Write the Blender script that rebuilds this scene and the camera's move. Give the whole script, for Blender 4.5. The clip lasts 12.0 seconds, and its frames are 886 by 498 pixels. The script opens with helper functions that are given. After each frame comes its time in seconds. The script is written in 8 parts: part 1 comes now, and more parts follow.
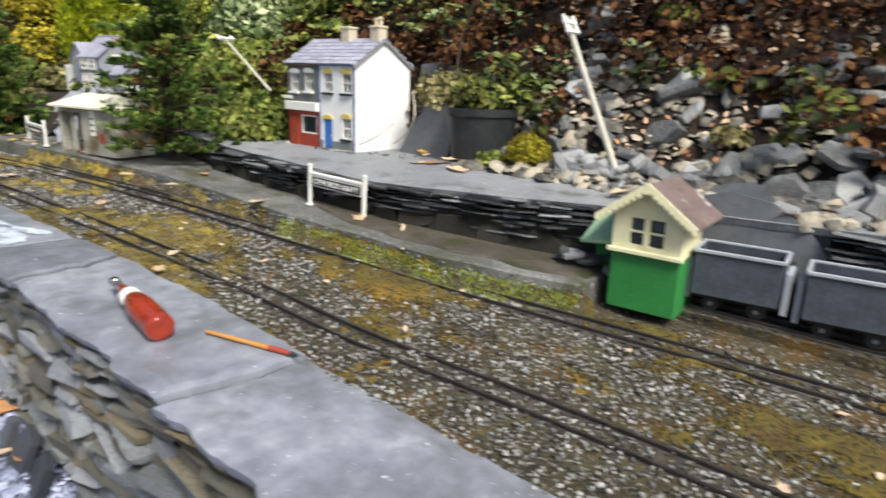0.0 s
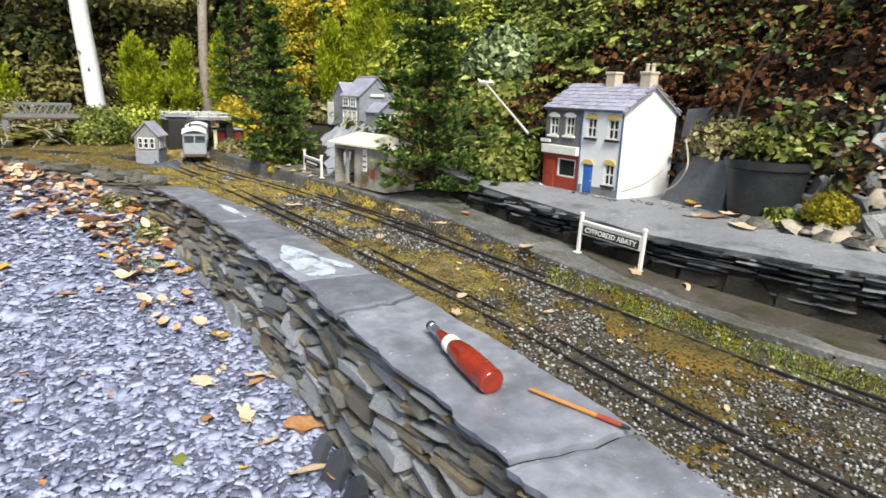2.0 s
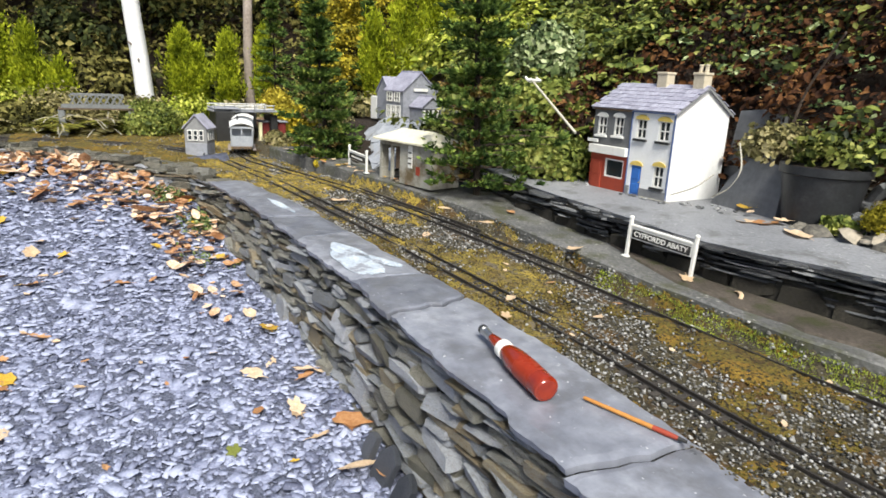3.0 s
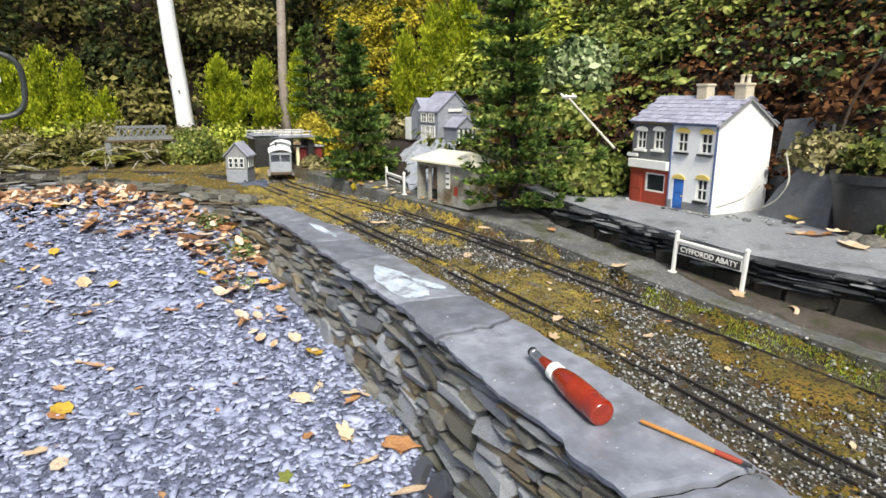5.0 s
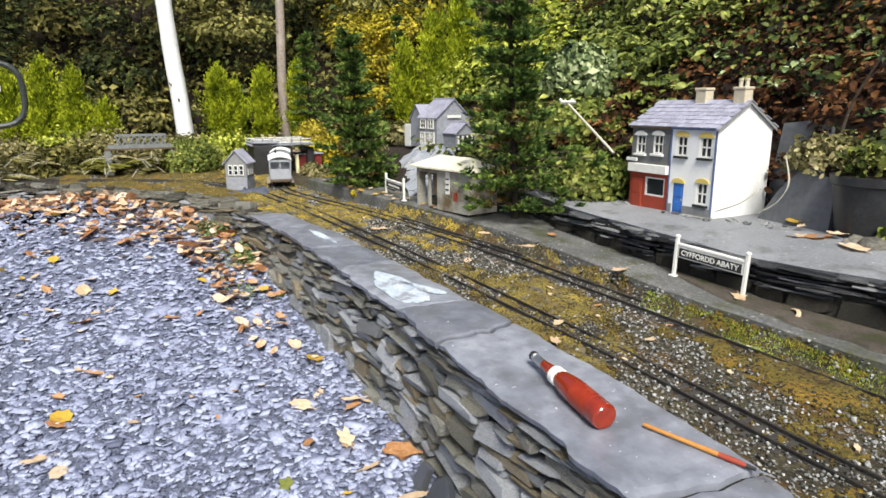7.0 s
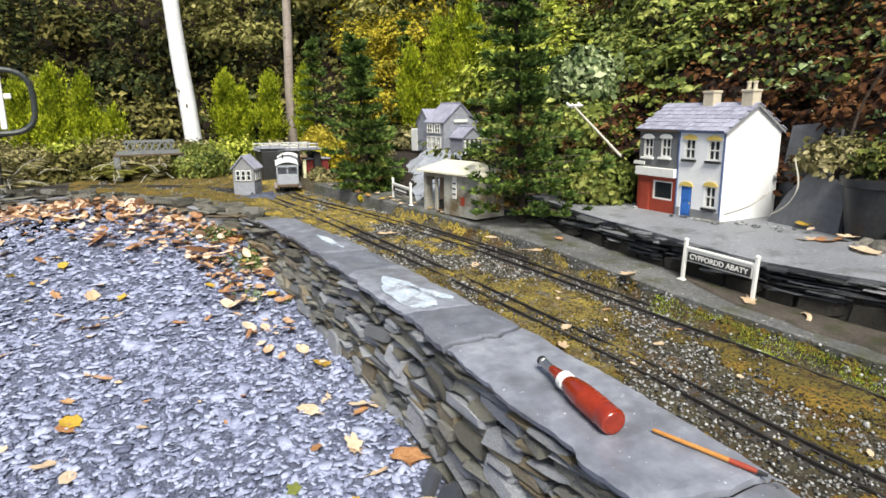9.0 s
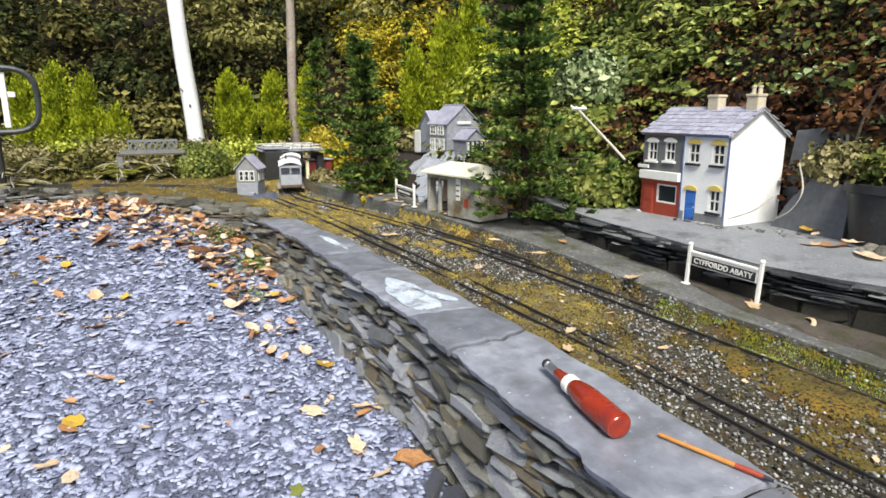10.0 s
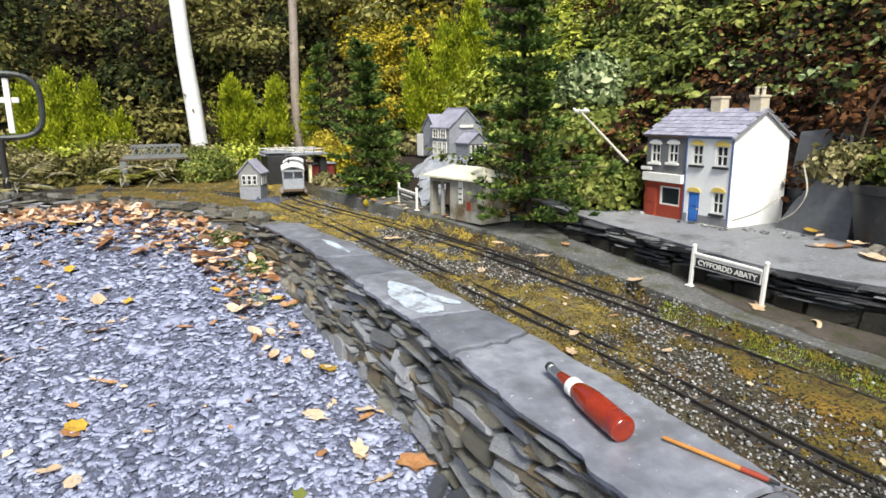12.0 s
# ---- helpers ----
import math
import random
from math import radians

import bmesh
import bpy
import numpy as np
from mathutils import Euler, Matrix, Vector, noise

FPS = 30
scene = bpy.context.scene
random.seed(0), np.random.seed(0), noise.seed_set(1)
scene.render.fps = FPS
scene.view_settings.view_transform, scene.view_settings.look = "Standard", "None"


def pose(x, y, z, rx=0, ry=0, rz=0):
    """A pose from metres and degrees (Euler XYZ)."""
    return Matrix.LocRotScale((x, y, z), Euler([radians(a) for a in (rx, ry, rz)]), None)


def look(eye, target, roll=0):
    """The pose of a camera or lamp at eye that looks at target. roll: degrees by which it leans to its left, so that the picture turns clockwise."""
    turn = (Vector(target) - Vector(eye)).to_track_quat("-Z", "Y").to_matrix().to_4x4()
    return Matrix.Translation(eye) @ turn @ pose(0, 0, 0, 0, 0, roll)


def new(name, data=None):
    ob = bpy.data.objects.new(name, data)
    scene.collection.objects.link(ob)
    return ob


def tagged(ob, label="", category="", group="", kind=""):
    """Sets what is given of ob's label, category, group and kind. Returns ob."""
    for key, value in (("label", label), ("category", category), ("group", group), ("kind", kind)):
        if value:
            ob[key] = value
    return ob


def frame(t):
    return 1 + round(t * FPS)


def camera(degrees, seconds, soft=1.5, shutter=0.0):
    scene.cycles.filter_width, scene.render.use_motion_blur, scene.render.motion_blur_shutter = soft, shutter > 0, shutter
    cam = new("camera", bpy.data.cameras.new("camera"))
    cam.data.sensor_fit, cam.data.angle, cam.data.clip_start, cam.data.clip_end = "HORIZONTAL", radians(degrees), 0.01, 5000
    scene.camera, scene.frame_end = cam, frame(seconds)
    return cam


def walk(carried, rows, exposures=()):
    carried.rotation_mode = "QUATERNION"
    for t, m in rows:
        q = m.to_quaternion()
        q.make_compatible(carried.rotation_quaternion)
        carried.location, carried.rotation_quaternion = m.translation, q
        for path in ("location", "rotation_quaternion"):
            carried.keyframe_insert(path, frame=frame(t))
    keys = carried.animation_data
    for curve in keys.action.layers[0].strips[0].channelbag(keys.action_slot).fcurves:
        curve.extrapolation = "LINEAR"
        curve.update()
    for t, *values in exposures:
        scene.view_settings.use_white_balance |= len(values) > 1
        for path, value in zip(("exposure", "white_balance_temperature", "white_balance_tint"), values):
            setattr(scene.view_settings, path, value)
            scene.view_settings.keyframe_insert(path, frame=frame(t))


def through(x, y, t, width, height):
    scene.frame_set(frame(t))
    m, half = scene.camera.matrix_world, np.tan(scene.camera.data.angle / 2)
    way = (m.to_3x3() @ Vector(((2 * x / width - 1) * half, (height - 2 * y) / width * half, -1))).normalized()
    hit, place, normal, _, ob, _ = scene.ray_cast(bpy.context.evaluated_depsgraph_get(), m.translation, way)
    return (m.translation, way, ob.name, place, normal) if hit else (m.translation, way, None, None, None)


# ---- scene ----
cam = camera(70.3, 12.0, soft=1.6, shutter=0.5)
METRES, EYE, TILT, LEAN, TURN = 0.3, 0.54, 0.0, 0.0, 40.8
ROWS = [
    (0.0, 0.0, 0.0, 0.0, 0.5, -15.52, -1.79),
    (0.5, -0.2822, 0.0193, 0.0376, 5.88, -15.14, -2.29),
    (1.0, -0.4463, 0.0124, 0.0699, 10.26, -14.37, -2.22),
    (1.5, -0.557, -0.0228, 0.11, 14.43, -14.13, -1.88),
    (2.0, -0.6321, -0.0374, 0.1394, 16.75, -13.94, -1.91),
    (2.5, -0.6697, -0.0625, 0.174, 18.13, -14.7, -2.12),
    (3.0, -0.7342, -0.0811, 0.2099, 19.85, -14.99, -2.42),
    (5.0, -0.7993, -0.0974, 0.2434, 22.35, -13.59, -0.15),
    (5.5, -0.798, -0.1, 0.25, 22.42, -13.53, -0.21),
    (6.0, -0.8027, -0.0987, 0.2416, 22.3, -13.05, 0.3),
    (6.5, -0.8081, -0.0972, 0.2343, 22.26, -12.97, 0.09),
    (7.0, -0.8026, -0.0944, 0.227, 22.26, -12.92, 0.19),
    (9.0, -0.8057, -0.0893, 0.2282, 22.84, -12.54, 0.54),
    (9.5, -0.8204, -0.0937, 0.2322, 22.84, -12.53, 0.32),
    (10.0, -0.8291, -0.1002, 0.2339, 22.97, -12.42, 0.11),
    (10.5, -0.8259, -0.1008, 0.2401, 23.01, -12.31, -0.05),
    (11.0, -0.8157, -0.0927, 0.2307, 23.04, -12.16, 0.23),
    (11.5, -0.8232, -0.0861, 0.228, 23.1, -12.09, 0.32),
    (12.0, -0.8269, -0.0861, 0.2238, 23.24, -12.05, 0.39),
]
walk(cam, [(t, pose(0, 0, EYE, TILT, LEAN, TURN) @ pose(METRES * x, METRES * y, METRES * z, 90 + pitch, roll, yaw)) for t, x, y, z, yaw, pitch, roll in ROWS])

# ---- sky, sun, exposure ----
world = bpy.data.worlds.new("sky")
scene.world = world
world.use_nodes = True
wn = world.node_tree.nodes
sky = wn.new("ShaderNodeTexSky")
sky.sky_type, sky.sun_disc = "NISHITA", False
sky.sun_elevation, sky.sun_rotation, sky.dust_density = radians(50), radians(110), 3.0
world.node_tree.links.new(sky.outputs[0], wn["Background"].inputs[0])
wn["Background"].inputs[1].default_value = 0.07
sun = new("sun", bpy.data.lights.new("sun", "SUN"))
sun.data.energy, sun.data.angle, sun.data.color = 2.9, radians(24), (0.98, 0.97, 0.89)
sun.matrix_world = look((3.9, -1.45, 5.0), (0, 0, 0))
scene.view_settings.exposure = 1.0

# ---- helpers of this scene ----
rnd = random.Random(7)
rng = np.random.default_rng(7)
U = rnd.uniform


class Shape:
    """Collects vertices and faces of one mesh."""

    def __init__(self):
        self.v, self.f = [], []

    def add(self, verts, faces):
        n = len(self.v)
        self.v += [tuple(p) for p in verts]
        self.f += [tuple(n + i for i in f) for f in faces]
        return self

    def box(self, c, size, b=0.0, rot=None):
        """A box with its middle at c; b: width of the chamfer on its edges."""
        h = [s / 2 for s in size]
        b = min(b, 0.45 * min(size))
        m = rot.to_3x3() if rot else None
        put = lambda p: Vector(c) + (m @ Vector(p) if m else Vector(p))
        signs = [(x, y, z) for x in (-1, 1) for y in (-1, 1) for z in (-1, 1)]
        if b <= 0:
            vs = [put([s[k] * h[k] for k in range(3)]) for s in signs]
            return self.add(vs, [(0, 1, 3, 2), (4, 6, 7, 5), (0, 4, 5, 1), (2, 3, 7, 6), (0, 2, 6, 4), (1, 5, 7, 3)])
        vs, at = [], {}
        for s in signs:
            for a in range(3):
                at[s, a] = len(vs)
                vs.append(put([s[k] * (h[k] if k == a else h[k] - b) for k in range(3)]))
        fs = []
        for a in range(3):
            p, q = [k for k in range(3) if k != a]
            for e in (-1, 1):
                ring = []
                for i, j in ((-1, -1), (1, -1), (1, 1), (-1, 1)):
                    s = [0, 0, 0]
                    s[a], s[p], s[q] = e, i, j
                    ring.append(at[tuple(s), a])
                fs.append(ring)
            for i in (-1, 1):
                for j in (-1, 1):
                    s0, s1 = [0, 0, 0], [0, 0, 0]
                    s0[a], s1[a] = -1, 1
                    s0[p] = s1[p] = i
                    s0[q] = s1[q] = j
                    s0, s1 = tuple(s0), tuple(s1)
                    fs.append((at[s0, p], at[s0, q], at[s1, q], at[s1, p]))
        for s in signs:
            fs.append((at[s, 0], at[s, 1], at[s, 2]))
        return self.add(vs, fs)

    def tube(self, p, q, r0, r1=None, n=12):
        """A rod from p to q, with its ends closed."""
        r1 = r0 if r1 is None else r1
        p, q = Vector(p), Vector(q)
        t = (q - p).to_track_quat("Z", "Y").to_matrix()
        ring = [Vector((math.cos(2 * math.pi * i / n), math.sin(2 * math.pi * i / n), 0)) for i in range(n)]
        vs = [p + t @ (r0 * c) for c in ring] + [q + t @ (r1 * c) for c in ring]
        fs = [(i, (i + 1) % n, n + (i + 1) % n, n + i) for i in range(n)]
        return self.add(vs, fs + [tuple(range(n))[::-1], tuple(range(n, 2 * n))])

    def lathe(self, p, q, rings, n=20):
        """A turned body along p-q; rings: (share of the way, radius)."""
        p, q = Vector(p), Vector(q)
        t = (q - p).to_track_quat("Z", "Y").to_matrix()
        vs, fs = [], []
        for k, r in rings:
            vs += [p.lerp(q, k) + t @ Vector((r * math.cos(2 * math.pi * i / n), r * math.sin(2 * math.pi * i / n), 0)) for i in range(n)]
        for j in range(len(rings) - 1):
            fs += [(j * n + i, j * n + (i + 1) % n, (j + 1) * n + (i + 1) % n, (j + 1) * n + i) for i in range(n)]
        return self.add(vs, fs + [tuple(range(n))[::-1], tuple(range(len(vs) - n, len(vs)))])

    def prism(self, ring, way):
        """A flat ring of points pushed along way."""
        n, way = len(ring), Vector(way)
        vs = [Vector(p) for p in ring] + [Vector(p) + way for p in ring]
        fs = [(i, (i + 1) % n, n + (i + 1) % n, n + i) for i in range(n)]
        return self.add(vs, fs + [tuple(range(n))[::-1], tuple(range(n, 2 * n))])

    def ball(self, c, r, nu=12, nv=8, rough=0.0):
        vs, fs = [], []
        for j in range(nv + 1):
            for i in range(nu):
                a, b = 2 * math.pi * i / nu, math.pi * j / nv
                d = Vector((math.sin(b) * math.cos(a), math.sin(b) * math.sin(a), math.cos(b)))
                k = 1 + rough * noise.noise(d * 2.1 + Vector(c) * 9)
                vs.append([c[e] + d[e] * k * (r[e] if hasattr(r, "__len__") else r) for e in range(3)])
        for j in range(nv):
            fs += [(j * nu + i, (j + 1) * nu + i, (j + 1) * nu + (i + 1) % nu, j * nu + (i + 1) % nu) for i in range(nu)]
        return self.add(vs, fs)

    def sweep(self, path, profile):
        """A profile (sideways, up) drawn along a path of points."""
        path, k, vs, fs = [Vector(p) for p in path], len(profile), [], []
        for i, p in enumerate(path):
            d = path[min(i + 1, len(path) - 1)] - path[max(i - 1, 0)]
            side = Vector((-d.y, d.x, 0)).normalized()
            vs += [p + side * a + Vector((0, 0, b)) for a, b in profile]
        for i in range(len(path) - 1):
            fs += [(i * k + j, i * k + (j + 1) % k, (i + 1) * k + (j + 1) % k, (i + 1) * k + j) for j in range(k)]
        return self.add(vs, fs + [tuple(range(k))[::-1], tuple(range(len(vs) - k, len(vs)))])

    def mesh(self, name, material, smooth=False):
        me = bpy.data.meshes.new(name)
        me.from_pydata(self.v, [], self.f)
        if len(self.f) < 4000:
            bm = bmesh.new()
            bm.from_mesh(me)
            bmesh.ops.recalc_face_normals(bm, faces=bm.faces)
            bm.to_mesh(me)
            bm.free()
        me.materials.append(material)
        if smooth:
            me.shade_smooth()
            me.set_sharp_from_angle(angle=radians(35))
        me.update()
        return me


def part(name, shape, material, parent=None, label="", smooth=False):
    """One mesh object under a thing or a part; shape may be a ready mesh."""
    data = shape if isinstance(shape, bpy.types.Mesh) else shape.mesh(name, material, smooth)
    ob = new(name, data)
    ob.parent = parent
    return tagged(ob, label)


def thing(name, label, category, m=None, group="", kind=""):
    ob = new(name)
    ob.empty_display_size = 0.02
    ob.matrix_world = m or Matrix()
    return tagged(ob, label, category, group, kind)


def cloud(name, points, faces, material):
    """One mesh from arrays of points and faces of equal size."""
    me = bpy.data.meshes.new(name)
    points, faces = np.asarray(points, np.float32), np.asarray(faces, np.int32)
    k = faces.shape[1]
    me.vertices.add(len(points))
    me.vertices.foreach_set("co", points.ravel())
    me.loops.add(faces.size)
    me.loops.foreach_set("vertex_index", faces.ravel())
    me.polygons.add(len(faces))
    me.polygons.foreach_set("loop_start", np.arange(len(faces), dtype=np.int32) * k)
    me.update(calc_edges=True)
    me.materials.append(material)
    return me


def vnoise(P, scale, seed=0):
    """Smooth noise from -1 to 1 at an array of points."""
    q = np.asarray(P, float) * scale + seed * 17.31
    i = np.floor(q).astype(np.int64)
    f = q - i
    f = f * f * (3 - 2 * f)
    out = np.zeros(len(q))
    for dx in (0, 1):
        for dy in (0, 1):
            for dz in (0, 1):
                h = (i[:, 0] + dx) * 374761393 + (i[:, 1] + dy) * 668265263 + (i[:, 2] + dz) * 2147483647 + seed * 1013
                h = ((h ^ (h >> 13)) * 1274126177) & 0x7FFFFFFF
                h = ((h ^ (h >> 16)) % 65536) / 32768.0 - 1
                out += h * np.where(dx, f[:, 0], 1 - f[:, 0]) * np.where(dy, f[:, 1], 1 - f[:, 1]) * np.where(dz, f[:, 2], 1 - f[:, 2])
    return out


def scatter(base, faces, places, turns, sizes):
    """Copies of a small shape: places (n,3), turns (n,3,3), sizes (n,) or (n,3)."""
    base, faces = np.asarray(base, float), np.asarray(faces)
    sizes = np.asarray(sizes, float)
    sizes = sizes[:, None] * np.ones(3) if sizes.ndim == 1 else sizes
    pts = np.einsum("nij,nkj->nki", turns, base[None] * sizes[:, None]) + places[:, None]
    idx = faces[None] + (np.arange(len(places)) * len(base))[:, None, None]
    return pts.reshape(-1, 3), idx.reshape(-1, faces.shape[1])


def turns_along(way, spin):
    """Turns whose x lies along the ways, spun round it."""
    x = way / np.linalg.norm(way, axis=1, keepdims=True)
    ref = np.where(np.abs(x[:, 2:3]) > 0.95, [[1.0, 0, 0]], [[0, 0, 1.0]])
    a = np.cross(ref, x)
    a /= np.linalg.norm(a, axis=1, keepdims=True)
    c = np.cross(x, a)
    k, s = np.cos(spin)[:, None], np.sin(spin)[:, None]
    return np.stack([x, a * k + c * s, c * k - a * s], 2)


def turns_from(normal, spin):
    """Turns whose z lies along the normals, spun round it."""
    n = normal / np.linalg.norm(normal, axis=1, keepdims=True)
    ref = np.where(np.abs(n[:, 2:3]) > 0.95, [[1.0, 0, 0]], [[0, 0, 1.0]])
    a = np.cross(ref, n)
    a /= np.linalg.norm(a, axis=1, keepdims=True)
    b = np.cross(n, a)
    c, s = np.cos(spin)[:, None], np.sin(spin)[:, None]
    return np.stack([a * c + b * s, b * c - a * s, n], 2)


LEAF = [(-0.5, 0, 0.0), (-0.2, 0.27, 0.08), (0.16, 0.24, 0.07), (0.5, 0, -0.08), (0.16, -0.24, 0.07), (-0.2, -0.27, 0.08), (0.0, 0, -0.02)]
LEAF_F = [(0, 6, 1), (1, 6, 2), (2, 6, 3), (3, 6, 4), (4, 6, 5), (5, 6, 0)]
FARLEAF = [(-0.5, 0, 0.0), (-0.05, 0.3, 0.09), (0.5, 0, -0.06), (-0.05, -0.3, 0.09), (0.0, 0, -0.02)]
FARLEAF_F = [(0, 4, 1), (1, 4, 2), (2, 4, 3), (3, 4, 0)]
SPRIG_F = [(0, 1, 2), (0, 2, 3)]


# ---- materials ----
def surf(name, low, high, scale=40.0, rough=0.8, bump=0.4, depth=0.002, metal=0.0, island=0.0, each=0.0, spot=None, spots=(0.62, 0.7), spot_scale=9.0, spec=0.4, coat=0.0, grain=6.0, through=0.0, fleck=None, flecks=(0.7, 0.76), fleck_scale=220.0):
    """A surface of two colours mixed by fine and coarse grain; island, each: how far single pieces differ; spot: colour of stains."""
    m = bpy.data.materials.new(name)
    m.use_nodes = True
    nt, b = m.node_tree, m.node_tree.nodes["Principled BSDF"]
    N, L = nt.nodes.new, nt.links.new
    tc = N("ShaderNodeTexCoord").outputs["Object"]
    if each:
        off, info = N("ShaderNodeVectorMath"), N("ShaderNodeObjectInfo")
        off.operation = "MULTIPLY_ADD"
        L(info.outputs["Random"], off.inputs[0])
        off.inputs[1].default_value = (7.3, 3.1, 5.7)
        L(tc, off.inputs[2])
        tc = off.outputs[0]

    def grit(s, detail, r=0.6):
        n = N("ShaderNodeTexNoise")
        n.inputs["Scale"].default_value, n.inputs["Detail"].default_value, n.inputs["Roughness"].default_value = s, detail, r
        L(tc, n.inputs["Vector"])
        return n.outputs["Fac"]

    def math_node(op, a, b2, c=None):
        n = N("ShaderNodeMath")
        n.operation = op
        for i, v in enumerate((a, b2, c)):
            if v is None:
                continue
            if isinstance(v, (int, float)):
                n.inputs[i].default_value = v
            else:
                L(v, n.inputs[i])
        return n.outputs[0]

    fine, wide = grit(scale * grain, 5), grit(scale, 3)
    f = math_node("ADD", math_node("MULTIPLY", fine, 0.55), math_node("MULTIPLY", wide, 0.45))
    f = math_node("MULTIPLY_ADD", f, 2.6, -0.8)
    if island:
        f = math_node("MULTIPLY_ADD", N("ShaderNodeNewGeometry").outputs["Random Per Island"], 2 * island, math_node("ADD", f, -island))
    if each:
        f = math_node("MULTIPLY_ADD", info.outputs["Random"], 2 * each, math_node("ADD", f, -each))
    mix = N("ShaderNodeValToRGB")
    L(f, mix.inputs[0])
    stops = [low, high] if not isinstance(high, list) else [low] + high
    el = mix.color_ramp.elements
    while len(el) < len(stops):
        el.new(0.5)
    for i, c in enumerate(stops):
        el[i].position = i / (len(stops) - 1)
        el[i].color = (*c, 1)
    colour = mix.outputs[0]
    if spot:
        ramp = N("ShaderNodeMapRange")
        L(grit(spot_scale, 6, 0.65), ramp.inputs[0])
        ramp.inputs[1].default_value, ramp.inputs[2].default_value = spots
        over = N("ShaderNodeMix")
        over.data_type = "RGBA"
        L(ramp.outputs[0], over.inputs[0])
        L(colour, over.inputs[6])
        over.inputs[7].default_value = (*spot, 1)
        colour = over.outputs[2]
    if fleck:
        ramp2, over2 = N("ShaderNodeMapRange"), N("ShaderNodeMix")
        L(grit(fleck_scale, 2, 0.5), ramp2.inputs[0])
        ramp2.inputs[1].default_value, ramp2.inputs[2].default_value = flecks
        over2.data_type = "RGBA"
        L(ramp2.outputs[0], over2.inputs[0])
        L(colour, over2.inputs[6])
        over2.inputs[7].default_value = (*fleck, 1)
        colour = over2.outputs[2]
    L(colour, b.inputs["Base Color"])
    L(math_node("MULTIPLY_ADD", wide, 0.3, rough - 0.15), b.inputs["Roughness"])
    b.inputs["Metallic"].default_value, b.inputs["Specular IOR Level"].default_value = metal, spec
    b.inputs["Coat Weight"].default_value = coat
    if bump:
        bn = N("ShaderNodeBump")
        bn.inputs["Strength"].default_value, bn.inputs["Distance"].default_value = bump, depth
        L(f if not (island or each) else fine, bn.inputs["Height"])
        L(bn.outputs[0], b.inputs["Normal"])
    if through:
        tr, mx = N("ShaderNodeBsdfTranslucent"), N("ShaderNodeMixShader")
        L(colour, tr.inputs[0])
        mx.inputs[0].default_value = through
        L(b.outputs[0], mx.inputs[1])
        L(tr.outputs[0], mx.inputs[2])
        L(mx.outputs[0], nt.nodes["Material Output"].inputs[0])
    return m


def glass_mat(name, tint=(0.02, 0.025, 0.03)):
    m = bpy.data.materials.new(name)
    m.use_nodes = True
    b = m.node_tree.nodes["Principled BSDF"]
    b.inputs["Base Color"].default_value, b.inputs["Roughness"].default_value = (*tint, 1), 0.08
    b.inputs["Specular IOR Level"].default_value = 0.6
    return m


SLATE = surf("slate_slab", (0.12, 0.1273, 0.1537), [(0.215, 0.2262, 0.265), (0.34, 0.3535, 0.4007)], 5.5, 0.34, 0.55, 0.0018, each=0.25, spot=(0.135, 0.1384, 0.1537), spots=(0.48, 0.66), spot_scale=13, fleck=(0.62, 0.63, 0.65), flecks=(0.715, 0.75), fleck_scale=170, spec=0.55)
STONE = surf("wall_stone", (0.072, 0.0702, 0.0612), [(0.27, 0.261, 0.225), (0.414, 0.387, 0.315), (0.36, 0.369, 0.36), (0.612, 0.576, 0.486)], 26, 0.55, 1.0, 0.006, each=0.42, spot=(0.09, 0.0828, 0.036), spots=(0.48, 0.64), spot_scale=26, fleck=(0.36, 0.35, 0.31), fleck_scale=130, flecks=(0.66, 0.74))
BLUESTONE = surf("blue_wall_stone", (0.06426, 0.06854, 0.07568), [(0.1856, 0.1999, 0.2213), (0.2999, 0.317, 0.3499), (0.4427, 0.457, 0.4927)], 14, 0.45, 0.8, 0.003, each=0.4, spot=(0.1714, 0.1428, 0.07854), spots=(0.52, 0.68), spot_scale=20)
DARKSTONE = surf("dark_blue_stone", (0.025, 0.028, 0.034), [(0.06, 0.066, 0.08), (0.13, 0.14, 0.16)], 14, 0.45, 0.8, 0.003, each=0.3)
RUSTSTONE = surf("rusty_wall_stone", (0.072, 0.063, 0.045), [(0.252, 0.216, 0.153), (0.396, 0.333, 0.216), (0.378, 0.36, 0.315)], 16, 0.6, 1.0, 0.004, each=0.4, spot=(0.216, 0.135, 0.054), spots=(0.5, 0.64), spot_scale=24)
# Core is near black to put deep shade into the gaps between stones.
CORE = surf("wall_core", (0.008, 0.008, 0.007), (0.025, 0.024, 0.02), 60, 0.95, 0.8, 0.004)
CHIP = surf("slate_chips", (0.105, 0.1155, 0.1728), [(0.2205, 0.2415, 0.3402), (0.3045, 0.3308, 0.4536), (0.3885, 0.42, 0.5508)], 30, 0.65, 0.3, 0.001, island=0.55, spec=0.2)
CHIPBED = surf("slate_dust", (0.05, 0.056, 0.085), [(0.135, 0.15, 0.215), (0.25, 0.275, 0.37)], 60, 0.8, 1.0, 0.006, grain=4)
BED = surf("mossy_bed", (0.009672, 0.008866, 0.007254), [(0.0403, 0.03224, 0.01773), (0.0806, 0.06851, 0.03627), (0.1128, 0.08463, 0.02418)], 22, 0.95, 1.0, 0.006, spot=(0.1048, 0.05642, 0.01128), spots=(0.52, 0.62), spot_scale=9, grain=9, fleck=(0.24, 0.23, 0.21), flecks=(0.6, 0.66), fleck_scale=150)
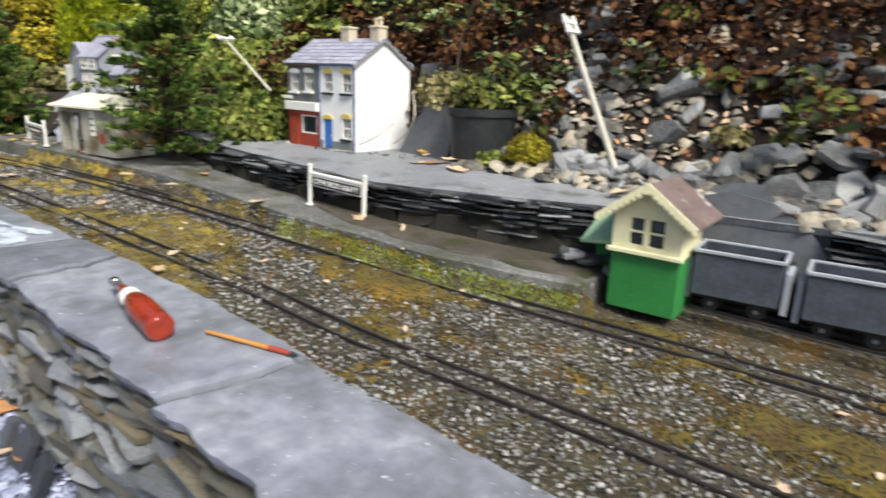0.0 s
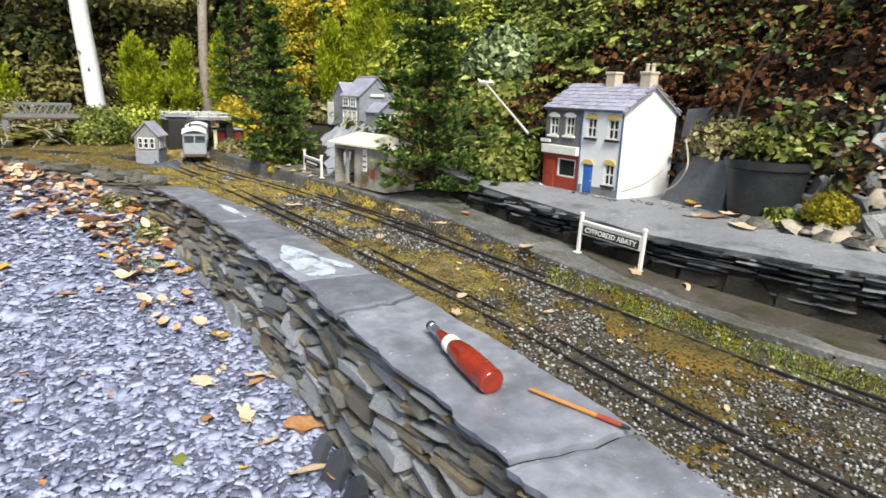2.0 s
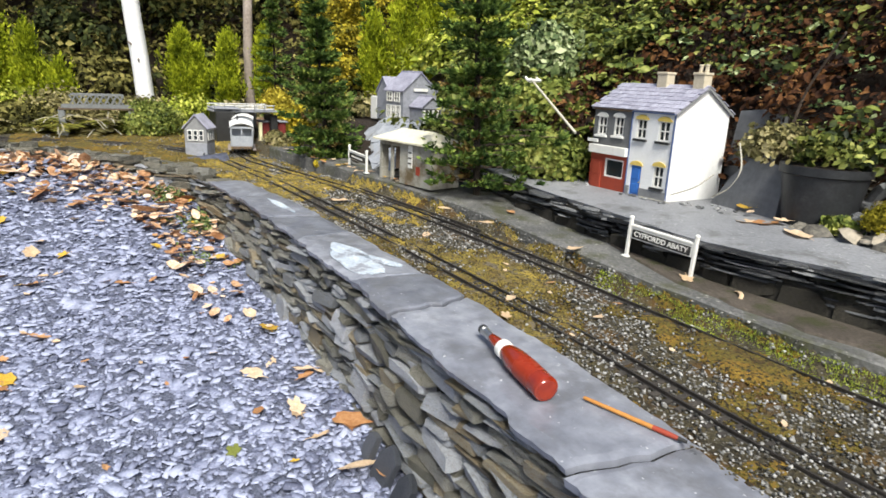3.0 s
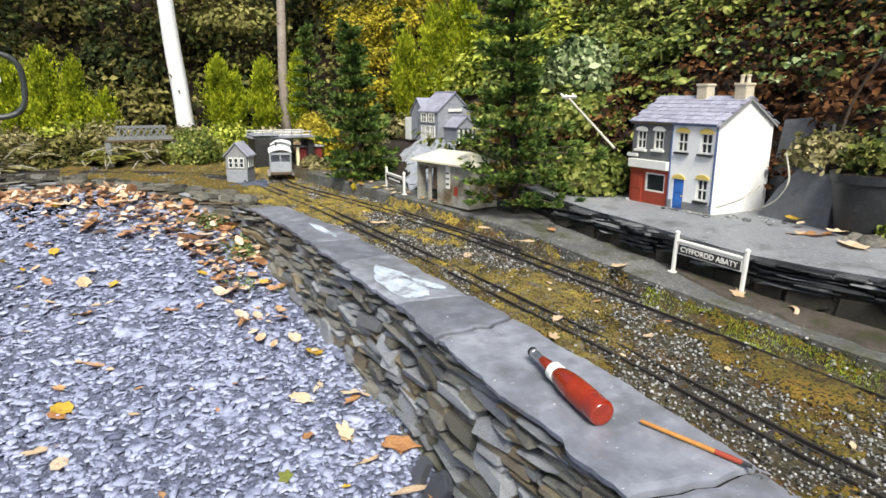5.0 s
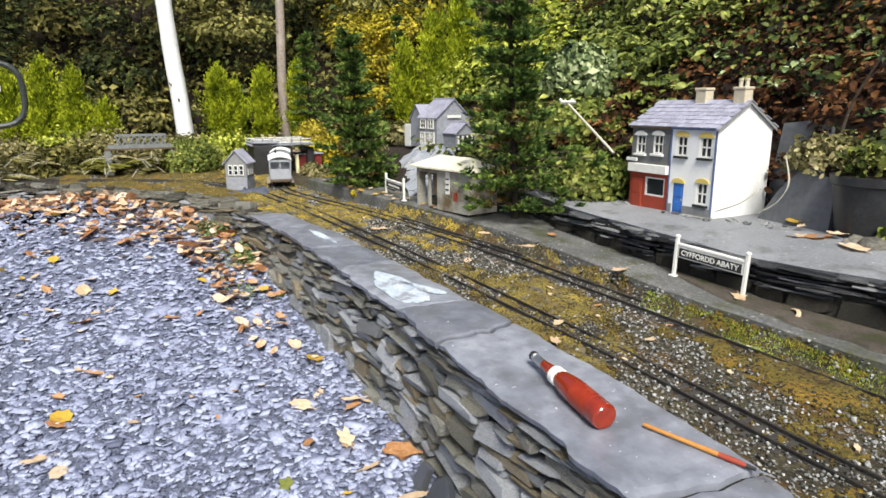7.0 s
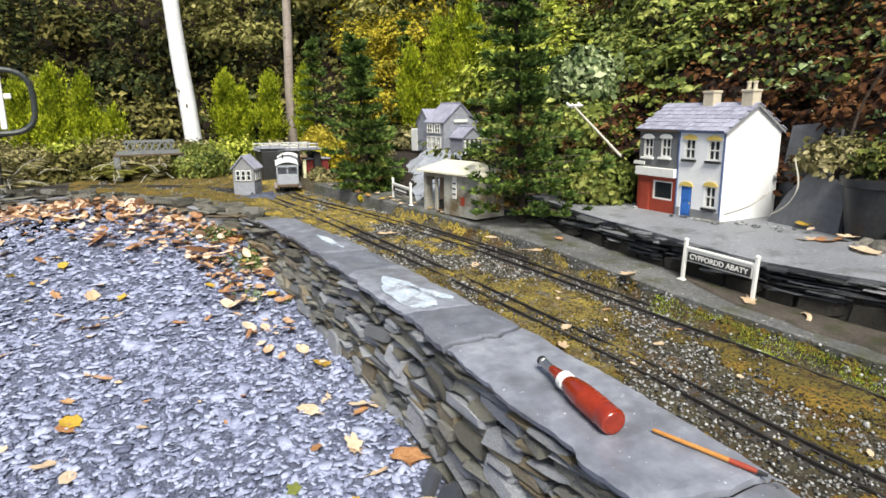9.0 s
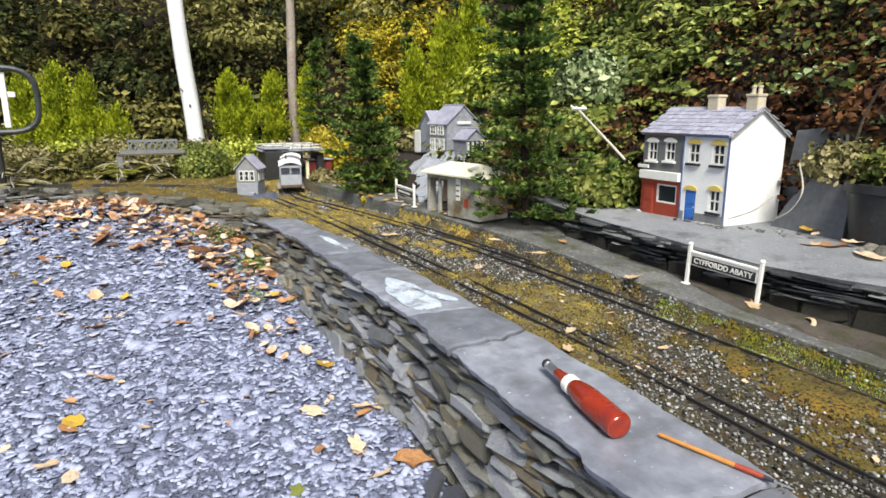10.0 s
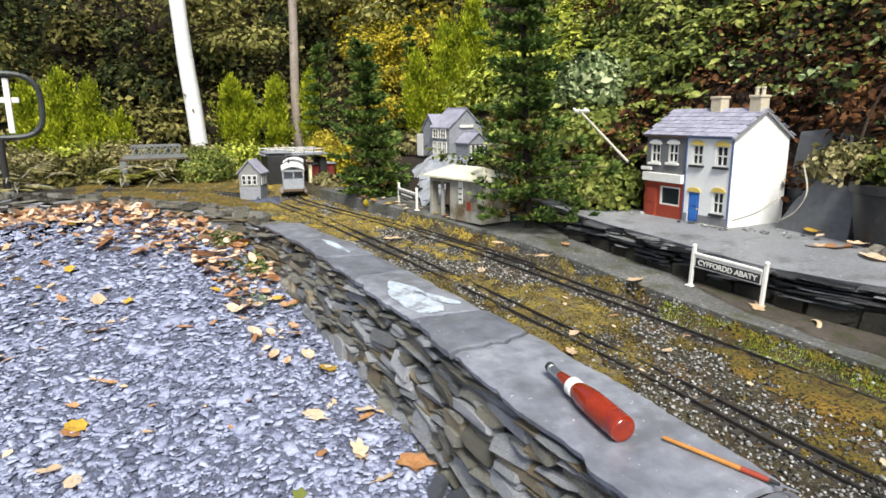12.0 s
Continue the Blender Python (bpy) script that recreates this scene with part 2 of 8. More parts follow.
BALLAST = surf("ballast", (0.02012, 0.02012, 0.01789), [(0.06708, 0.06484, 0.05814), (0.1342, 0.1319, 0.123), (0.2124, 0.2091, 0.1956), (0.2795, 0.2761, 0.265), (0.4472, 0.4416, 0.4304)], 40, 0.85, 0.3, 0.001, island=0.55)
MOSS = surf("moss", (0.04956, 0.03505, 0.01534), [(0.1652, 0.1083, 0.02761), (0.2561, 0.2071, 0.04295), (0.4626, 0.3186, 0.04602), (0.7764, 0.5575, 0.09204)], 24, 0.95, 1.0, 0.005, island=0.12, grain=16, spot=(0.1652, 0.1355, 0.09204), spots=(0.53, 0.61), spot_scale=30, fleck=(0.05, 0.04, 0.016), flecks=(0.52, 0.6), fleck_scale=210)
BROWNMOSS = surf("brown_moss", (0.03, 0.02, 0.01), [(0.1, 0.05, 0.014), (0.13, 0.115, 0.018), (0.24, 0.125, 0.018), (0.4, 0.3, 0.035)], 17, 0.95, 1.0, 0.005, island=0.12, grain=22, fleck=(0.03, 0.022, 0.01), flecks=(0.53, 0.6), fleck_scale=190)
WEED = surf("weed_leaves", (0.07, 0.11, 0.03), [(0.16, 0.22, 0.07), (0.32, 0.38, 0.16)], 20, 0.8, 0, island=0.5, through=0.2)
STRIP = surf("grass_strip", (0.091, 0.13, 0.0156), [(0.312, 0.403, 0.039), (0.598, 0.676, 0.091)], 22, 0.85, 0, island=0.5, through=0.25)
TARMAC = surf("platform_surface", (0.0408, 0.04182, 0.03978), [(0.1173, 0.1173, 0.1122), (0.2295, 0.2244, 0.2142)], 9, 0.7, 0.6, 0.002, spot=(0.0612, 0.06324, 0.0306), spots=(0.5, 0.66), spot_scale=13, grain=18, fleck=(0.34, 0.33, 0.3), flecks=(0.66, 0.72), fleck_scale=130)
MUD = surf("mud", (0.024, 0.0192, 0.0144), [(0.068, 0.056, 0.044), (0.12, 0.1, 0.08)], 14, 0.85, 0.8, 0.003, spot=(0.04, 0.0416, 0.016), spots=(0.5, 0.62), spot_scale=18, grain=14)
ROAD = surf("road_surface", (0.13, 0.135, 0.145), (0.3, 0.305, 0.32), 7, 0.6, 0.5, 0.002, spot=(0.085, 0.085, 0.08), spots=(0.54, 0.72), spot_scale=12, grain=25, fleck=(0.5, 0.5, 0.48), flecks=(0.68, 0.74), fleck_scale=140)
BLACKSLATE = surf("dark_slate", (0.00432, 0.00432, 0.00504), [(0.01296, 0.01368, 0.01512), (0.036, 0.03744, 0.04032), (0.108, 0.1116, 0.1152), (0.2304, 0.234, 0.2376)], 30, 0.4, 0.6, 0.001, each=0.5)
# Near-black colour puts shade into the gaps between the bank's leaves.
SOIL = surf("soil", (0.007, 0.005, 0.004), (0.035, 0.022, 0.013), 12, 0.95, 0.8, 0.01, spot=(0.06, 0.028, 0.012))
RAILS = surf("rail_steel", (0.035, 0.032, 0.03), (0.1, 0.09, 0.08), 60, 0.5, 0.2, 0.0003, metal=0.6)
SLEEPER = surf("sleeper", (0.025, 0.022, 0.02), (0.07, 0.06, 0.05), 80, 0.85, 0.5, 0.0005, each=0.3)

# ---- levels of the place ----
def bed_top(x):
    """The level of the wall's coping and of the railway, which climbs gently."""
    return 0.2 - 0.045 * x


def gravel_top(x, y):
    return -0.125 - 0.1 * max(min(x, 0.6), -2.6) + 0.12 * max(min(y, 0.4), -0.8) + 0.22 * max(0.0, -1.75 - max(x, -2.6))


WALL = [(1.2, 0.25, 0.17), (0.4, 0.247, 0.17), (-0.37, 0.243, 0.165), (-0.726, 0.246, 0.157), (-0.98, 0.239, 0.155), (-1.15, 0.241, 0.135),
        (-1.44, 0.225, 0.125), (-1.79, 0.2, 0.105), (-2.08, 0.153, 0.09), (-2.23, 0.112, 0.085), (-2.36, 0.02, 0.08), (-2.474, -0.09, 0.08),
        (-2.735, -0.355, 0.09), (-2.9, -0.65, 0.1), (-3.1, -1.2, 0.1), (-3.3, -1.9, 0.1)]


def along(path, step):
    """Points at even steps along a path, with way and distance: (point, way, s)."""
    pts = [Vector(p) for p in path]
    out, s0 = [], 0.0
    for a, b in zip(pts, pts[1:]):
        n = max(1, round((b - a).xy.length / step))
        for i in range(n):
            out.append((a.lerp(b, i / n), (b - a).xy.normalized(), s0 + (b - a).xy.length * i / n))
        s0 += (b - a).xy.length
    out.append((pts[-1], (pts[-1] - pts[-2]).xy.normalized(), s0))
    return out


def wall_y(x):
    return float(np.interp(x, [p[0] for p in WALL][::-1], [p[1] for p in WALL][::-1]))


def coping_width(x):
    return float(np.interp(x, [p[0] for p in WALL][::-1], [p[2] for p in WALL][::-1]))


def smooth_path(pts, step=0.02):
    """A rounded line through plan points."""
    P = [Vector((*p, 0)) for p in pts]
    out = []
    for i in range(len(P) - 1):
        a, b, c, d = P[max(i - 1, 0)], P[i], P[i + 1], P[min(i + 2, len(P) - 1)]
        n = max(2, round((c - b).length / step))
        for k in range(n):
            t = k / n
            out.append(0.5 * (2 * b + (c - a) * t + (2 * a - 5 * b + 4 * c - d) * t * t + (3 * b - a - 3 * c + d) * t ** 3))
    return out + [P[-1]]


NEAR_TRACK = smooth_path([(1.0, 0.60), (0.4, 0.57), (-0.07, 0.54), (-0.3, 0.52), (-0.54, 0.492), (-0.78, 0.482), (-1.01, 0.462), (-1.37, 0.425), (-1.63, 0.394), (-2.0, 0.345), (-2.26, 0.297), (-2.5, 0.24), (-2.72, 0.13), (-2.87, -0.06), (-3.0, -0.4), (-3.15, -0.9)])
FAR_TRACK = smooth_path([(1.0, 0.95), (0.3, 0.86), (-0.05, 0.81), (-0.3, 0.772), (-0.6, 0.722), (-0.85, 0.69), (-1.25, 0.638), (-1.4, 0.617), (-1.64, 0.573), (-1.91, 0.51), (-2.1, 0.455), (-2.24, 0.412), (-2.36, 0.375), (-2.48, 0.352), (-2.6, 0.358), (-2.75, 0.398), (-2.95, 0.445), (-3.2, 0.54), (-3.4, 0.74), (-3.5, 1.0), (-3.53, 1.3), (-3.5, 1.6)])


def railbed(p, up=0.0):
    return Vector((p[0], p[1], bed_top(p[0]) + up))


# ---- ground, railway bed, platform, road, hillside ----
def grid_mesh(name, xs, ys, height, material, keep=None, smooth=True):
    nx, ny = len(xs), len(ys)
    pts = [(x, y, height(x, y)) for x in xs for y in ys]
    fs = []
    for i in range(nx - 1):
        for j in range(ny - 1):
            if keep is None or keep((xs[i] + xs[i + 1]) / 2, (ys[j] + ys[j + 1]) / 2):
                fs.append((i * ny + j, (i + 1) * ny + j, (i + 1) * ny + j + 1, i * ny + j + 1))
    me = cloud(name, pts, fs, material)
    if smooth:
        me.shade_smooth()
    return me


def spaced(*stretches):
    out = []
    for a, b, n in stretches:
        out += list(np.linspace(a, b, n, endpoint=False))
    return out + [stretches[-1][1]]


def ground_z(x, y):
    near = gravel_top(x, y)
    if y > 0.3 or x < -2.5:
        near = min(near, 0.12)
    if y > 2 or x < -5 or x > 3 or y < -3:
        near = min(near, 0.0)
    return near + 0.004 * noise.noise((x * 9, y * 9, 0))


tagged(new("ground", grid_mesh("ground", spaced((-120, -6, 12), (-6, 2, 160), (2, 120, 12)), spaced((-120, -3, 12), (-3, 0.5, 80), (0.5, 120, 16)), ground_z, CHIPBED)),
       "blue-grey slate dust under the loose chips", "ground", kind="structure")


def edge_y(x):
    """The platform's edge along the far track."""
    return float(np.interp(x, [-2.6, -2.25, -1.84, -1.53, -1.3, -0.98, -0.78, -0.64, -0.3, 0.4, 1.2], [0.41, 0.5, 0.6, 0.667, 0.69, 0.7, 0.722, 0.735, 0.84, 0.93, 1.0]))


def bed_z(x, y):
    p = Vector((x, y, 0))
    lift = 0.033 * max(0.0, 1 - abs(y - edge_y(x) + 0.001) / 0.017) * (1 + 0.25 * noise.noise((x * 23, 8, 0))) if -2.0 < x < -0.4 else 0.0
    under = 0.02 if x > -2.2 and y < wall_y(x) + coping_width(x) - 0.012 else 0.0
    return bed_top(x) - 0.013 - under + lift + 0.006 * noise.noise(p * 7) + 0.003 * noise.noise(p * 31)


def on_bed(x, y):
    """Whether a plan point lies on the railway's side of the wall."""
    if x > -2.23:
        return y > wall_y(x) + 0.05
    return x < np.interp(y, [-1.9, -1.2, -0.65, -0.355, -0.09, 0.02, 0.112], [-3.3, -3.1, -2.9, -2.735, -2.474, -2.36, -2.23]) - 0.05 or y > 0.16


tagged(new("railway_bed", grid_mesh("railway_bed", spaced((-5.0, 1.2, 300)), spaced((-1.9, 1.7, 180)), bed_z, BED, on_bed)),
       "mossy gravel bed under the narrow-gauge tracks", "track bed", kind="structure")


def bank_y(x):
    return float(np.interp(x, [-2.4, -1.75, -1.42, -1.2, -1.03, -0.88, -0.6, -0.3, 0.3, 1.2], [0.9, 0.86, 0.80, 0.795, 0.80, 0.808, 0.865, 0.965, 1.03, 1.06]))


def platform_z(x, y=0.0):
    return bed_top(x) + 0.028


plat, pts = Shape(), []
xs = np.linspace(-2.5, -0.42, 120)
for x in xs:
    j, t = edge_y(x) + 0.004 * noise.noise((x * 14, 0, 0)), platform_z(x) + 0.0012 * noise.noise((x * 9, 3, 0))
    pts += [(x, j, t - 0.05), (x, j, t - 0.003), (x, j + 0.004, t), (x, bank_y(x) + 0.05, t + 0.002)]
plat.add(pts, [(4 * i + j, 4 * i + 4 + j, 4 * i + 5 + j, 4 * i + 1 + j) for i in range(len(xs) - 1) for j in range(3)])
plat.add(pts[-4:] + [(pts[-1][0], pts[-1][1], pts[-4][2])], [(0, 1, 2, 3, 4)])
tagged(part("platform", plat, TARMAC), "grey worn station platform along the far track", "platform", kind="structure")


mud, rim_, top_ = Shape(), [], []
xs = np.linspace(-1.1, -0.425, 50)
for x in xs:
    e, b = edge_y(x) + 0.006 + 0.012 * abs(noise.noise((x * 17, 2, 0))), bank_y(x) - 0.004
    fade = min(1.0, (x + 1.1) / 0.25)
    lo_y = b - (b - e) * fade * (0.8 + 0.3 * noise.noise((x * 9, 4, 0)))
    rim_ += [(x, max(e, lo_y), platform_z(x) - 0.002), (x, max(e, lo_y) + 0.006, platform_z(x) + 0.0042)]
    top_.append((x, b, platform_z(x) + 0.0052))
n = len(xs)
mud.add(rim_ + top_, [(2 * i, 2 * i + 2, 2 * i + 3, 2 * i + 1) for i in range(n - 1)] + [(2 * i + 1, 2 * i + 3, 2 * n + i + 1, 2 * n + i) for i in range(n - 1)])
tagged(part("mud", mud, MUD), "brown damp mud and moss over the platform end", "mud", kind="structure")


def road_z(x, y):
    e = bank_y(x) + 0.015
    k = min(1.0, max(0.0, (y - e) / 0.14))
    low = np.interp(x, [-1.6, -1.2, -0.9, -0.4, 0.4], [0.36, 0.349, 0.336, 0.345, 0.36])
    return float(low + (0.356 - low) * k + 0.0015 * noise.noise((x * 8, y * 8, 1)))


roadm = Shape()
xs, ks = np.linspace(-1.75, 1.2, 90), np.linspace(0, 1, 14)
pts = []
for x in xs:
    e = bank_y(x) + 0.012 + 0.006 * noise.noise((x * 11, 5, 0))
    for k in ks:
        y = e + k * (1.35 - e)
        pts.append((x, y, road_z(x, y)))
n = len(ks)
roadm.add(pts, [(i * n + j, (i + 1) * n + j, (i + 1) * n + j + 1, i * n + j + 1) for i in range(len(xs) - 1) for j in range(n - 1)])
lip = [(x, bank_y(x) + 0.012 + 0.006 * noise.noise((x * 11, 5, 0)), 0) for x in xs]
roadm.add([(p[0], p[1], road_z(p[0], p[1])) for p in lip] + [(p[0], p[1] + 0.004, road_z(p[0], p[1]) - 0.011) for p in lip], [(i, i + 1, len(lip) + i + 1, len(lip) + i) for i in range(len(lip) - 1)])
tagged(part("road", roadm, ROAD), "pale grey slate-dust road above the bank", "road", kind="structure")


def hill_z(x, y):
    """Steep wooded hillside behind the road, bending round the far end."""
    p = Vector((x, y, 0))
    foot = float(np.interp(x, [-6, -3.6, -2.9, -2.2, -1.7, -1.3, -0.9, -0.4, 1.5], [1.6, 1.5, 1.12, 1.06, 1.03, 1.19, 1.12, 1.17, 1.22]))
    back = max(0.0, y - foot)
    slope = float(np.interp(x, [-3.0, -2.0, -1.2, 0.5], [0.75, 0.9, 1.25, 1.1]))
    end = max(0.0, -4.55 - x + 0.25 * max(0.0, y - 0.4))
    base = float(np.interp(x, [-4.5, -2.6, -2.0, -1.6], [0.36, 0.36, 0.35, 0.34]))
    if x < -1.75:
        k = min(1.0, max(0.0, (y - 0.62 - 0.08 * noise.noise((x * 3, 1, 0))) / 0.16))
        base += (0.1 if x > -3.0 else 0.05) * k * min(1.0, (-1.75 - x) / 0.2)
    z = base + slope * back + 1.3 * end - 0.03 * (back < 0.01)
    if -3.75 < x < -2.7 and 0.3 < y < 1.75:
        near = min((p.x - x) ** 2 + (p.y - y) ** 2 for p in FAR_TRACK[-130::4]) ** 0.5
        k = min(1.0, max(0.0, (near - 0.07) / 0.08))
        z = k * z + (1 - k) * min(z, bed_top(x) - 0.05)
        return z + 0.02 * noise.noise(p * 7) * k
    return min(z, 3.2) + (0.09 * noise.noise(p * 2.3) + 0.035 * noise.noise(p * 7)) * min(1.0, 3 * (back + end))


HX, HY = spaced((-9, -4.4, 40), (-4.4, 1.6, 150), (1.6, 4.0, 10)), spaced((-2.6, 0.6, 30), (0.6, 2.6, 80), (2.6, 6, 16))
hill_keep = lambda x, y: (y > bank_y(x) + 0.2 if x > -1.75 else (y > (0.6 if x < -2.12 else 0.79) or x < -4.3)) and (x > -4.3 or y > -2.6)
tagged(new("hillside", grid_mesh("hillside", HX, HY, hill_z, SOIL, hill_keep)), "leaf-littered soil of the steep bank, coloured dark as shade between leaves", "hillside", kind="structure")

# ---- garden wall ----
wall = thing("wall_front", "low dry-stone slate wall with flat slab coping", "garden wall", kind="structure")
# near-black sheet behind the stones, its colour standing in for shade in the joints
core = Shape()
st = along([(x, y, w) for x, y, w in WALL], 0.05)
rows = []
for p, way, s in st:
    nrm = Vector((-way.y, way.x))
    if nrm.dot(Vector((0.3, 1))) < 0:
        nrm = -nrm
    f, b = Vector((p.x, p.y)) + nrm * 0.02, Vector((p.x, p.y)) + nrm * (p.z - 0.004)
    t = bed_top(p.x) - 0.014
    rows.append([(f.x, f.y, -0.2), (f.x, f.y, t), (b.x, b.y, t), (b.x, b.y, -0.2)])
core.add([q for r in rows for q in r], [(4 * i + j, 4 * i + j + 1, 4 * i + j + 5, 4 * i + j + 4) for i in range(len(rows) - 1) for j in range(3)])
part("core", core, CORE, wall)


def ring_of(w, h, n, jit):
    """An uneven rounded outline."""
    out = []
    for i in range(n):
        a = 2 * math.pi * (i + U(-0.25, 0.25)) / n
        c, s = math.cos(a), math.sin(a)
        k = max(abs(c), abs(s)) ** 0.75
        out.append((w / 2 * c / k * U(1 - jit, 1), h / 2 * s / k * U(1 - jit, 1)))
    return out


def stone_mesh(n=6, jit=0.1, mat=None):
    """A split slate block of unit width and height with a flat broken face, its face towards -y."""
    s = Shape()
    o = [(-0.5, -0.5), (0.5, -0.5), (0.5, 0.5), (-0.5, 0.5)]
    for cut in range(n - 4):
        k = rnd.randrange(len(o))
        a, c, e = o[k - 1], o[k], o[(k + 1) % len(o)]
        f, g = U(0.15, 0.5), U(0.15, 0.5)
        o[k:k + 1] = [(c[0] + (a[0] - c[0]) * f, c[1] + (a[1] - c[1]) * f), (c[0] + (e[0] - c[0]) * g, c[1] + (e[1] - c[1]) * g)]
    o = [(x * U(1 - jit, 1.04), z * U(1 - jit, 1.04)) for x, z in o]
    n = len(o)
    k, sx, sz = U(0.9, 0.97), U(-0.3, 0.3), U(-0.25, 0.25)
    vs = [(x, 1.0, z) for x, z in o] + [(x, U(0.1, 0.32) + sx * x + sz * z, z) for x, z in o] + [(x * k, U(-0.02, 0.03) + sx * x + sz * z, z * k) for x, z in o]
    fs = [(j * n + i, j * n + (i + 1) % n, (j + 1) * n + (i + 1) % n, (j + 1) * n + i) for j in range(2) for i in range(n)]
    s.add(vs, fs + [tuple(range(2 * n, 3 * n))])
    return s.mesh("stone", mat or STONE)


STONES = [stone_mesh(rnd.choice((4, 5, 5, 6, 7)), 0.16, m) for m in (STONE, STONE, BLUESTONE, BLUESTONE, RUSTSTONE) for _ in range(14)]
SPALLS = [stone_mesh(6, 0.2, DARKSTONE) for _ in range(4)]


def lay_wall():
    """Uneven courses of split stones along the wall's outer face: thin slips, blocks and a few tall plates."""
    stations = along([(x, y, w) for x, y, w in WALL], 0.005)
    S = np.array([s for *_, s in stations])

    def lay(s, w, depth, h, out, tilt):
        i = int(np.searchsorted(S, s + w / 2))
        if i >= len(stations):
            return
        p, way, _ = stations[i]
        z = bed_top(p.x) - (0.021 if p.x > -0.6 else 0.013) - depth - h / 2
        if z < gravel_top(p.x, p.y - 0.03) - 0.02:
            return
        nrm = Vector((-way.y, way.x))
        if nrm.dot(Vector((0.3, 1))) < 0:
            nrm = -nrm
        q = Vector((p.x, p.y)) + nrm * (out - 0.06 * depth)
        ob = part("stone", rnd.choice(STONES), None, wall)
        ob.matrix_world = Matrix.Translation((q.x, q.y, z)) @ Matrix.Rotation(math.atan2(nrm.y, nrm.x) - math.pi / 2 + U(-0.1, 0.1), 4, "Z") @ Matrix.Rotation(tilt, 4, "Y") @ Matrix.Rotation(U(-0.14, 0.12), 4, "X") @ Matrix.Diagonal((w * 1.0 * rnd.choice((1, -1)), 0.036, h * 0.97, 1))

    depth = 0.0
    while depth < 0.28:
        H = U(0.005, 0.008) if depth < 0.022 else U(0.011, 0.024)
        s = 0.55 + U(0, 0.05)
        while s < (5.2 if depth < 0.04 else 4.0):
            w = U(0.045, 0.13)
            tilt = U(-0.15, 0.1)
            kind = U(0, 1)
            wave = 0.005 * noise.noise((s * 7, depth * 25, 3))
            if kind < 0.07 and depth > 0.07:
                w = U(0.05, 0.08)
                lay(s, w, depth + wave - 0.003, H * U(1.9, 2.8), U(-0.01, 0.0), U(-0.2, 0.3))
            elif kind < 0.62 or H < 0.012:
                lay(s, w, depth + wave, H * U(0.9, 1.15), U(-0.006, 0.011), tilt)
            else:
                w = U(0.05, 0.1)
                for k in (0, 1):
                    lay(s + U(-0.008, 0.008), w * U(0.8, 1.1), depth + wave + k * H / 2, H * U(0.46, 0.56), U(-0.004, 0.01), tilt + U(-0.05, 0.05))
            s += w * U(0.94, 1.0)
        depth += H * 0.95
    for x, lean, w, h in ((-0.93, 0.35, 0.05, 0.09), (-0.99, 0.2, 0.035, 0.07), (-0.87, 0.3, 0.045, 0.08)):
        ob = part("stone", rnd.choice(SPALLS), None, wall)
        ob.matrix_world = Matrix.Translation((x, wall_y(x) - 0.045, gravel_top(x, wall_y(x) - 0.05) + h * 0.3)) @ Matrix.Rotation(U(-0.15, 0.15), 4, "Z") @ Matrix.Rotation(lean * 0.6, 4, "Y") @ Matrix.Rotation(-0.3, 4, "X") @ Matrix.Diagonal((w, 0.012, h, 1))


def slab(a, b, lift, thick):
    """One coping slab between two joints, each joint (x at the outer edge, x at the inner edge), with a broken outer edge and uneven ends."""
    s, n, m = Shape(), 40, 8
    end = lambda j, r: j[0] + (j[1] - j[0]) * r + 0.02 * noise.noise((j[0] * 31, r * 2.2, 1)) + 0.008 * noise.noise((j[0] * 31, r * 9, 2))
    top, low = [], []
    for i in range(n + 1):
        for k in range(m + 1):
            r = k / m
            x0, x1 = end(a, r) - 0.0022, end(b, r) + 0.0022
            x = x0 + (x1 - x0) * i / n
            y0 = wall_y(x) - 0.01 + 0.011 * noise.noise((x * 13, a[0] * 7, 0)) + 0.012 * max(0.0, noise.noise((x * 27, a[0] * 7, 3))) + 0.003 * noise.noise((x * 75, a[0], 6))
            y1 = wall_y(x) + coping_width(x) + 0.006 * noise.noise((x * 15, 9, a[0])) + 0.003 * noise.noise((x * 60, 4, a[0]))
            rim = 0.0022 if i in (0, n) or k in (0, m) else 0.0
            y = y0 + (y1 - y0) * r
            z = bed_top(x) + lift + 0.0014 * noise.noise((x * 18, y * 18, 0)) + 0.0007 * noise.noise((x * 60, y * 60, 0))
            top.append((x, y, z - rim))
            low.append((x, y + 0.003 * (k == 0), z - thick))
    at = lambda i, k: i * (m + 1) + k
    s.add(top + low, [(at(i, k), at(i + 1, k), at(i + 1, k + 1), at(i, k + 1)) for i in range(n) for k in range(m)])
    ring = [at(i, 0) for i in range(n)] + [at(n, k) for k in range(m)] + [at(i, m) for i in range(n, 0, -1)] + [at(0, k) for k in range(m, 0, -1)]
    s.f += [(p, q, q + len(top), p + len(top)) for p, q in zip(ring, ring[1:] + ring[:1])]
    part("coping_slab", s, SLATE, wall)


JOINTS = [(1.2, 1.2), (0.62, 0.66), (0.1, 0.05), (-0.22, -0.2), (-0.575, -0.55), (-0.99, -1.02), (-1.155, -1.15), (-1.44, -1.46), (-1.63, -1.62), (-1.86, -1.88), (-2.07, -2.06)]
for k_, (a_, b_) in enumerate(zip(JOINTS, JOINTS[1:])):
    slab(a_, b_, (-0.004, -0.007, -0.006, -0.006, 0.0002, 0.003, 0.0004, -0.002, 0.0006, -0.0015)[k_], U(0.01, 0.014))
lay_wall()

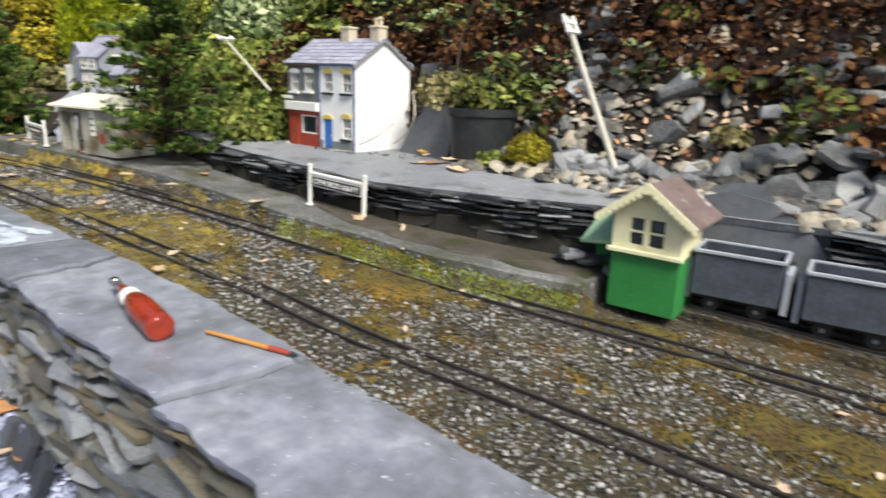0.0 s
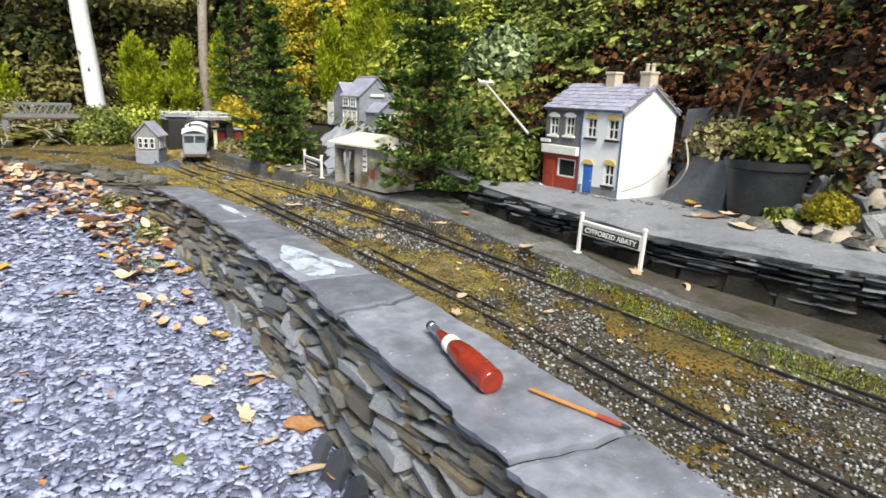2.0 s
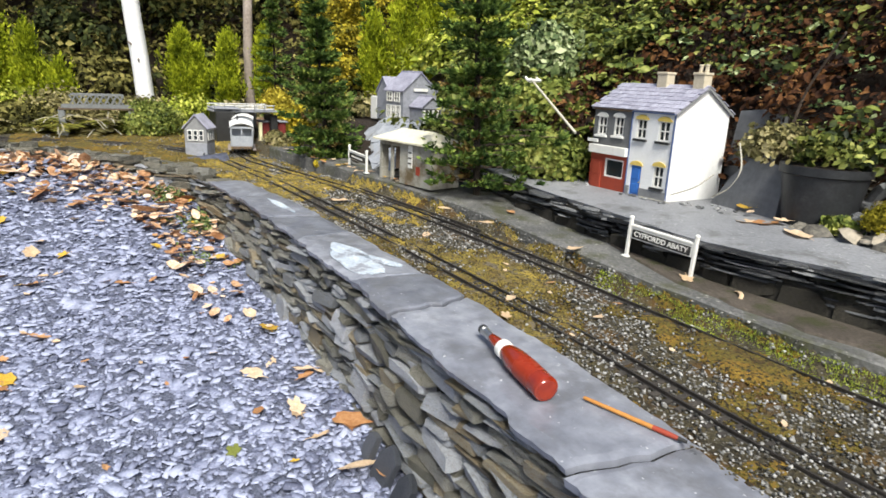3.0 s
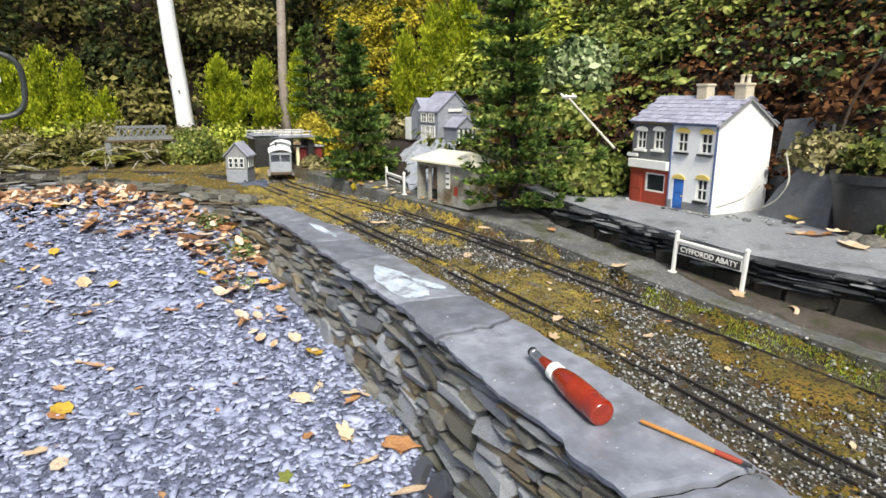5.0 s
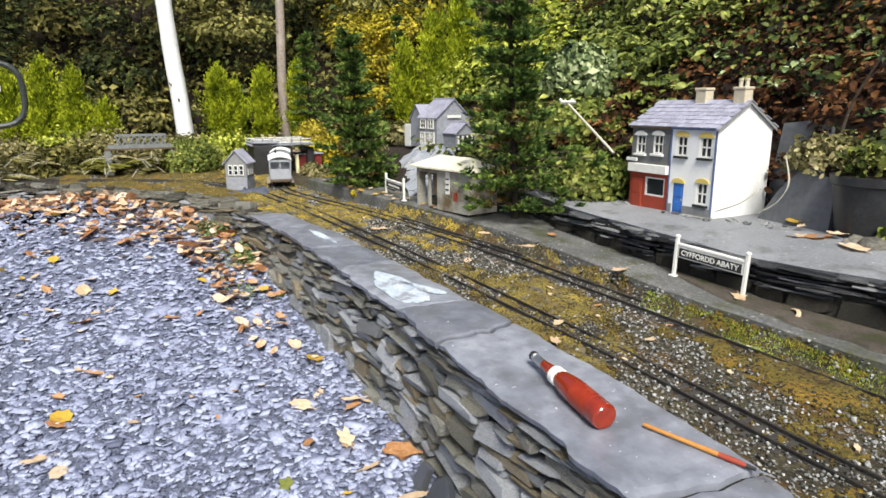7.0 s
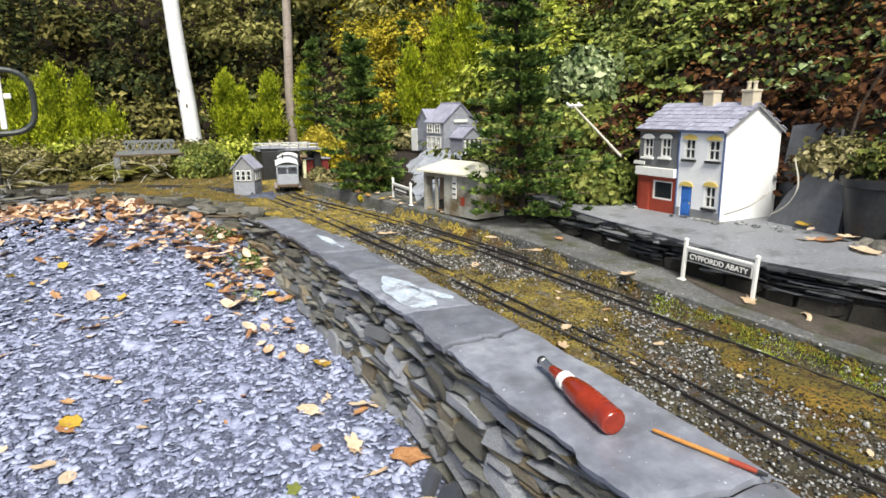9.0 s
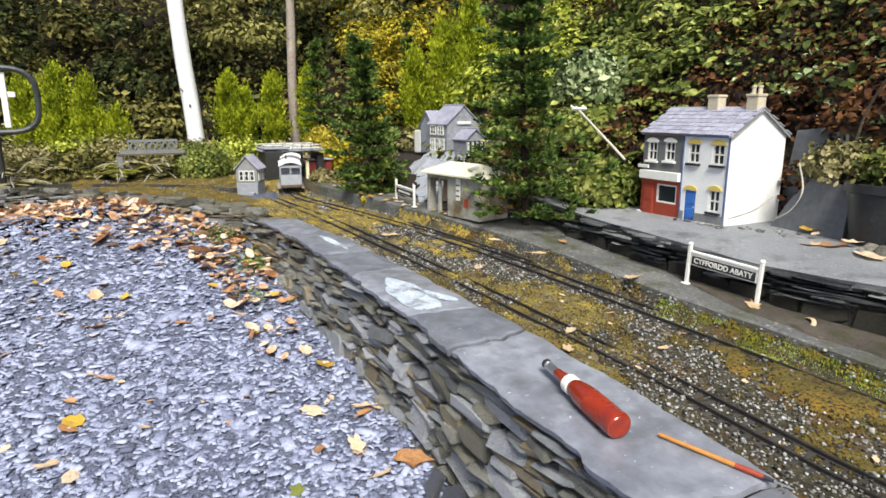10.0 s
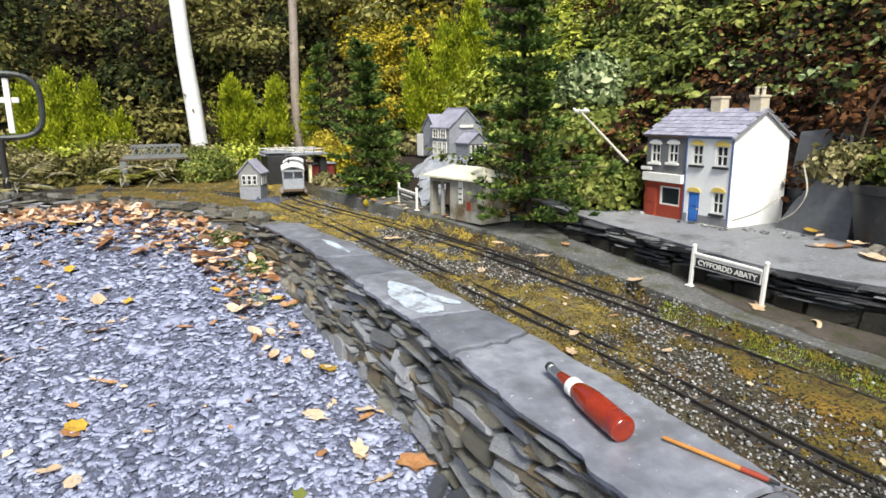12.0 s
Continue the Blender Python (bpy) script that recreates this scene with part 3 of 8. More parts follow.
# low rough kerb of stones where the wall turns away
FLAT = [stone_mesh(7, 0.25) for _ in range(8)]
for p, way, s in along([(x, y, w) for x, y, w in WALL[8:]], 0.055):
    for k in range(2):
        ob = part("stone", rnd.choice(FLAT), None, wall)
        ob.matrix_world = Matrix.Translation((p.x + U(-0.03, 0.0) - 0.035 * k, p.y + U(-0.02, 0.02) + 0.03, bed_top(p.x) - U(0.006, 0.022))) @ Matrix.Rotation(U(0, 6.3), 4, "Z") @ Matrix.Rotation(U(1.35, 1.75), 4, "X") @ Matrix.Diagonal((U(0.04, 0.1), U(0.012, 0.024), U(0.035, 0.075), 1))

# pale bluish-white patches on the coping
PALEPATCH = surf("lime_smear", (0.2875, 0.3335, 0.391), [(0.437, 0.4945, 0.5635), (0.713, 0.7705, 0.8165)], 30, 0.6, 0.3, 0.0006, spot=(0.253, 0.2645, 0.299), spot_scale=24, spots=(0.52, 0.6))


def patch_shape(cx, cy, w, h, turn):
    s, n, ring = Shape(), 40, []
    for i in range(n):
        a = 2 * math.pi * i / n
        k = 1 + 0.3 * noise.noise((1.5 * math.cos(a) + cx * 5, 1.5 * math.sin(a), 4)) + 0.12 * noise.noise((6 * math.cos(a), 6 * math.sin(a), cx))
        u, v = w / 2 * k * math.cos(a), h / 2 * k * math.sin(a)
        x, y = cx + u * math.cos(turn) - v * math.sin(turn), cy + u * math.sin(turn) + v * math.cos(turn)
        ring.append((x, y, bed_top(x) + 0.0032))
    s.prism(ring, (0, 0, -0.002))
    return s


part("lime_smear", patch_shape(-1.26, 0.28, 0.2, 0.07, 0.08), PALEPATCH, wall, "whitish patch")
part("lime_smear", patch_shape(-1.235, 0.325, 0.11, 0.022, 0.5), PALEPATCH, wall, "whitish patch")
part("lime_smear", patch_shape(-1.72, 0.262, 0.16, 0.018, 0.15), PALEPATCH, wall, "whitish patch")


# ---- tracks ----
def track(name, path, label, up=0.0):
    t = thing(name, label, "railway track", kind="structure")
    for off in (-0.0165, 0.0165):
        line = []
        for i, p in enumerate(path):
            d = path[min(i + 1, len(path) - 1)] - path[max(i - 1, 0)]
            side = Vector((-d.y, d.x, 0)).normalized()
            line.append(railbed(p + side * off, up - 0.012))
        part("rail", Shape().sweep(line, [(-0.0022, 0), (0.0022, 0), (0.0009, 0.0015), (0.0009, 0.0042), (0.0017, 0.0047), (0.0017, 0.0068), (-0.0017, 0.0068), (-0.0017, 0.0047), (-0.0009, 0.0042), (-0.0009, 0.0015)]), RAILS, t)
    one = Shape().box((0, 0, 0), (0.009, 0.062, 0.006), 0.0008).mesh("sleeper", SLEEPER)
    for p, way, s in along([(q.x, q.y, 0) for q in path if q.x < 0.5], 0.023):
        ob = part("sleeper", one, None, t)
        ob.matrix_world = Matrix.Translation(railbed(p, up - 0.0148 + U(-0.0006, 0.0006))) @ Matrix.Rotation(math.atan2(way.y, way.x) + U(-0.03, 0.03), 4, "Z")
    return t


track("track_1", NEAR_TRACK, "narrow-gauge model track half sunk in gravel beside the wall")
track("track_2", FAR_TRACK, "narrow-gauge model track running along the platform")
stub = thing("siding_stub", "short rusty rail end left of a lifted siding", "rail", kind="structure")
part("rail", Shape().sweep([railbed(p, -0.01) for p in smooth_path([(-1.39, 0.655), (-1.6, 0.615), (-1.9, 0.55)])], [(-0.0022, 0), (0.0022, 0), (0.0017, 0.0068), (-0.0017, 0.0068)]), RAILS, stub)

# ---- stacked slate bank below the road ----
bank = thing("wall_bank", "bank of black stacked slates over a mossy stone footing", "retaining wall", kind="structure")
FOOT = surf("bank_footing", (0.0132, 0.01232, 0.00968), [(0.044, 0.0396, 0.0308), (0.088, 0.077, 0.0594)], 18, 0.9, 0.8, 0.005, spot=(0.0242, 0.0264, 0.0088), spots=(0.56, 0.7), spot_scale=12)
foot, pts = Shape(), []
xs = np.linspace(-1.95, 1.2, 160)
for x in xs:
    for k in range(7):
        z = platform_z(x) - 0.03 + k * 0.0175
        pts.append((x, bank_y(x) + 0.006 + 0.002 * k + 0.008 * noise.noise((x * 22, z * 45, 0)) + 0.01 * noise.noise((x * 6, z * 9, 2)), min(z, road_z(x, bank_y(x)) - 0.008)))
foot.add(pts, [(7 * i + j, 7 * i + 7 + j, 7 * i + 8 + j, 7 * i + 1 + j) for i in range(len(xs) - 1) for j in range(6)])
part("footing", foot, FOOT, bank, smooth=True)


def slate_piece():
    n, s = rnd.choice((6, 7)), Shape()
    ring = [(U(0.42, 0.5) * c, U(0.4, 0.5) * d) for c, d in [(-1, -0.9), (-0.3, -1.05), (0.4, -1), (1, -0.85), (0.95, 0.9), (-0.95, 1)][:6]]
    top = [(x * 0.97, y * 0.95, 0.5 + U(-0.1, 0.1)) for x, y in ring]
    low = [(x, y, -0.5 + U(-0.1, 0.1)) for x, y in ring]
    k = len(ring)
    s.add(low + top, [(i, (i + 1) % k, k + (i + 1) % k, k + i) for i in range(k)] + [tuple(range(k))[::-1], tuple(range(k, 2 * k))])
    return s.mesh("slate", BLACKSLATE)


SLATES = [slate_piece() for _ in range(14)]
for course in range(13):
    x = 0.5 + U(-0.05, 0.05)
    while x > -1.72:
        w = U(0.03, 0.1)
        xm = x - w / 2
        zt = road_z(xm, bank_y(xm)) - 0.004 - course * 0.0047
        if zt > platform_z(xm) + 0.013 and not -0.385 < xm < -0.13:
            ob = part("slate", rnd.choice(SLATES), None, bank)
            ob.matrix_world = Matrix.Translation((xm, bank_y(xm) + 0.031 + U(-0.02, 0.012) + 0.002 * max(0, course - 5), zt + U(-0.002, 0.002))) @ Matrix.Rotation(math.atan2(bank_y(xm + 0.05) - bank_y(xm - 0.05), 0.1) + U(-0.14, 0.14), 4, "Z") @ Matrix.Rotation(U(-0.05, 0.05), 4, "Y") @ Matrix.Rotation(U(-0.14, 0.08), 4, "X") @ Matrix.Diagonal((w * 1.05, U(0.045, 0.065), U(0.002, 0.0044), 1))
        x -= w * U(0.85, 1.0)

# squared stones of the footing under the slates
FOOTS = [stone_mesh(rnd.choice((5, 6)), 0.12, FOOT) for _ in range(8)]
x = 0.25
while x > -1.45:
    w = U(0.05, 0.1)
    xm = x - w / 2
    h = min(U(0.03, 0.042), max(0.012, road_z(xm, bank_y(xm)) - platform_z(xm) - 0.03))
    ob = part("stone", rnd.choice(FOOTS), None, bank)
    ob.matrix_world = Matrix.Translation((xm, bank_y(xm) + U(0.0, 0.006), platform_z(xm) + h / 2 - 0.003)) @ Matrix.Rotation(math.atan2(bank_y(xm + 0.05) - bank_y(xm - 0.05), 0.1) + U(-0.06, 0.06), 4, "Z") @ Matrix.Rotation(U(-0.06, 0.1), 4, "Y") @ Matrix.Diagonal((w * 0.98, 0.03, h, 1))
    x -= w

# ---- buildings ----
WHITE = surf("white_render", (0.72, 0.72, 0.7), (0.85, 0.85, 0.84), 30, 0.85, 0.5, 0.0008, spot=(0.5, 0.5, 0.46), spots=(0.66, 0.8), spot_scale=22)
PEBBLE = surf("grey_pebbledash", (0.08, 0.085, 0.09), (0.2, 0.2, 0.2), 200, 0.9, 0.7, 0.001)
PLINTH = surf("grey_plinth", (0.16, 0.165, 0.17), (0.28, 0.28, 0.28), 80, 0.9, 0.4, 0.0008)
ROOF = surf("roof_slate", (0.196, 0.194, 0.2438), [(0.3136, 0.3104, 0.3816), (0.4508, 0.4462, 0.53)], 30, 0.6, 0.4, 0.0008, each=0.16)
BUFF = surf("buff_chimney", (0.42, 0.36, 0.25), (0.62, 0.55, 0.42), 60, 0.9, 0.4, 0.0008)
RED = surf("red_paint", (0.24, 0.035, 0.018), (0.36, 0.06, 0.03), 40, 0.6, 0.25, 0.0005)
BLUE = surf("blue_paint", (0.03, 0.12, 0.42), (0.05, 0.2, 0.58), 40, 0.5, 0.2, 0.0004)
YELLOW = surf("yellow_paint", (0.55, 0.4, 0.08), (0.72, 0.55, 0.16), 60, 0.7, 0.2, 0.0004)
DULLBLUE = surf("dull_blue_paint", (0.05, 0.075, 0.16), (0.09, 0.14, 0.28), 40, 0.6, 0.2, 0.0004, spot=(0.3, 0.3, 0.32), spots=(0.6, 0.72), spot_scale=40)
CREAM = surf("cream_paint", (0.72, 0.67, 0.4), (0.84, 0.8, 0.53), 40, 0.65, 0.25, 0.0005, spot=(0.5, 0.47, 0.3), spot_scale=30, spots=(0.66, 0.8))
GREEN = surf("green_paint", (0.02, 0.16, 0.035), (0.04, 0.24, 0.06), 40, 0.5, 0.25, 0.0005)
WOODWHITE = surf("white_paint", (0.66, 0.65, 0.6), (0.82, 0.81, 0.77), 60, 0.6, 0.25, 0.0004, spot=(0.45, 0.43, 0.38), spot_scale=40, spots=(0.66, 0.76))
BLACK = surf("black_paint", (0.012, 0.012, 0.012), (0.035, 0.035, 0.035), 60, 0.55, 0.3, 0.0005)
GREYWALL = surf("grey_stone_blocks", (0.17, 0.18, 0.21), [(0.26, 0.27, 0.3), (0.36, 0.37, 0.41)], 70, 0.85, 0.6, 0.001)
BROWN = surf("brown_wood", (0.06, 0.04, 0.025), (0.16, 0.11, 0.07), 60, 0.8, 0.4, 0.0005)
CONCRETE = surf("stained_concrete", (0.26, 0.25, 0.21), (0.42, 0.41, 0.36), 40, 0.9, 0.5, 0.0008, spot=(0.13, 0.095, 0.05), spots=(0.48, 0.64), spot_scale=11)
ROOFCREAM = surf("cream_roof", (0.6, 0.56, 0.42), (0.78, 0.74, 0.58), 40, 0.8, 0.3, 0.0006, spot=(0.35, 0.25, 0.12), spot_scale=30, spots=(0.64, 0.76))
VANROOF = surf("van_roof_white", (0.68, 0.68, 0.66), (0.84, 0.84, 0.82), 30, 0.7, 0.3, 0.0005, spot=(0.5, 0.48, 0.44), spots=(0.64, 0.78), spot_scale=20)
GIRDER = surf("girder_grey", (0.1, 0.11, 0.115), (0.24, 0.25, 0.25), 50, 0.7, 0.3, 0.0005)
GLASS = glass_mat("window_glass")
PALEGLASS = glass_mat("net_curtain_glass", (0.32, 0.33, 0.32))


def facade(w, h, t, holes):
    """An upright wall in the x-z plane, y from 0 to t, with holes (x0, z0, x1, z1) right through."""
    s = Shape()
    xs = sorted({0, w, *[v for o in holes for v in (o[0], o[2])]})
    zs = sorted({0, h, *[v for o in holes for v in (o[1], o[3])]})
    nx, nz = len(xs), len(zs)
    solid = {(i, j): not any(o[0] <= xs[i] and xs[i + 1] <= o[2] and o[1] <= zs[j] and zs[j + 1] <= o[3] for o in holes) for i in range(nx - 1) for j in range(nz - 1)}
    at = lambda i, j, k: (i * nz + j) * 2 + k
    fs = []
    for (i, j), full in solid.items():
        if not full:
            continue
        a, b, c, d = (i, j), (i + 1, j), (i + 1, j + 1), (i, j + 1)
        fs += [tuple(at(*p, 0) for p in (a, b, c, d)), tuple(at(*p, 1) for p in (d, c, b, a))]
        for p, q, beside in ((a, b, (i, j - 1)), (b, c, (i + 1, j)), (c, d, (i, j + 1)), (d, a, (i - 1, j))):
            if not solid.get(beside, False):
                fs.append((at(*p, 0), at(*p, 1), at(*q, 1), at(*q, 0)))
    used = sorted({v for f in fs for v in f})
    back = {v: n for n, v in enumerate(used)}
    pts = [(x, y, z) for x in xs for z in zs for y in (0, t)]
    return s.add([pts[v] for v in used], [tuple(back[v] for v in f) for f in fs])


def window(parent, x0, z0, x1, z1, bars=(1, 1), sill=None, head=None, pane=None, frame_mat=None, y=0.003):
    """A sash window set in an opening of a front wall."""
    b, w, h = 0.0035, x1 - x0, z1 - z0
    win = part("window", Shape().box((x0 + b / 2, y, (z0 + z1) / 2), (b, 0.004, h)).box((x1 - b / 2, y, (z0 + z1) / 2), (b, 0.004, h)).box(((x0 + x1) / 2, y, z0 + b / 2), (w - 2 * b, 0.004, b)).box(((x0 + x1) / 2, y, z1 - b / 2), (w - 2 * b, 0.004, b)), frame_mat or WOODWHITE, parent)
    for i in range(1, bars[0] + 1):
        part("glazing_bar", Shape().box((x0 + w * i / (bars[0] + 1), y, (z0 + z1) / 2), (0.0022, 0.003, h - 2 * b)), frame_mat or WOODWHITE, win)
    for i in range(1, bars[1] + 1):
        part("glazing_bar", Shape().box(((x0 + x1) / 2, y - 0.0004, z0 + h * i / (bars[1] + 1)), (w - 2 * b, 0.003, 0.003)), frame_mat or WOODWHITE, win)
    part("pane", Shape().box(((x0 + x1) / 2, y + 0.0035, (z0 + z1) / 2), (w - b, 0.001, h - b)), pane or GLASS, win)
    if sill:
        part("sill", Shape().box(((x0 + x1) / 2, -0.002, z0 - 0.003), (w + 0.008, 0.009, 0.0055), 0.0008), sill, win)
    if head:
        s, n = Shape(), 8
        arc = [((x0 + x1) / 2 + (w / 2 + 0.004) * math.cos(math.pi * i / n), -0.003, z1 - 0.001 + 0.011 * math.sin(math.pi * i / n)) for i in range(n + 1)]
        part("lintel", s.prism(arc, (0, 0.005, 0)), head, win)
    return win


def roof_slates(parent, w, run, rise, pitch_y, m, rows=7, name="roof_slate", over=0.0):
    """Rows of small slates on one roof slope; m takes (along, up the slope) onto it."""
    length = math.hypot(run, rise)
    cols = max(4, round(w / 0.016))
    one = Shape().box((0, 0, 0), (w / cols * 0.97, length / rows * 1.25, 0.0018)).mesh("roof_slate", ROOF)
    for j in range(rows):
        for i in range(cols):
            ob = part(name, one, None, parent)
            ob.matrix_local = m @ Matrix.Translation((w * (i + 0.5 + (0.25 if j % 2 else -0.25)) / cols + U(-0.0006, 0.0006), length * (j + 0.5) / rows, 0.0016 + U(0, 0.0008))) @ Matrix.Rotation(-0.06 + U(-0.02, 0.02), 4, "X") @ Matrix.Rotation(U(-0.02, 0.02), 4, "Z")


def gable_roof(parent, x0, x1, y0, y1, ze, zr, over=0.006, t=0.004, slates=0, mat=None):
    """A pitched roof whose ridge runs along x; returns its mesh object."""
    ym, s = (y0 + y1) / 2, Shape()
    for a, sg in ((y0, -1), (y1, 1)):
        g = (zr - ze) / abs(ym - a)
        e, ez = a + sg * over, ze - g * over
        s.prism([(x0 - over, e, ez), (x0 - over, ym, zr), (x0 - over, ym, zr + t), (x0 - over, e, ez + t)], (x1 - x0 + 2 * over, 0, 0))
    r = part("roof", s, mat or ROOF, parent)
    if slates:
        run, rise = ym - y0 + over, (zr - ze) * (ym - y0 + over) / (ym - y0)
        for a, sg in ((y0 - over, 1), (y1 + over, -1)):
            m = Matrix.Translation((x0 - over, a, zr - rise + t)) @ Matrix.Rotation(sg * math.atan2(rise, run), 4, "X")
            if sg < 0:
                m = Matrix.Translation((x1 + over, a, zr - rise + t)) @ Matrix.Rotation(math.pi, 4, "Z") @ Matrix.Rotation(math.atan2(rise, run), 4, "X")
            roof_slates(r, x1 - x0 + 2 * over, run, rise, 0, m, slates)
    part("ridge", Shape().tube((x0 - over, ym, zr + t), (x1 + over, ym, zr + t), 0.0035, n=8), mat or ROOF, r)
    return r


def gable(y0, y1, ze, zr, t=0.005):
    return [(0, y0, 0), (0, y1, 0), (0, y1, ze), (0, (y0 + y1) / 2, zr), (0, y0, ze)]


def terrace_house():
    h = thing("terrace_house", "model pair of terraced houses, white render beside a red-fronted shop", "model house", pose(-1.389, 0.984, 0.352, 0, 0, 0))
    W, D, H, R, mid = 0.257, 0.18, 0.202, 0.258, 0.13
    shop_holes = [(0.014, 0.136, 0.046, 0.182), (0.071, 0.138, 0.103, 0.184)]
    part("shop_wall", facade(mid, H, 0.006, [*shop_holes, (0.0, 0.0, mid, 0.094)]), PEBBLE, h, "dark grey pebbledash upper wall")
    for o in shop_holes:
        window(h, *o, (1, 1), sill=WOODWHITE, head=WOODWHITE)
    front = part("shop_front", facade(mid, 0.094, 0.006, [(0.052, 0.034, 0.116, 0.08)]), RED, h, "red painted timber shop front")
    window(front, 0.052, 0.034, 0.116, 0.08, (0, 0), frame_mat=WOODWHITE)
    part("shop_door", Shape().box((0.027, -0.0015, 0.038), (0.032, 0.004, 0.072), 0.0008).box((0.027, -0.0035, 0.052), (0.022, 0.002, 0.03), 0.0006), RED, front)
    part("fascia", Shape().box((mid / 2 - 0.001, -0.006, 0.101), (mid - 0.002, 0.012, 0.021), 0.001), WOODWHITE, h, "blank white shop fascia")
    part("hanging_sign", Shape().box((0.012, -0.01, 0.121), (0.036, 0.004, 0.008), 0.0006), WOODWHITE, h)
    holes = [(0.145, 0.138, 0.177, 0.184), (0.212, 0.138, 0.245, 0.184), (0.212, 0.032, 0.243, 0.082), (0.143, 0.0, 0.175, 0.076)]
    wall_ob = part("front_wall", facade(W - mid, H, 0.006, [(a - mid, b, c - mid, d) for a, b, c, d in holes]), WHITE, h, "white rendered front wall")
    wall_ob.location.x = mid
    for o in holes[:3]:
        window(h, *o, (1, 1), sill=BLACK, head=YELLOW)
    door = part("door", Shape().box((0.159, 0.003, 0.038), (0.032, 0.004, 0.076), 0.0006).box((0.159, 0.0008, 0.055), (0.02, 0.002, 0.024), 0.0005).box((0.159, 0.0008, 0.02), (0.02, 0.002, 0.022), 0.0005), BLUE, h, "blue panelled front door")
    part("door_knob", Shape().ball((0.171, -0.001, 0.036), 0.0018, 8, 6), YELLOW, door)
    part("door_head", Shape().prism([(0.159 + 0.02 * math.cos(math.pi * i / 8), -0.003, 0.075 + 0.011 * math.sin(math.pi * i / 8)) for i in range(9)], (0, 0.005, 0)), YELLOW, h)
    part("plinth", Shape().box((W - 0.041, -0.0012, 0.012), (0.08, 0.004, 0.024)).box((mid + 0.007, -0.0012, 0.012), (0.011, 0.004, 0.024)), PLINTH, h)
    part("corner_strip", Shape().box((W - 0.001, -0.0008, H / 2), (0.0024, 0.004, H)), DULLBLUE, h, "blue painted corner strip")
    part("corner_strip", Shape().box((mid, -0.0012, H / 2), (0.0016, 0.004, H)), DULLBLUE, h, "blue painted corner strip")
    part("eaves_board", Shape().box((mid + (W - mid) / 2, -0.004, H - 0.002), (W - mid, 0.006, 0.003), 0.0008), DULLBLUE, h, "blue painted eaves board")
    part("eaves_board", Shape().box((mid / 2, -0.004, H - 0.002), (mid, 0.006, 0.0045), 0.0008), BROWN, h, "red-brown eaves board")
    part("gable_wall", Shape().prism([(W - 0.005, *p[1:]) for p in gable(0.0062, D, H, R)], (0.005, 0, 0)), WHITE, h, "white rendered gable wall, stained near its foot")
    part("gable_wall", Shape().prism([(0, *p[1:]) for p in gable(0.0062, D, H, R)], (0.005, 0, 0)), PEBBLE, h)
    part("back_wall", Shape().box((W / 2, D - 0.003, H / 2), (W - 0.012, 0.006, H)), WHITE, h)
    part("floor", Shape().box((W / 2, D / 2, 0.1), (W - 0.012, D - 0.014, 0.002)), BROWN, h)
    gable_roof(h, 0, W, 0, D, H, R, 0.005, slates=7)
    part("bargeboard", Shape().prism([(W + 0.005, -0.006, H - 0.007), (W + 0.005, D / 2, R - 0.002), (W + 0.005, D + 0.006, H - 0.007), (W + 0.005, D + 0.006, H - 0.001), (W + 0.005, D / 2, R + 0.005), (W + 0.005, -0.006, H - 0.001)], (0.002, 0, 0)), PLINTH, h)
    for cx in (0.134, 0.24):
        c = part("chimney", Shape().box((cx, D / 2, R + 0.008), (0.03, 0.027, 0.052), 0.0012).box((cx, D / 2, R + 0.032), (0.034, 0.031, 0.006), 0.0012), BUFF, h, "buff rendered chimney stack")
        for dx in ((-0.008, 0.008) if cx > 0.2 else ()):
            part("chimney_pot", Shape().lathe((cx + dx, D / 2, R + 0.035), (cx + dx, D / 2, R + 0.053), [(0, 0.005), (0.7, 0.0042), (0.8, 0.0055), (1, 0.005)], 10), BUFF, c)


def slim_house(parent, x0, x1, y0, y1, z0, ze, zr, wall_mat, ridge="x", name="wing"):
    """A plain block with a pitched roof, as part of a larger building."""
    b = Shape()
    if ridge == "x":
        b.prism([(x0, *p[1:]) for p in [(0, y0, z0), (0, y1, z0), (0, y1, ze), (0, (y0 + y1) / 2, zr), (0, y0, ze)]], (x1 - x0, 0, 0))
    else:
        b.prism([(x0, y0, z0), (x1, y0, z0), (x1, y0, ze), ((x0 + x1) / 2, y0, zr), (x0, y0, ze)], (0, y1 - y0, 0))
    w = part(name, b, wall_mat, parent)
    if ridge == "x":
        gable_roof(w, x0, x1, y0, y1, ze, zr, 0.006)
    else:
        xm, s = (x0 + x1) / 2, Shape()
        for a, sg in ((x0, -1), (x1, 1)):
            g = (zr - ze) / abs(xm - a)
            e, ez = a + sg * 0.006, ze - g * 0.006
            s.prism([(e, y0 - 0.006, ez), (xm, y0 - 0.006, zr), (xm, y0 - 0.006, zr + 0.004), (e, y0 - 0.006, ez + 0.004)], (0, y1 - y0 + 0.012, 0))
        part("roof", s, ROOF, w)
    return w


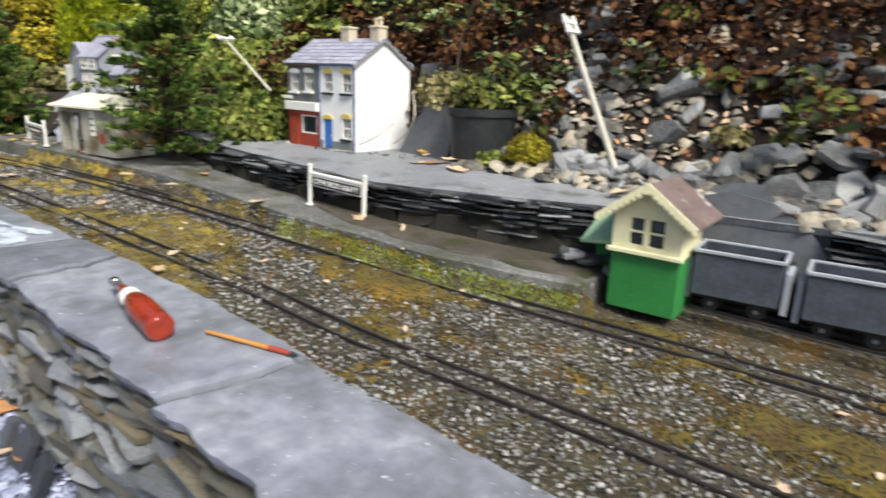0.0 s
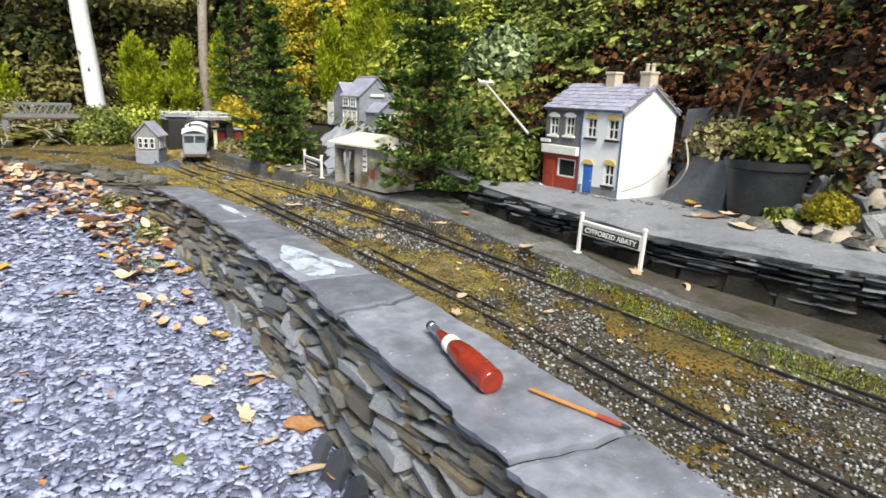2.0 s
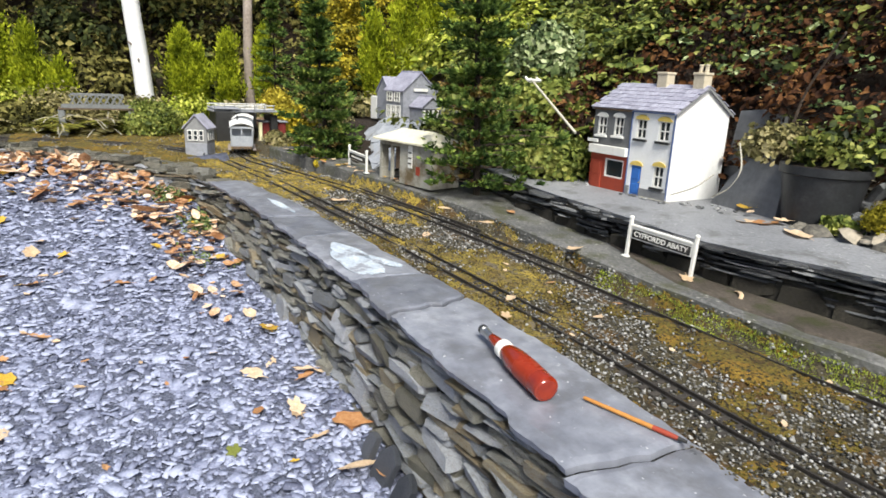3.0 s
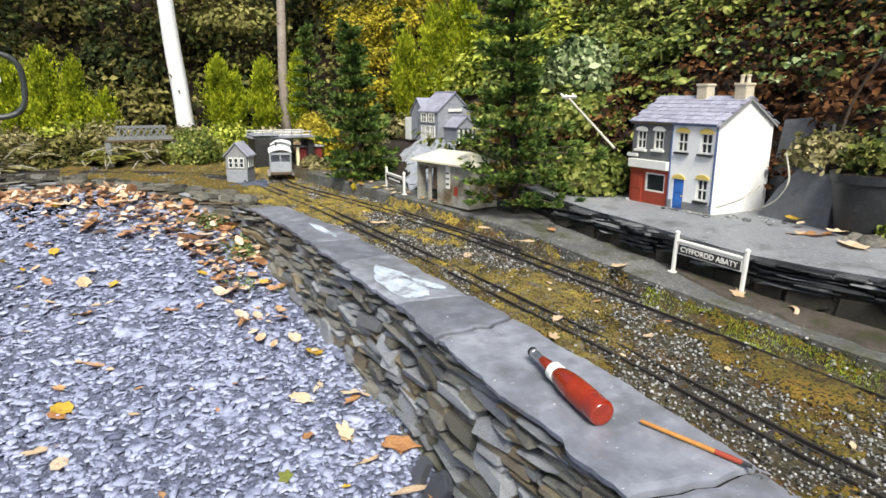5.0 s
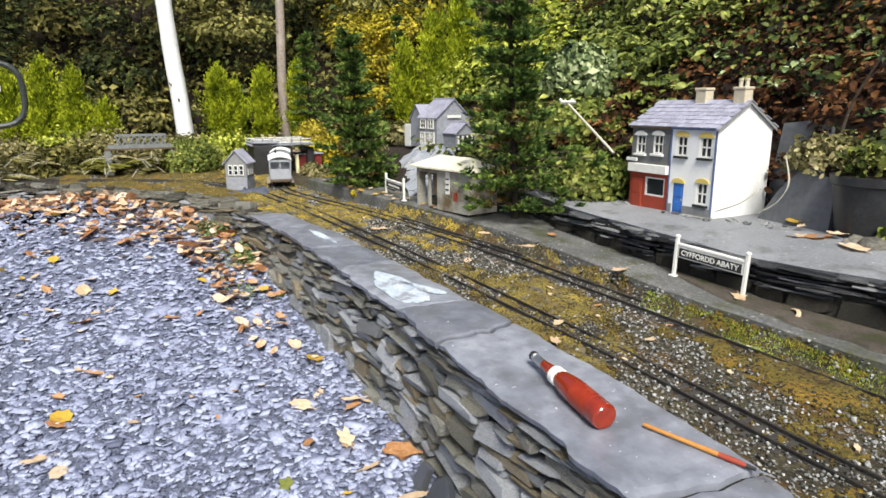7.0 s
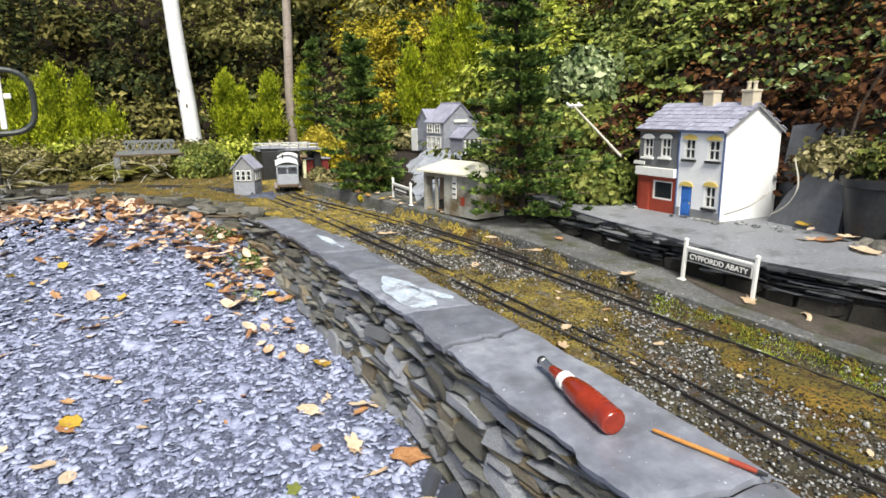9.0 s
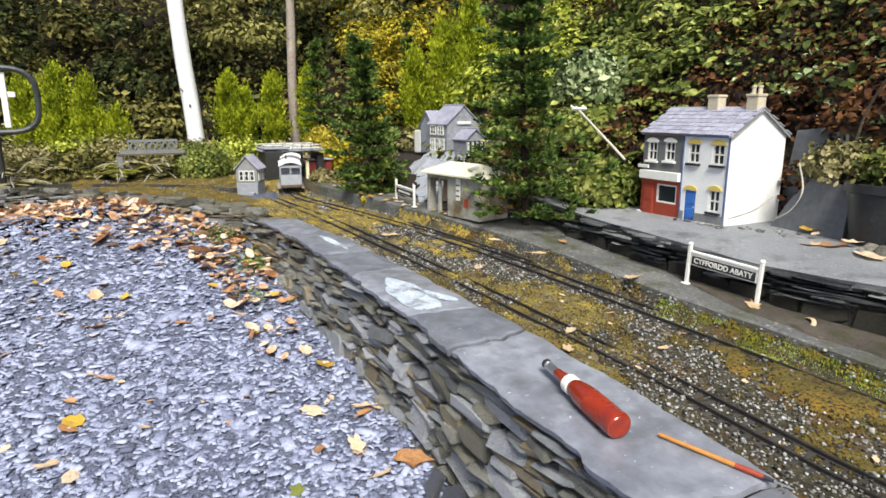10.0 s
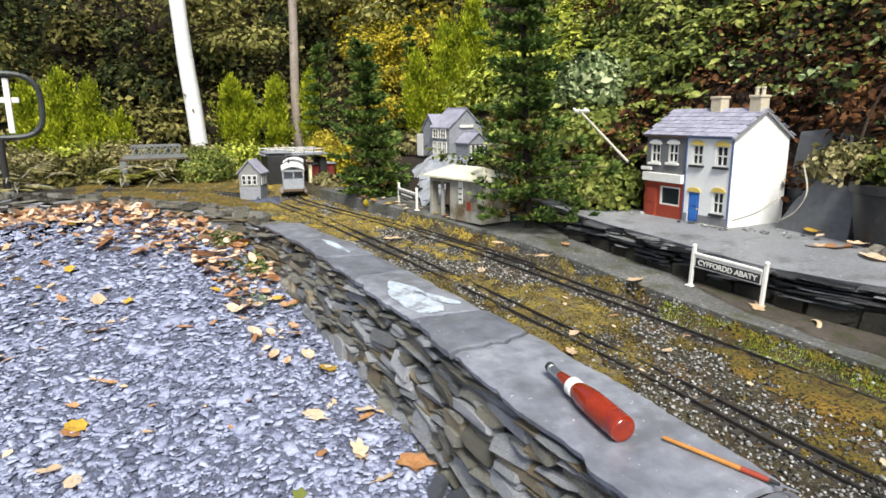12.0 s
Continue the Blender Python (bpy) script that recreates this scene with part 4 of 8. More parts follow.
def mansion():
    m = thing("mansion", "grey slate-stone model mansion on the terrace", "model house", pose(-2.447, 0.876, 0.446, 0, 0, 6))
    a = slim_house(m, 0.0, 0.13, 0.0, 0.15, 0, 0.115, 0.18, GREYWALL, "x", "main_block")
    b = slim_house(m, -0.1, 0.0, 0.02, 0.15, 0, 0.105, 0.16, GREYWALL, "y", "west_wing")
    c = slim_house(m, 0.13, 0.215, 0.03, 0.115, 0, 0.06, 0.095, GREYWALL, "x", "porch_block")
    d = slim_house(m, 0.13, 0.22, 0.135, 0.22, -0.005, 0.05, 0.085, GREYWALL, "x", "outhouse")
    part("bay", Shape().box((-0.128, 0.05, 0.04), (0.05, 0.06, 0.09), 0.002), WOODWHITE, m)
    for k, (x0, z0, x1, z1) in enumerate(((0.015, 0.012, 0.045, 0.06), (0.05, 0.012, 0.08, 0.06), (0.085, 0.012, 0.115, 0.06), (0.015, 0.072, 0.055, 0.108), (0.07, 0.072, 0.11, 0.108))):
        w = window(a, x0, z0, x1, z1, (1, 1), pane=PALEGLASS if k % 2 == 0 else GLASS, y=-0.003)
    part("name_board", Shape().box((0.1345, 0.075, 0.118), (0.003, 0.062, 0.011), 0.0005), WOODWHITE, a)
    for y in (0.035, 0.055, 0.075, 0.095):
        part("post", Shape().box((0.222, y, 0.025), (0.006, 0.006, 0.05)), WOODWHITE, c)
    # black panel added behind the posts to paint the veranda's inner shade
    part("veranda_shade", Shape().box((0.2165, 0.072, 0.028), (0.003, 0.076, 0.05)), BLACK, c)
    part("door", Shape().box((0.2215, 0.178, 0.018), (0.003, 0.03, 0.045)), BLACK, d)


def lamp_hut():
    """The small grey and white cabin by the junction."""
    h = thing("signal_cabin", "small grey and white timber signal cabin with a slate roof", "model cabin", pose(-2.582, 0.156, 0.305, 0, 0, 152))
    W, D, H, R = 0.078, 0.085, 0.1, 0.142
    part("base", Shape().box((D / 2, -W / 2, 0.021), (D, W, 0.046), 0.0008), GREYWALL, h, "grey lower boarding")
    up = part("cabin", Shape().prism([(0.001, -W, 0.044), (0.001, 0, 0.044), (0.001, 0, H), (0.001, -W / 2, R), (0.001, -W, H)], (D - 0.002, 0, 0)), PLINTH, h, "pale grey boarded upper part")
    s = Shape()
    for sg, a in ((-1, -W), (1, 0.0)):
        g = (R - H) / (W / 2)
        e, ez = a + sg * 0.007, H - g * 0.007
        s.prism([(-0.006, e, ez), (-0.006, -W / 2, R), (-0.006, -W / 2, R + 0.004), (-0.006, e, ez + 0.004)], (D + 0.012, 0, 0))
    part("roof", s, ROOF, h, "dark slate roof")
    for k in range(3):
        y0 = -W + 0.0105 + k * 0.02
        wn_ = part("window", Shape().box((-0.001, y0 + 0.008, 0.072), (0.003, 0.016, 0.038)), WOODWHITE, up)
        part("pane", Shape().box((-0.0026, y0 + 0.008, 0.072), (0.0012, 0.011, 0.031)), GLASS, wn_)
        part("glazing_bar", Shape().box((-0.0034, y0 + 0.008, 0.072), (0.001, 0.011, 0.002)), WOODWHITE, wn_)
    for k in range(3):
        x0 = 0.011 + k * 0.022
        wn_ = part("window", Shape().box((x0 + 0.01, -W - 0.001, 0.072), (0.018, 0.003, 0.038)), WOODWHITE, up)
        part("pane", Shape().box((x0 + 0.01, -W - 0.0026, 0.072), (0.012, 0.0012, 0.03)), PALEGLASS, wn_)
    part("step", Shape().box((-0.02, -W + 0.015, 0.006), (0.024, 0.02, 0.014), 0.001), GREYWALL, h)


def platform_shelter():
    h = thing("platform_shelter", "stained concrete waiting shelter with a cream hipped roof", "model shelter", pose(-1.889, 0.609, 0.311, 0, 0, 11))
    W, D, H = 0.24, 0.1, 0.122
    part("front_wall", facade(W, H, 0.007, [(0.01, 0.0, 0.055, 0.104), (0.064, 0.0, 0.1, 0.104)]), CONCRETE, h, "stained concrete front with an open doorway")
    part("side_wall", Shape().box((W - 0.0035, D / 2 + 0.0035, H / 2), (0.007, D - 0.008, H)), CONCRETE, h)
    part("side_wall", facade(D - 0.008, H, 0.007, [(0.02, 0.02, 0.07, 0.09)]), CONCRETE, h).matrix_local = pose(0.007, 0.0075, 0, 0, 0, 90)
    part("back_wall", Shape().box((W / 2, D + 0.0035, H / 2), (W, 0.007, H)), CONCRETE, h)
    part("door", Shape().box((0.082, 0.013, 0.07), (0.034, 0.004, 0.064), 0.0008), BROWN, h, "brown boarded door standing ajar")
    part("notice", Shape().box((0.15, -0.001, 0.08), (0.018, 0.002, 0.062)), WOODWHITE, h, "white painted notice board")
    for k in range(3):
        part("notice_bar", Shape().box((0.15, -0.0026, 0.062 + 0.015 * k), (0.013, 0.0012, 0.004)), BLACK, h)
    o, zt = 0.016, 0.152
    s = Shape()
    lo = [(-o, -o, H), (W + o, -o, H), (W + o, D + o, H), (-o, D + o, H)]
    tp = [(0.05, D / 2, zt), (W - 0.05, D / 2, zt)]
    s.add(lo + tp + [(p[0], p[1], H - 0.005) for p in lo], [(0, 1, 5, 4), (1, 2, 5), (2, 3, 4, 5), (3, 0, 4), (0, 6, 7, 1), (1, 7, 8, 2), (2, 8, 9, 3), (3, 9, 6, 0), (6, 9, 8, 7)])
    part("roof", s, ROOFCREAM, h, "cream painted hipped roof")
    part("rust_patch", Shape().prism([(0.185 + dx, -0.001, 0.045 + dz) for dx, dz in ((-0.008, -0.012), (0.006, -0.014), (0.01, 0.0), (0.008, 0.012), (-0.009, 0.011))], (0, 0.002, 0)), RED, h, "rusty stain where the concrete has broken away")
    part("bench", Shape().box((0.05, D - 0.02, 0.028), (0.07, 0.025, 0.005)).box((0.02, D - 0.02, 0.013), (0.004, 0.02, 0.026)).box((0.08, D - 0.02, 0.013), (0.004, 0.02, 0.026)), BROWN, h)


def station_box():
    """The cream and green cabin at the near end of the platform."""
    h = thing("signal_box", "cream and green timber signal box with scalloped bargeboards", "model cabin", pose(-0.397, 0.84, 0.214, 0, 0, 4))
    W, D, Z, H, R = 0.1, 0.09, 0.086, 0.15, 0.186
    part("base", Shape().box((W / 2, D / 2, Z / 2), (W, D, Z), 0.001), GREEN, h, "green painted base")
    ho = (0.022, 0.01, 0.078, 0.056)
    up = part("front_wall", facade(W, H - Z, 0.006, [ho]), CREAM, h, "cream boarded wall")
    up.location = (0, -0.002, Z)
    w = window(up, *ho, (1, 1), frame_mat=CREAM, y=0.002)
    part("mullion", Shape().box(((ho[0] + ho[2]) / 2, 0.0, (ho[1] + ho[3]) / 2), (0.008, 0.005, ho[3] - ho[1])), CREAM, w)
    part("gable_wall", Shape().prism([(0, -0.002, H), (W, -0.002, H), (W / 2, -0.002, R)], (0, 0.006, 0)), CREAM, h)
    for x in (0.003, W - 0.003):
        part("side_wall", Shape().box((x, D / 2 + 0.002, (Z + H) / 2), (0.006, D - 0.004, H - Z)), CREAM, h)
    part("back_wall", Shape().box((W / 2, D - 0.003, (Z + H) / 2), (W - 0.014, 0.006, H - Z)), CREAM, h)
    part("sill_rail", Shape().box((W / 2, -0.005, Z + 0.003), (W + 0.01, 0.007, 0.006), 0.0008), CREAM, h)
    roof = Shape()
    for sg, a in ((-1, 0.0), (1, W)):
        g = (R - H) / (W / 2)
        e, ez = a + sg * 0.022, H - g * 0.022
        roof.prism([(e, -0.02, ez), (W / 2, -0.02, R), (W / 2, -0.02, R + 0.004), (e, -0.02, ez + 0.004)], (0, D + 0.04, 0))
        board = Shape()
        board.prism([(e, -0.0225, ez - 0.004), (W / 2, -0.0225, R - 0.003), (W / 2, -0.0225, R + 0.007), (e, -0.0225, ez + 0.006)], (0, 0.003, 0))
        for k in range(9):
            f = (k + 0.5) / 9
            board.ball((e + (W / 2 - e) * f, -0.0215, ez - 0.0035 + (R - ez) * f), (0.0044, 0.0014, 0.0044), 8, 6)
        part("bargeboard", board, CREAM, h, "cream scalloped bargeboard")
    part("roof", roof, surf("old_roof", (0.09, 0.06, 0.055), (0.2, 0.15, 0.14), 30, 0.7, 0.4, 0.001, spot=(0.5, 0.48, 0.46), spots=(0.58, 0.68), spot_scale=22), h, "dark weathered roof with pale lichen")
    part("porch_roof", Shape().prism([(-0.06, 0.02, 0.082), (0.0, 0.005, 0.092), (0.0, 0.07, 0.13), (-0.05, 0.07, 0.12)], (0, 0, 0.004)), surf("pale_green", (0.2, 0.33, 0.2), (0.3, 0.45, 0.29), 40, 0.6, 0.2, 0.0005), h, "pale green sloping porch roof")
    part("porch_wall", Shape().box((-0.026, 0.068, 0.05), (0.05, 0.006, 0.1)), GREEN, h)


def name_board(m, w, h, words, label):
    """A station nameboard on two posts."""
    t = thing("station_sign", label, "station sign", m)
    for x in (-w / 2, w / 2):
        p = part("post", Shape().box((x, 0, h / 2 + 0.003), (0.0068, 0.0068, h + 0.006), 0.001), WOODWHITE, t)
        part("post_cap", Shape().ball((x, 0, h + 0.006), (0.005, 0.005, 0.004), 10, 6), WOODWHITE, p)
        part("foot", Shape().box((x, 0, 0.0015), (0.016, 0.014, 0.003), 0.0006), WOODWHITE, p)
    z = h - 0.023
    board = part("board", Shape().box((0, 0, z), (w - 0.009, 0.004, 0.024), 0.0006), WOODWHITE, t, "white board")
    part("panel", Shape().box((0, -0.0024, z - 0.001), (w - 0.016, 0.0012, 0.017), 0.0003), BLACK, board, "black panel")
    part("top_rail", Shape().box((0, 0, z + 0.014), (w - 0.009, 0.007, 0.005), 0.0008), WOODWHITE, board)
    if words:
        cu = bpy.data.curves.new("lettering", "FONT")
        cu.body, cu.size, cu.align_x, cu.align_y, cu.extrude = words, 0.0142, "CENTER", "CENTER", 0.0003
        cu.offset = 0.0003
        tmp = bpy.data.objects.new("lettering", cu)
        scene.collection.objects.link(tmp)
        dg = bpy.context.evaluated_depsgraph_get()
        me = bpy.data.meshes.new_from_object(tmp.evaluated_get(dg))
        bpy.data.objects.remove(tmp)
        width = max(v.co.x for v in me.vertices) - min(v.co.x for v in me.vertices)
        me.transform(Matrix.Translation((0, -0.0034, z - 0.0012)) @ Matrix.Rotation(math.pi / 2, 4, "X") @ Matrix.Diagonal(((w - 0.026) / width, 1, 1, 1)))
        me.materials.clear()
        me.materials.append(WOODWHITE)
        part("lettering", me, None, board, "white raised letters")
    else:
        part("lettering", Shape().box((0, -0.0034, z - 0.001), (w * 0.62, 0.001, 0.0055)), WOODWHITE, board)
    return t


terrace_house()
mansion()
lamp_hut()
platform_shelter()
station_box()
a_, b_ = Vector((-1.031, 0.776)), Vector((-0.888, 0.79))
mid_ = (a_ + b_) / 2
name_board(Matrix.Translation((mid_.x, mid_.y, platform_z(mid_.x))) @ Matrix.Rotation(math.atan2(b_.y - a_.y, b_.x - a_.x), 4, "Z") @ Matrix.Rotation(radians(2.6), 4, "Y"), 0.148, 0.076, "CYFFORDD ABATY", "white wooden station nameboard with white letters on black")
name_board(Matrix.Translation((-2.021, 0.591, platform_z(-2.021))) @ Matrix.Rotation(radians(-4), 4, "Z"), 0.175, 0.06, "", "small white station nameboard beside the shelter")


# ---- far end: overbridge, shed, lattice bridge ----
def overbridge():
    b = thing("overbridge", "black timber overbridge with white handrails across the line", "model bridge", pose(-2.89, 0.315, bed_top(-2.9) - 0.012))
    part("abutment", Shape().box((-0.06, 0.04, 0.062), (0.16, 0.075, 0.125), 0.003), BLACK, b, "black boarded abutment")
    part("abutment", Shape().box((-0.08, 0.25, 0.05), (0.12, 0.03, 0.12), 0.003), BLACK, b)
    part("deck", Shape().box((-0.06, 0.125, 0.126), (0.13, 0.27, 0.008), 0.002), GREYWALL, b)
    for x in (0.008, -0.13):
        r = part("handrail", Shape().box((x, 0.12, 0.137), (0.003, 0.25, 0.0032)), VANROOF, b, "white painted handrail")
        part("top_rail", Shape().box((x, 0.12, 0.15), (0.003, 0.25, 0.0032)), VANROOF, r)
        for k in range(7):
            part("baluster", Shape().box((x + 0.003, 0.0 + k * 0.04, 0.141), (0.003, 0.003, 0.024)), GIRDER, r)
    part("roof_sheet", Shape().box((-0.06, 0.05, 0.136), (0.16, 0.11, 0.006), 0.002), GREYWALL, b)


def red_shed():
    s = thing("goods_shed", "small dark red timber goods shed beside the line", "model shed", pose(-2.94, 0.522, bed_top(-2.95) + 0.002))
    part("wall", Shape().box((-0.04, 0.05, 0.03), (0.08, 0.1, 0.062), 0.001), surf("maroon_paint", (0.13, 0.014, 0.014), (0.2, 0.03, 0.025), 50, 0.6, 0.3, 0.0005), s)
    part("roof", Shape().box((-0.04, 0.05, 0.064), (0.096, 0.116, 0.006), 0.001), GREYWALL, s)
    part("plinth", Shape().box((-0.04, 0.05, -0.012), (0.09, 0.11, 0.024), 0.001), GREYWALL, s)
    part("downpipe", Shape().box((0.004, -0.012, 0.02), (0.014, 0.014, 0.085), 0.001), CREAM, s)




def lattice_bridge():
    b = thing("girder_bridge", "weathered grey lattice girder bridge on stone piers", "model bridge", pose(-3.1, -0.225, 0.33))
    for x in (0.0, -0.07):
        g = part("girder", Shape().box((x, 0.125, 0.112), (0.006, 0.25, 0.012)).box((x, 0.13, 0.158), (0.006, 0.19, 0.007)), GIRDER, b, "weathered grey lattice girder")
        for k in range(8):
            y0 = 0.03 + k * 0.0245
            part("brace", Shape().tube((x, y0, 0.114), (x, y0 + 0.0245, 0.156), 0.0022, n=6), GIRDER, g)
            part("brace", Shape().tube((x + 0.002, y0 + 0.0245, 0.114), (x + 0.002, y0, 0.156), 0.0022, n=6), GIRDER, g)
    part("deck", Shape().box((-0.035, 0.125, 0.103), (0.075, 0.27, 0.007)), BROWN, b)
    for y in (0.0, 0.25):
        part("pier", Shape().box((-0.035, y, 0.05), (0.07, 0.024, 0.1), 0.003).box((-0.035, y, 0.008), (0.08, 0.034, 0.03), 0.003), GIRDER, b)


overbridge()
red_shed()
lattice_bridge()

# ---- slabs, pot, poles, bush, rocks behind the road ----
DARKSLAB = surf("grey_slab", (0.075, 0.08, 0.087), (0.15, 0.155, 0.165), 10, 0.55, 0.4, 0.002, spot=(0.2, 0.2, 0.2), spots=(0.64, 0.8), spot_scale=16)
s1 = thing("slate_slab", "large grey slate slab leaning beside the white house", "slate slab", pose(-1.0, 1.075, 0.352, -12, 0, -8))
part("slab", Shape().prism([(-0.095, 0, 0), (0.085, 0, 0), (0.075, 0, 0.112), (-0.02, 0, 0.118), (-0.06, 0, 0.07)], (0, 0.012, 0)), DARKSLAB, s1)
s2 = thing("slate_slab", "upright dark slate slab behind the house gable", "slate slab", pose(-1.085, 1.2, 0.36, -8, 0, 5))
part("slab", Shape().prism([(-0.07, 0, 0), (0.06, 0, 0), (0.05, 0, 0.2), (0.0, 0, 0.212), (-0.06, 0, 0.205)], (0, 0.014, 0)), DARKSLAB, s2)
s3 = thing("slate_slab", "broad grey slate slab leaning on the bank behind the tubs", "slate slab", pose(-0.24, 0.992, 0.25, -22, 0, -6))
part("slab", Shape().prism([(-0.13, 0, 0), (0.12, 0, 0), (0.1, 0, 0.075), (-0.04, 0, 0.155), (-0.1, 0, 0.14)], (0, 0.014, 0)), DARKSLAB, s3)
pot = thing("plant_pot", "black plastic plant pot against the bank", "plant pot", pose(-0.852, 1.1, 0.352))
part("pot", Shape().lathe((0, 0, 0), (0, 0, 0.122), [(0, 0.055), (0.05, 0.062), (0.85, 0.077), (0.87, 0.082), (1, 0.083), (0.98, 0.076), (0.9, 0.074)], 32), surf("black_plastic", (0.012, 0.013, 0.014), (0.035, 0.037, 0.04), 30, 0.45, 0.2, 0.0006, spot=(0.09, 0.09, 0.085), spots=(0.62, 0.8), spot_scale=25), pot, smooth=True)
part("earth", Shape().lathe((0, 0, 0.108), (0, 0, 0.116), [(0, 0.072), (1, 0.06)], 20), SOIL, pot)


def telegraph_pole(a, b, label, r=0.0065):
    a, b = Vector(a), Vector(b)
    m = Matrix.Translation(a) @ (b - a).to_track_quat("Z", "Y").to_matrix().to_4x4()
    L = (b - a).length
    t = thing("telegraph_pole", label, "telegraph pole", m)
    part("pole", Shape().tube((0, 0, -0.03), (0, 0, L), r, r * 0.8, 10), POLEWOOD, t, smooth=True)
    for k, z in enumerate((L - 0.012, L - 0.03)[: 2 if r > 0.006 else 1]):
        arm = part("crossarm", Shape().box((0, 0.004, z), (0.05, 0.007, 0.007), 0.0008).box((0.012, 0.004, z), (0.003, 0.012, 0.009)), WOODWHITE, t, "pale crossarm")
        for x in (-0.02, 0.02):
            part("insulator", Shape().lathe((x, 0.004, z + 0.003), (x, 0.004, z + 0.014), [(0, 0.003), (0.4, 0.0045), (0.7, 0.003), (1, 0.0035)], 8), WOODWHITE, arm)


POLEWOOD = surf("pale_pole", (0.4, 0.37, 0.3), (0.62, 0.58, 0.5), 50, 0.8, 0.3, 0.0006)
telegraph_pole((-1.45, 0.955, 0.502), (-1.625, 0.95, 0.617), "small white telegraph pole leaning far over into the bushes", 0.0036)
telegraph_pole((-0.54, 1.1, 0.40), (-0.655, 1.09, 0.65), "pale telegraph pole leaning over the rock pile", 0.0063)

# ---- bottle and brush on the coping ----
REDPLASTIC = surf("red_plastic", (0.19, 0.014, 0.004), (0.31, 0.032, 0.008), 14, 0.2, 0.1, 0.0005, spec=0.5, coat=0.6)
p_tip, p_base = Vector((-0.858, 0.32, bed_top(-0.858) + 0.0172)), Vector((-0.683, 0.298, bed_top(-0.683) + 0.0174))
L_ = (p_base - p_tip).length
bottle = thing("oil_bottle", "red plastic oil bottle with a metal spout lying on its side", "bottle", Matrix.Translation(p_base) @ (p_tip - p_base).to_track_quat("Z", "Y").to_matrix().to_4x4() @ Matrix.Diagonal((1.08, 1.08, 1, 1)))
part("body", Shape().lathe((0, 0, 0), (0, 0, 0.108), [(0.0, 0.0136), (0.006, 0.0148), (0.02, 0.0154), (0.06, 0.0156), (0.62, 0.0155), (0.75, 0.0146), (0.88, 0.0126), (0.96, 0.0104), (1, 0.0095)], 32), REDPLASTIC, bottle, smooth=True)
part("base_ring", Shape().lathe((0, 0, -0.0012), (0, 0, 0.004), [(0, 0.0098), (0.02, 0.0118), (0.3, 0.0132), (1, 0.0147)], 32), REDPLASTIC, bottle, smooth=True)
part("label", Shape().lathe((0, 0, 0.02), (0, 0, 0.06), [(0, 0.01562), (1, 0.0156)], 32), surf("faded_red_label", (0.22, 0.018, 0.006), (0.34, 0.04, 0.012), 22, 0.28, 0.1, 0.0003, spot=(0.42, 0.1, 0.05), spots=(0.6, 0.66), spot_scale=14), bottle, smooth=True)
part("collar", Shape().lathe((0, 0, 0.104), (0, 0, 0.118), [(0, 0.0105), (0.1, 0.012), (0.9, 0.012), (1, 0.0105)], 24), WOODWHITE, bottle, "white plastic collar", smooth=True)
cap = part("nozzle", Shape().lathe((0, 0, 0.118), (0, 0, 0.15), [(0, 0.0085), (0.3, 0.008), (0.9, 0.0062), (1, 0.0055)], 20), REDPLASTIC, bottle, "red tapered nozzle", smooth=True)
part("spout", Shape().lathe((0, 0, 0.148), (0, 0, L_), [(0, 0.0058), (0.8, 0.0055), (0.82, 0.0062), (1, 0.006)], 18), surf("dull_metal", (0.42, 0.42, 0.42), (0.6, 0.6, 0.6), 40, 0.35, 0.1, 0.0003, metal=0.9), cap, "dull metal spout tube", smooth=True)
part("spout_tip", Shape().lathe((0, 0, L_ - 0.001), (0, 0, L_ + 0.006), [(0, 0.0064), (0.7, 0.0066), (1, 0.005)], 18), BLACK, cap, smooth=True)

b0, b1 = Vector((-0.668, 0.345, bed_top(-0.668) + 0.0045)), Vector((-0.53, 0.396, bed_top(-0.53) + 0.0035))
LB = (b1 - b0).length
brush = thing("paint_brush", "thin wooden brush with a red-dipped end and metal tip", "brush", Matrix.Translation(b0) @ (b1 - b0).to_track_quat("Z", "Y").to_matrix().to_4x4())
part("handle", Shape().lathe((0, 0, 0), (0, 0, LB * 0.6), [(0, 0.0018), (0.03, 0.0024), (0.5, 0.0027), (1, 0.003)], 12), surf("varnished_wood", (0.42, 0.17, 0.035), (0.6, 0.29, 0.075), 20, 0.4, 0.15, 0.0003, coat=0.3), brush, "orange varnished wooden handle", smooth=True)
part("painted_end", Shape().lathe((0, 0, LB * 0.6), (0, 0, LB * 0.8), [(0, 0.003), (0.5, 0.0034), (0.9, 0.0028), (1, 0.0024)], 12), RED, brush, "red painted grip", smooth=True)
part("ferrule", Shape().lathe((0, 0, LB * 0.8), (0, 0, LB * 0.87), [(0, 0.0028), (1, 0.002)], 10), BLACK, brush, smooth=True)
part("tip", Shape().lathe((0, 0, LB * 0.87), (0, 0, LB), [(0, 0.0013), (0.8, 0.0011), (1, 0.0004)], 8), bpy.data.materials["dull_metal"], brush, "thin metal tip", smooth=True)


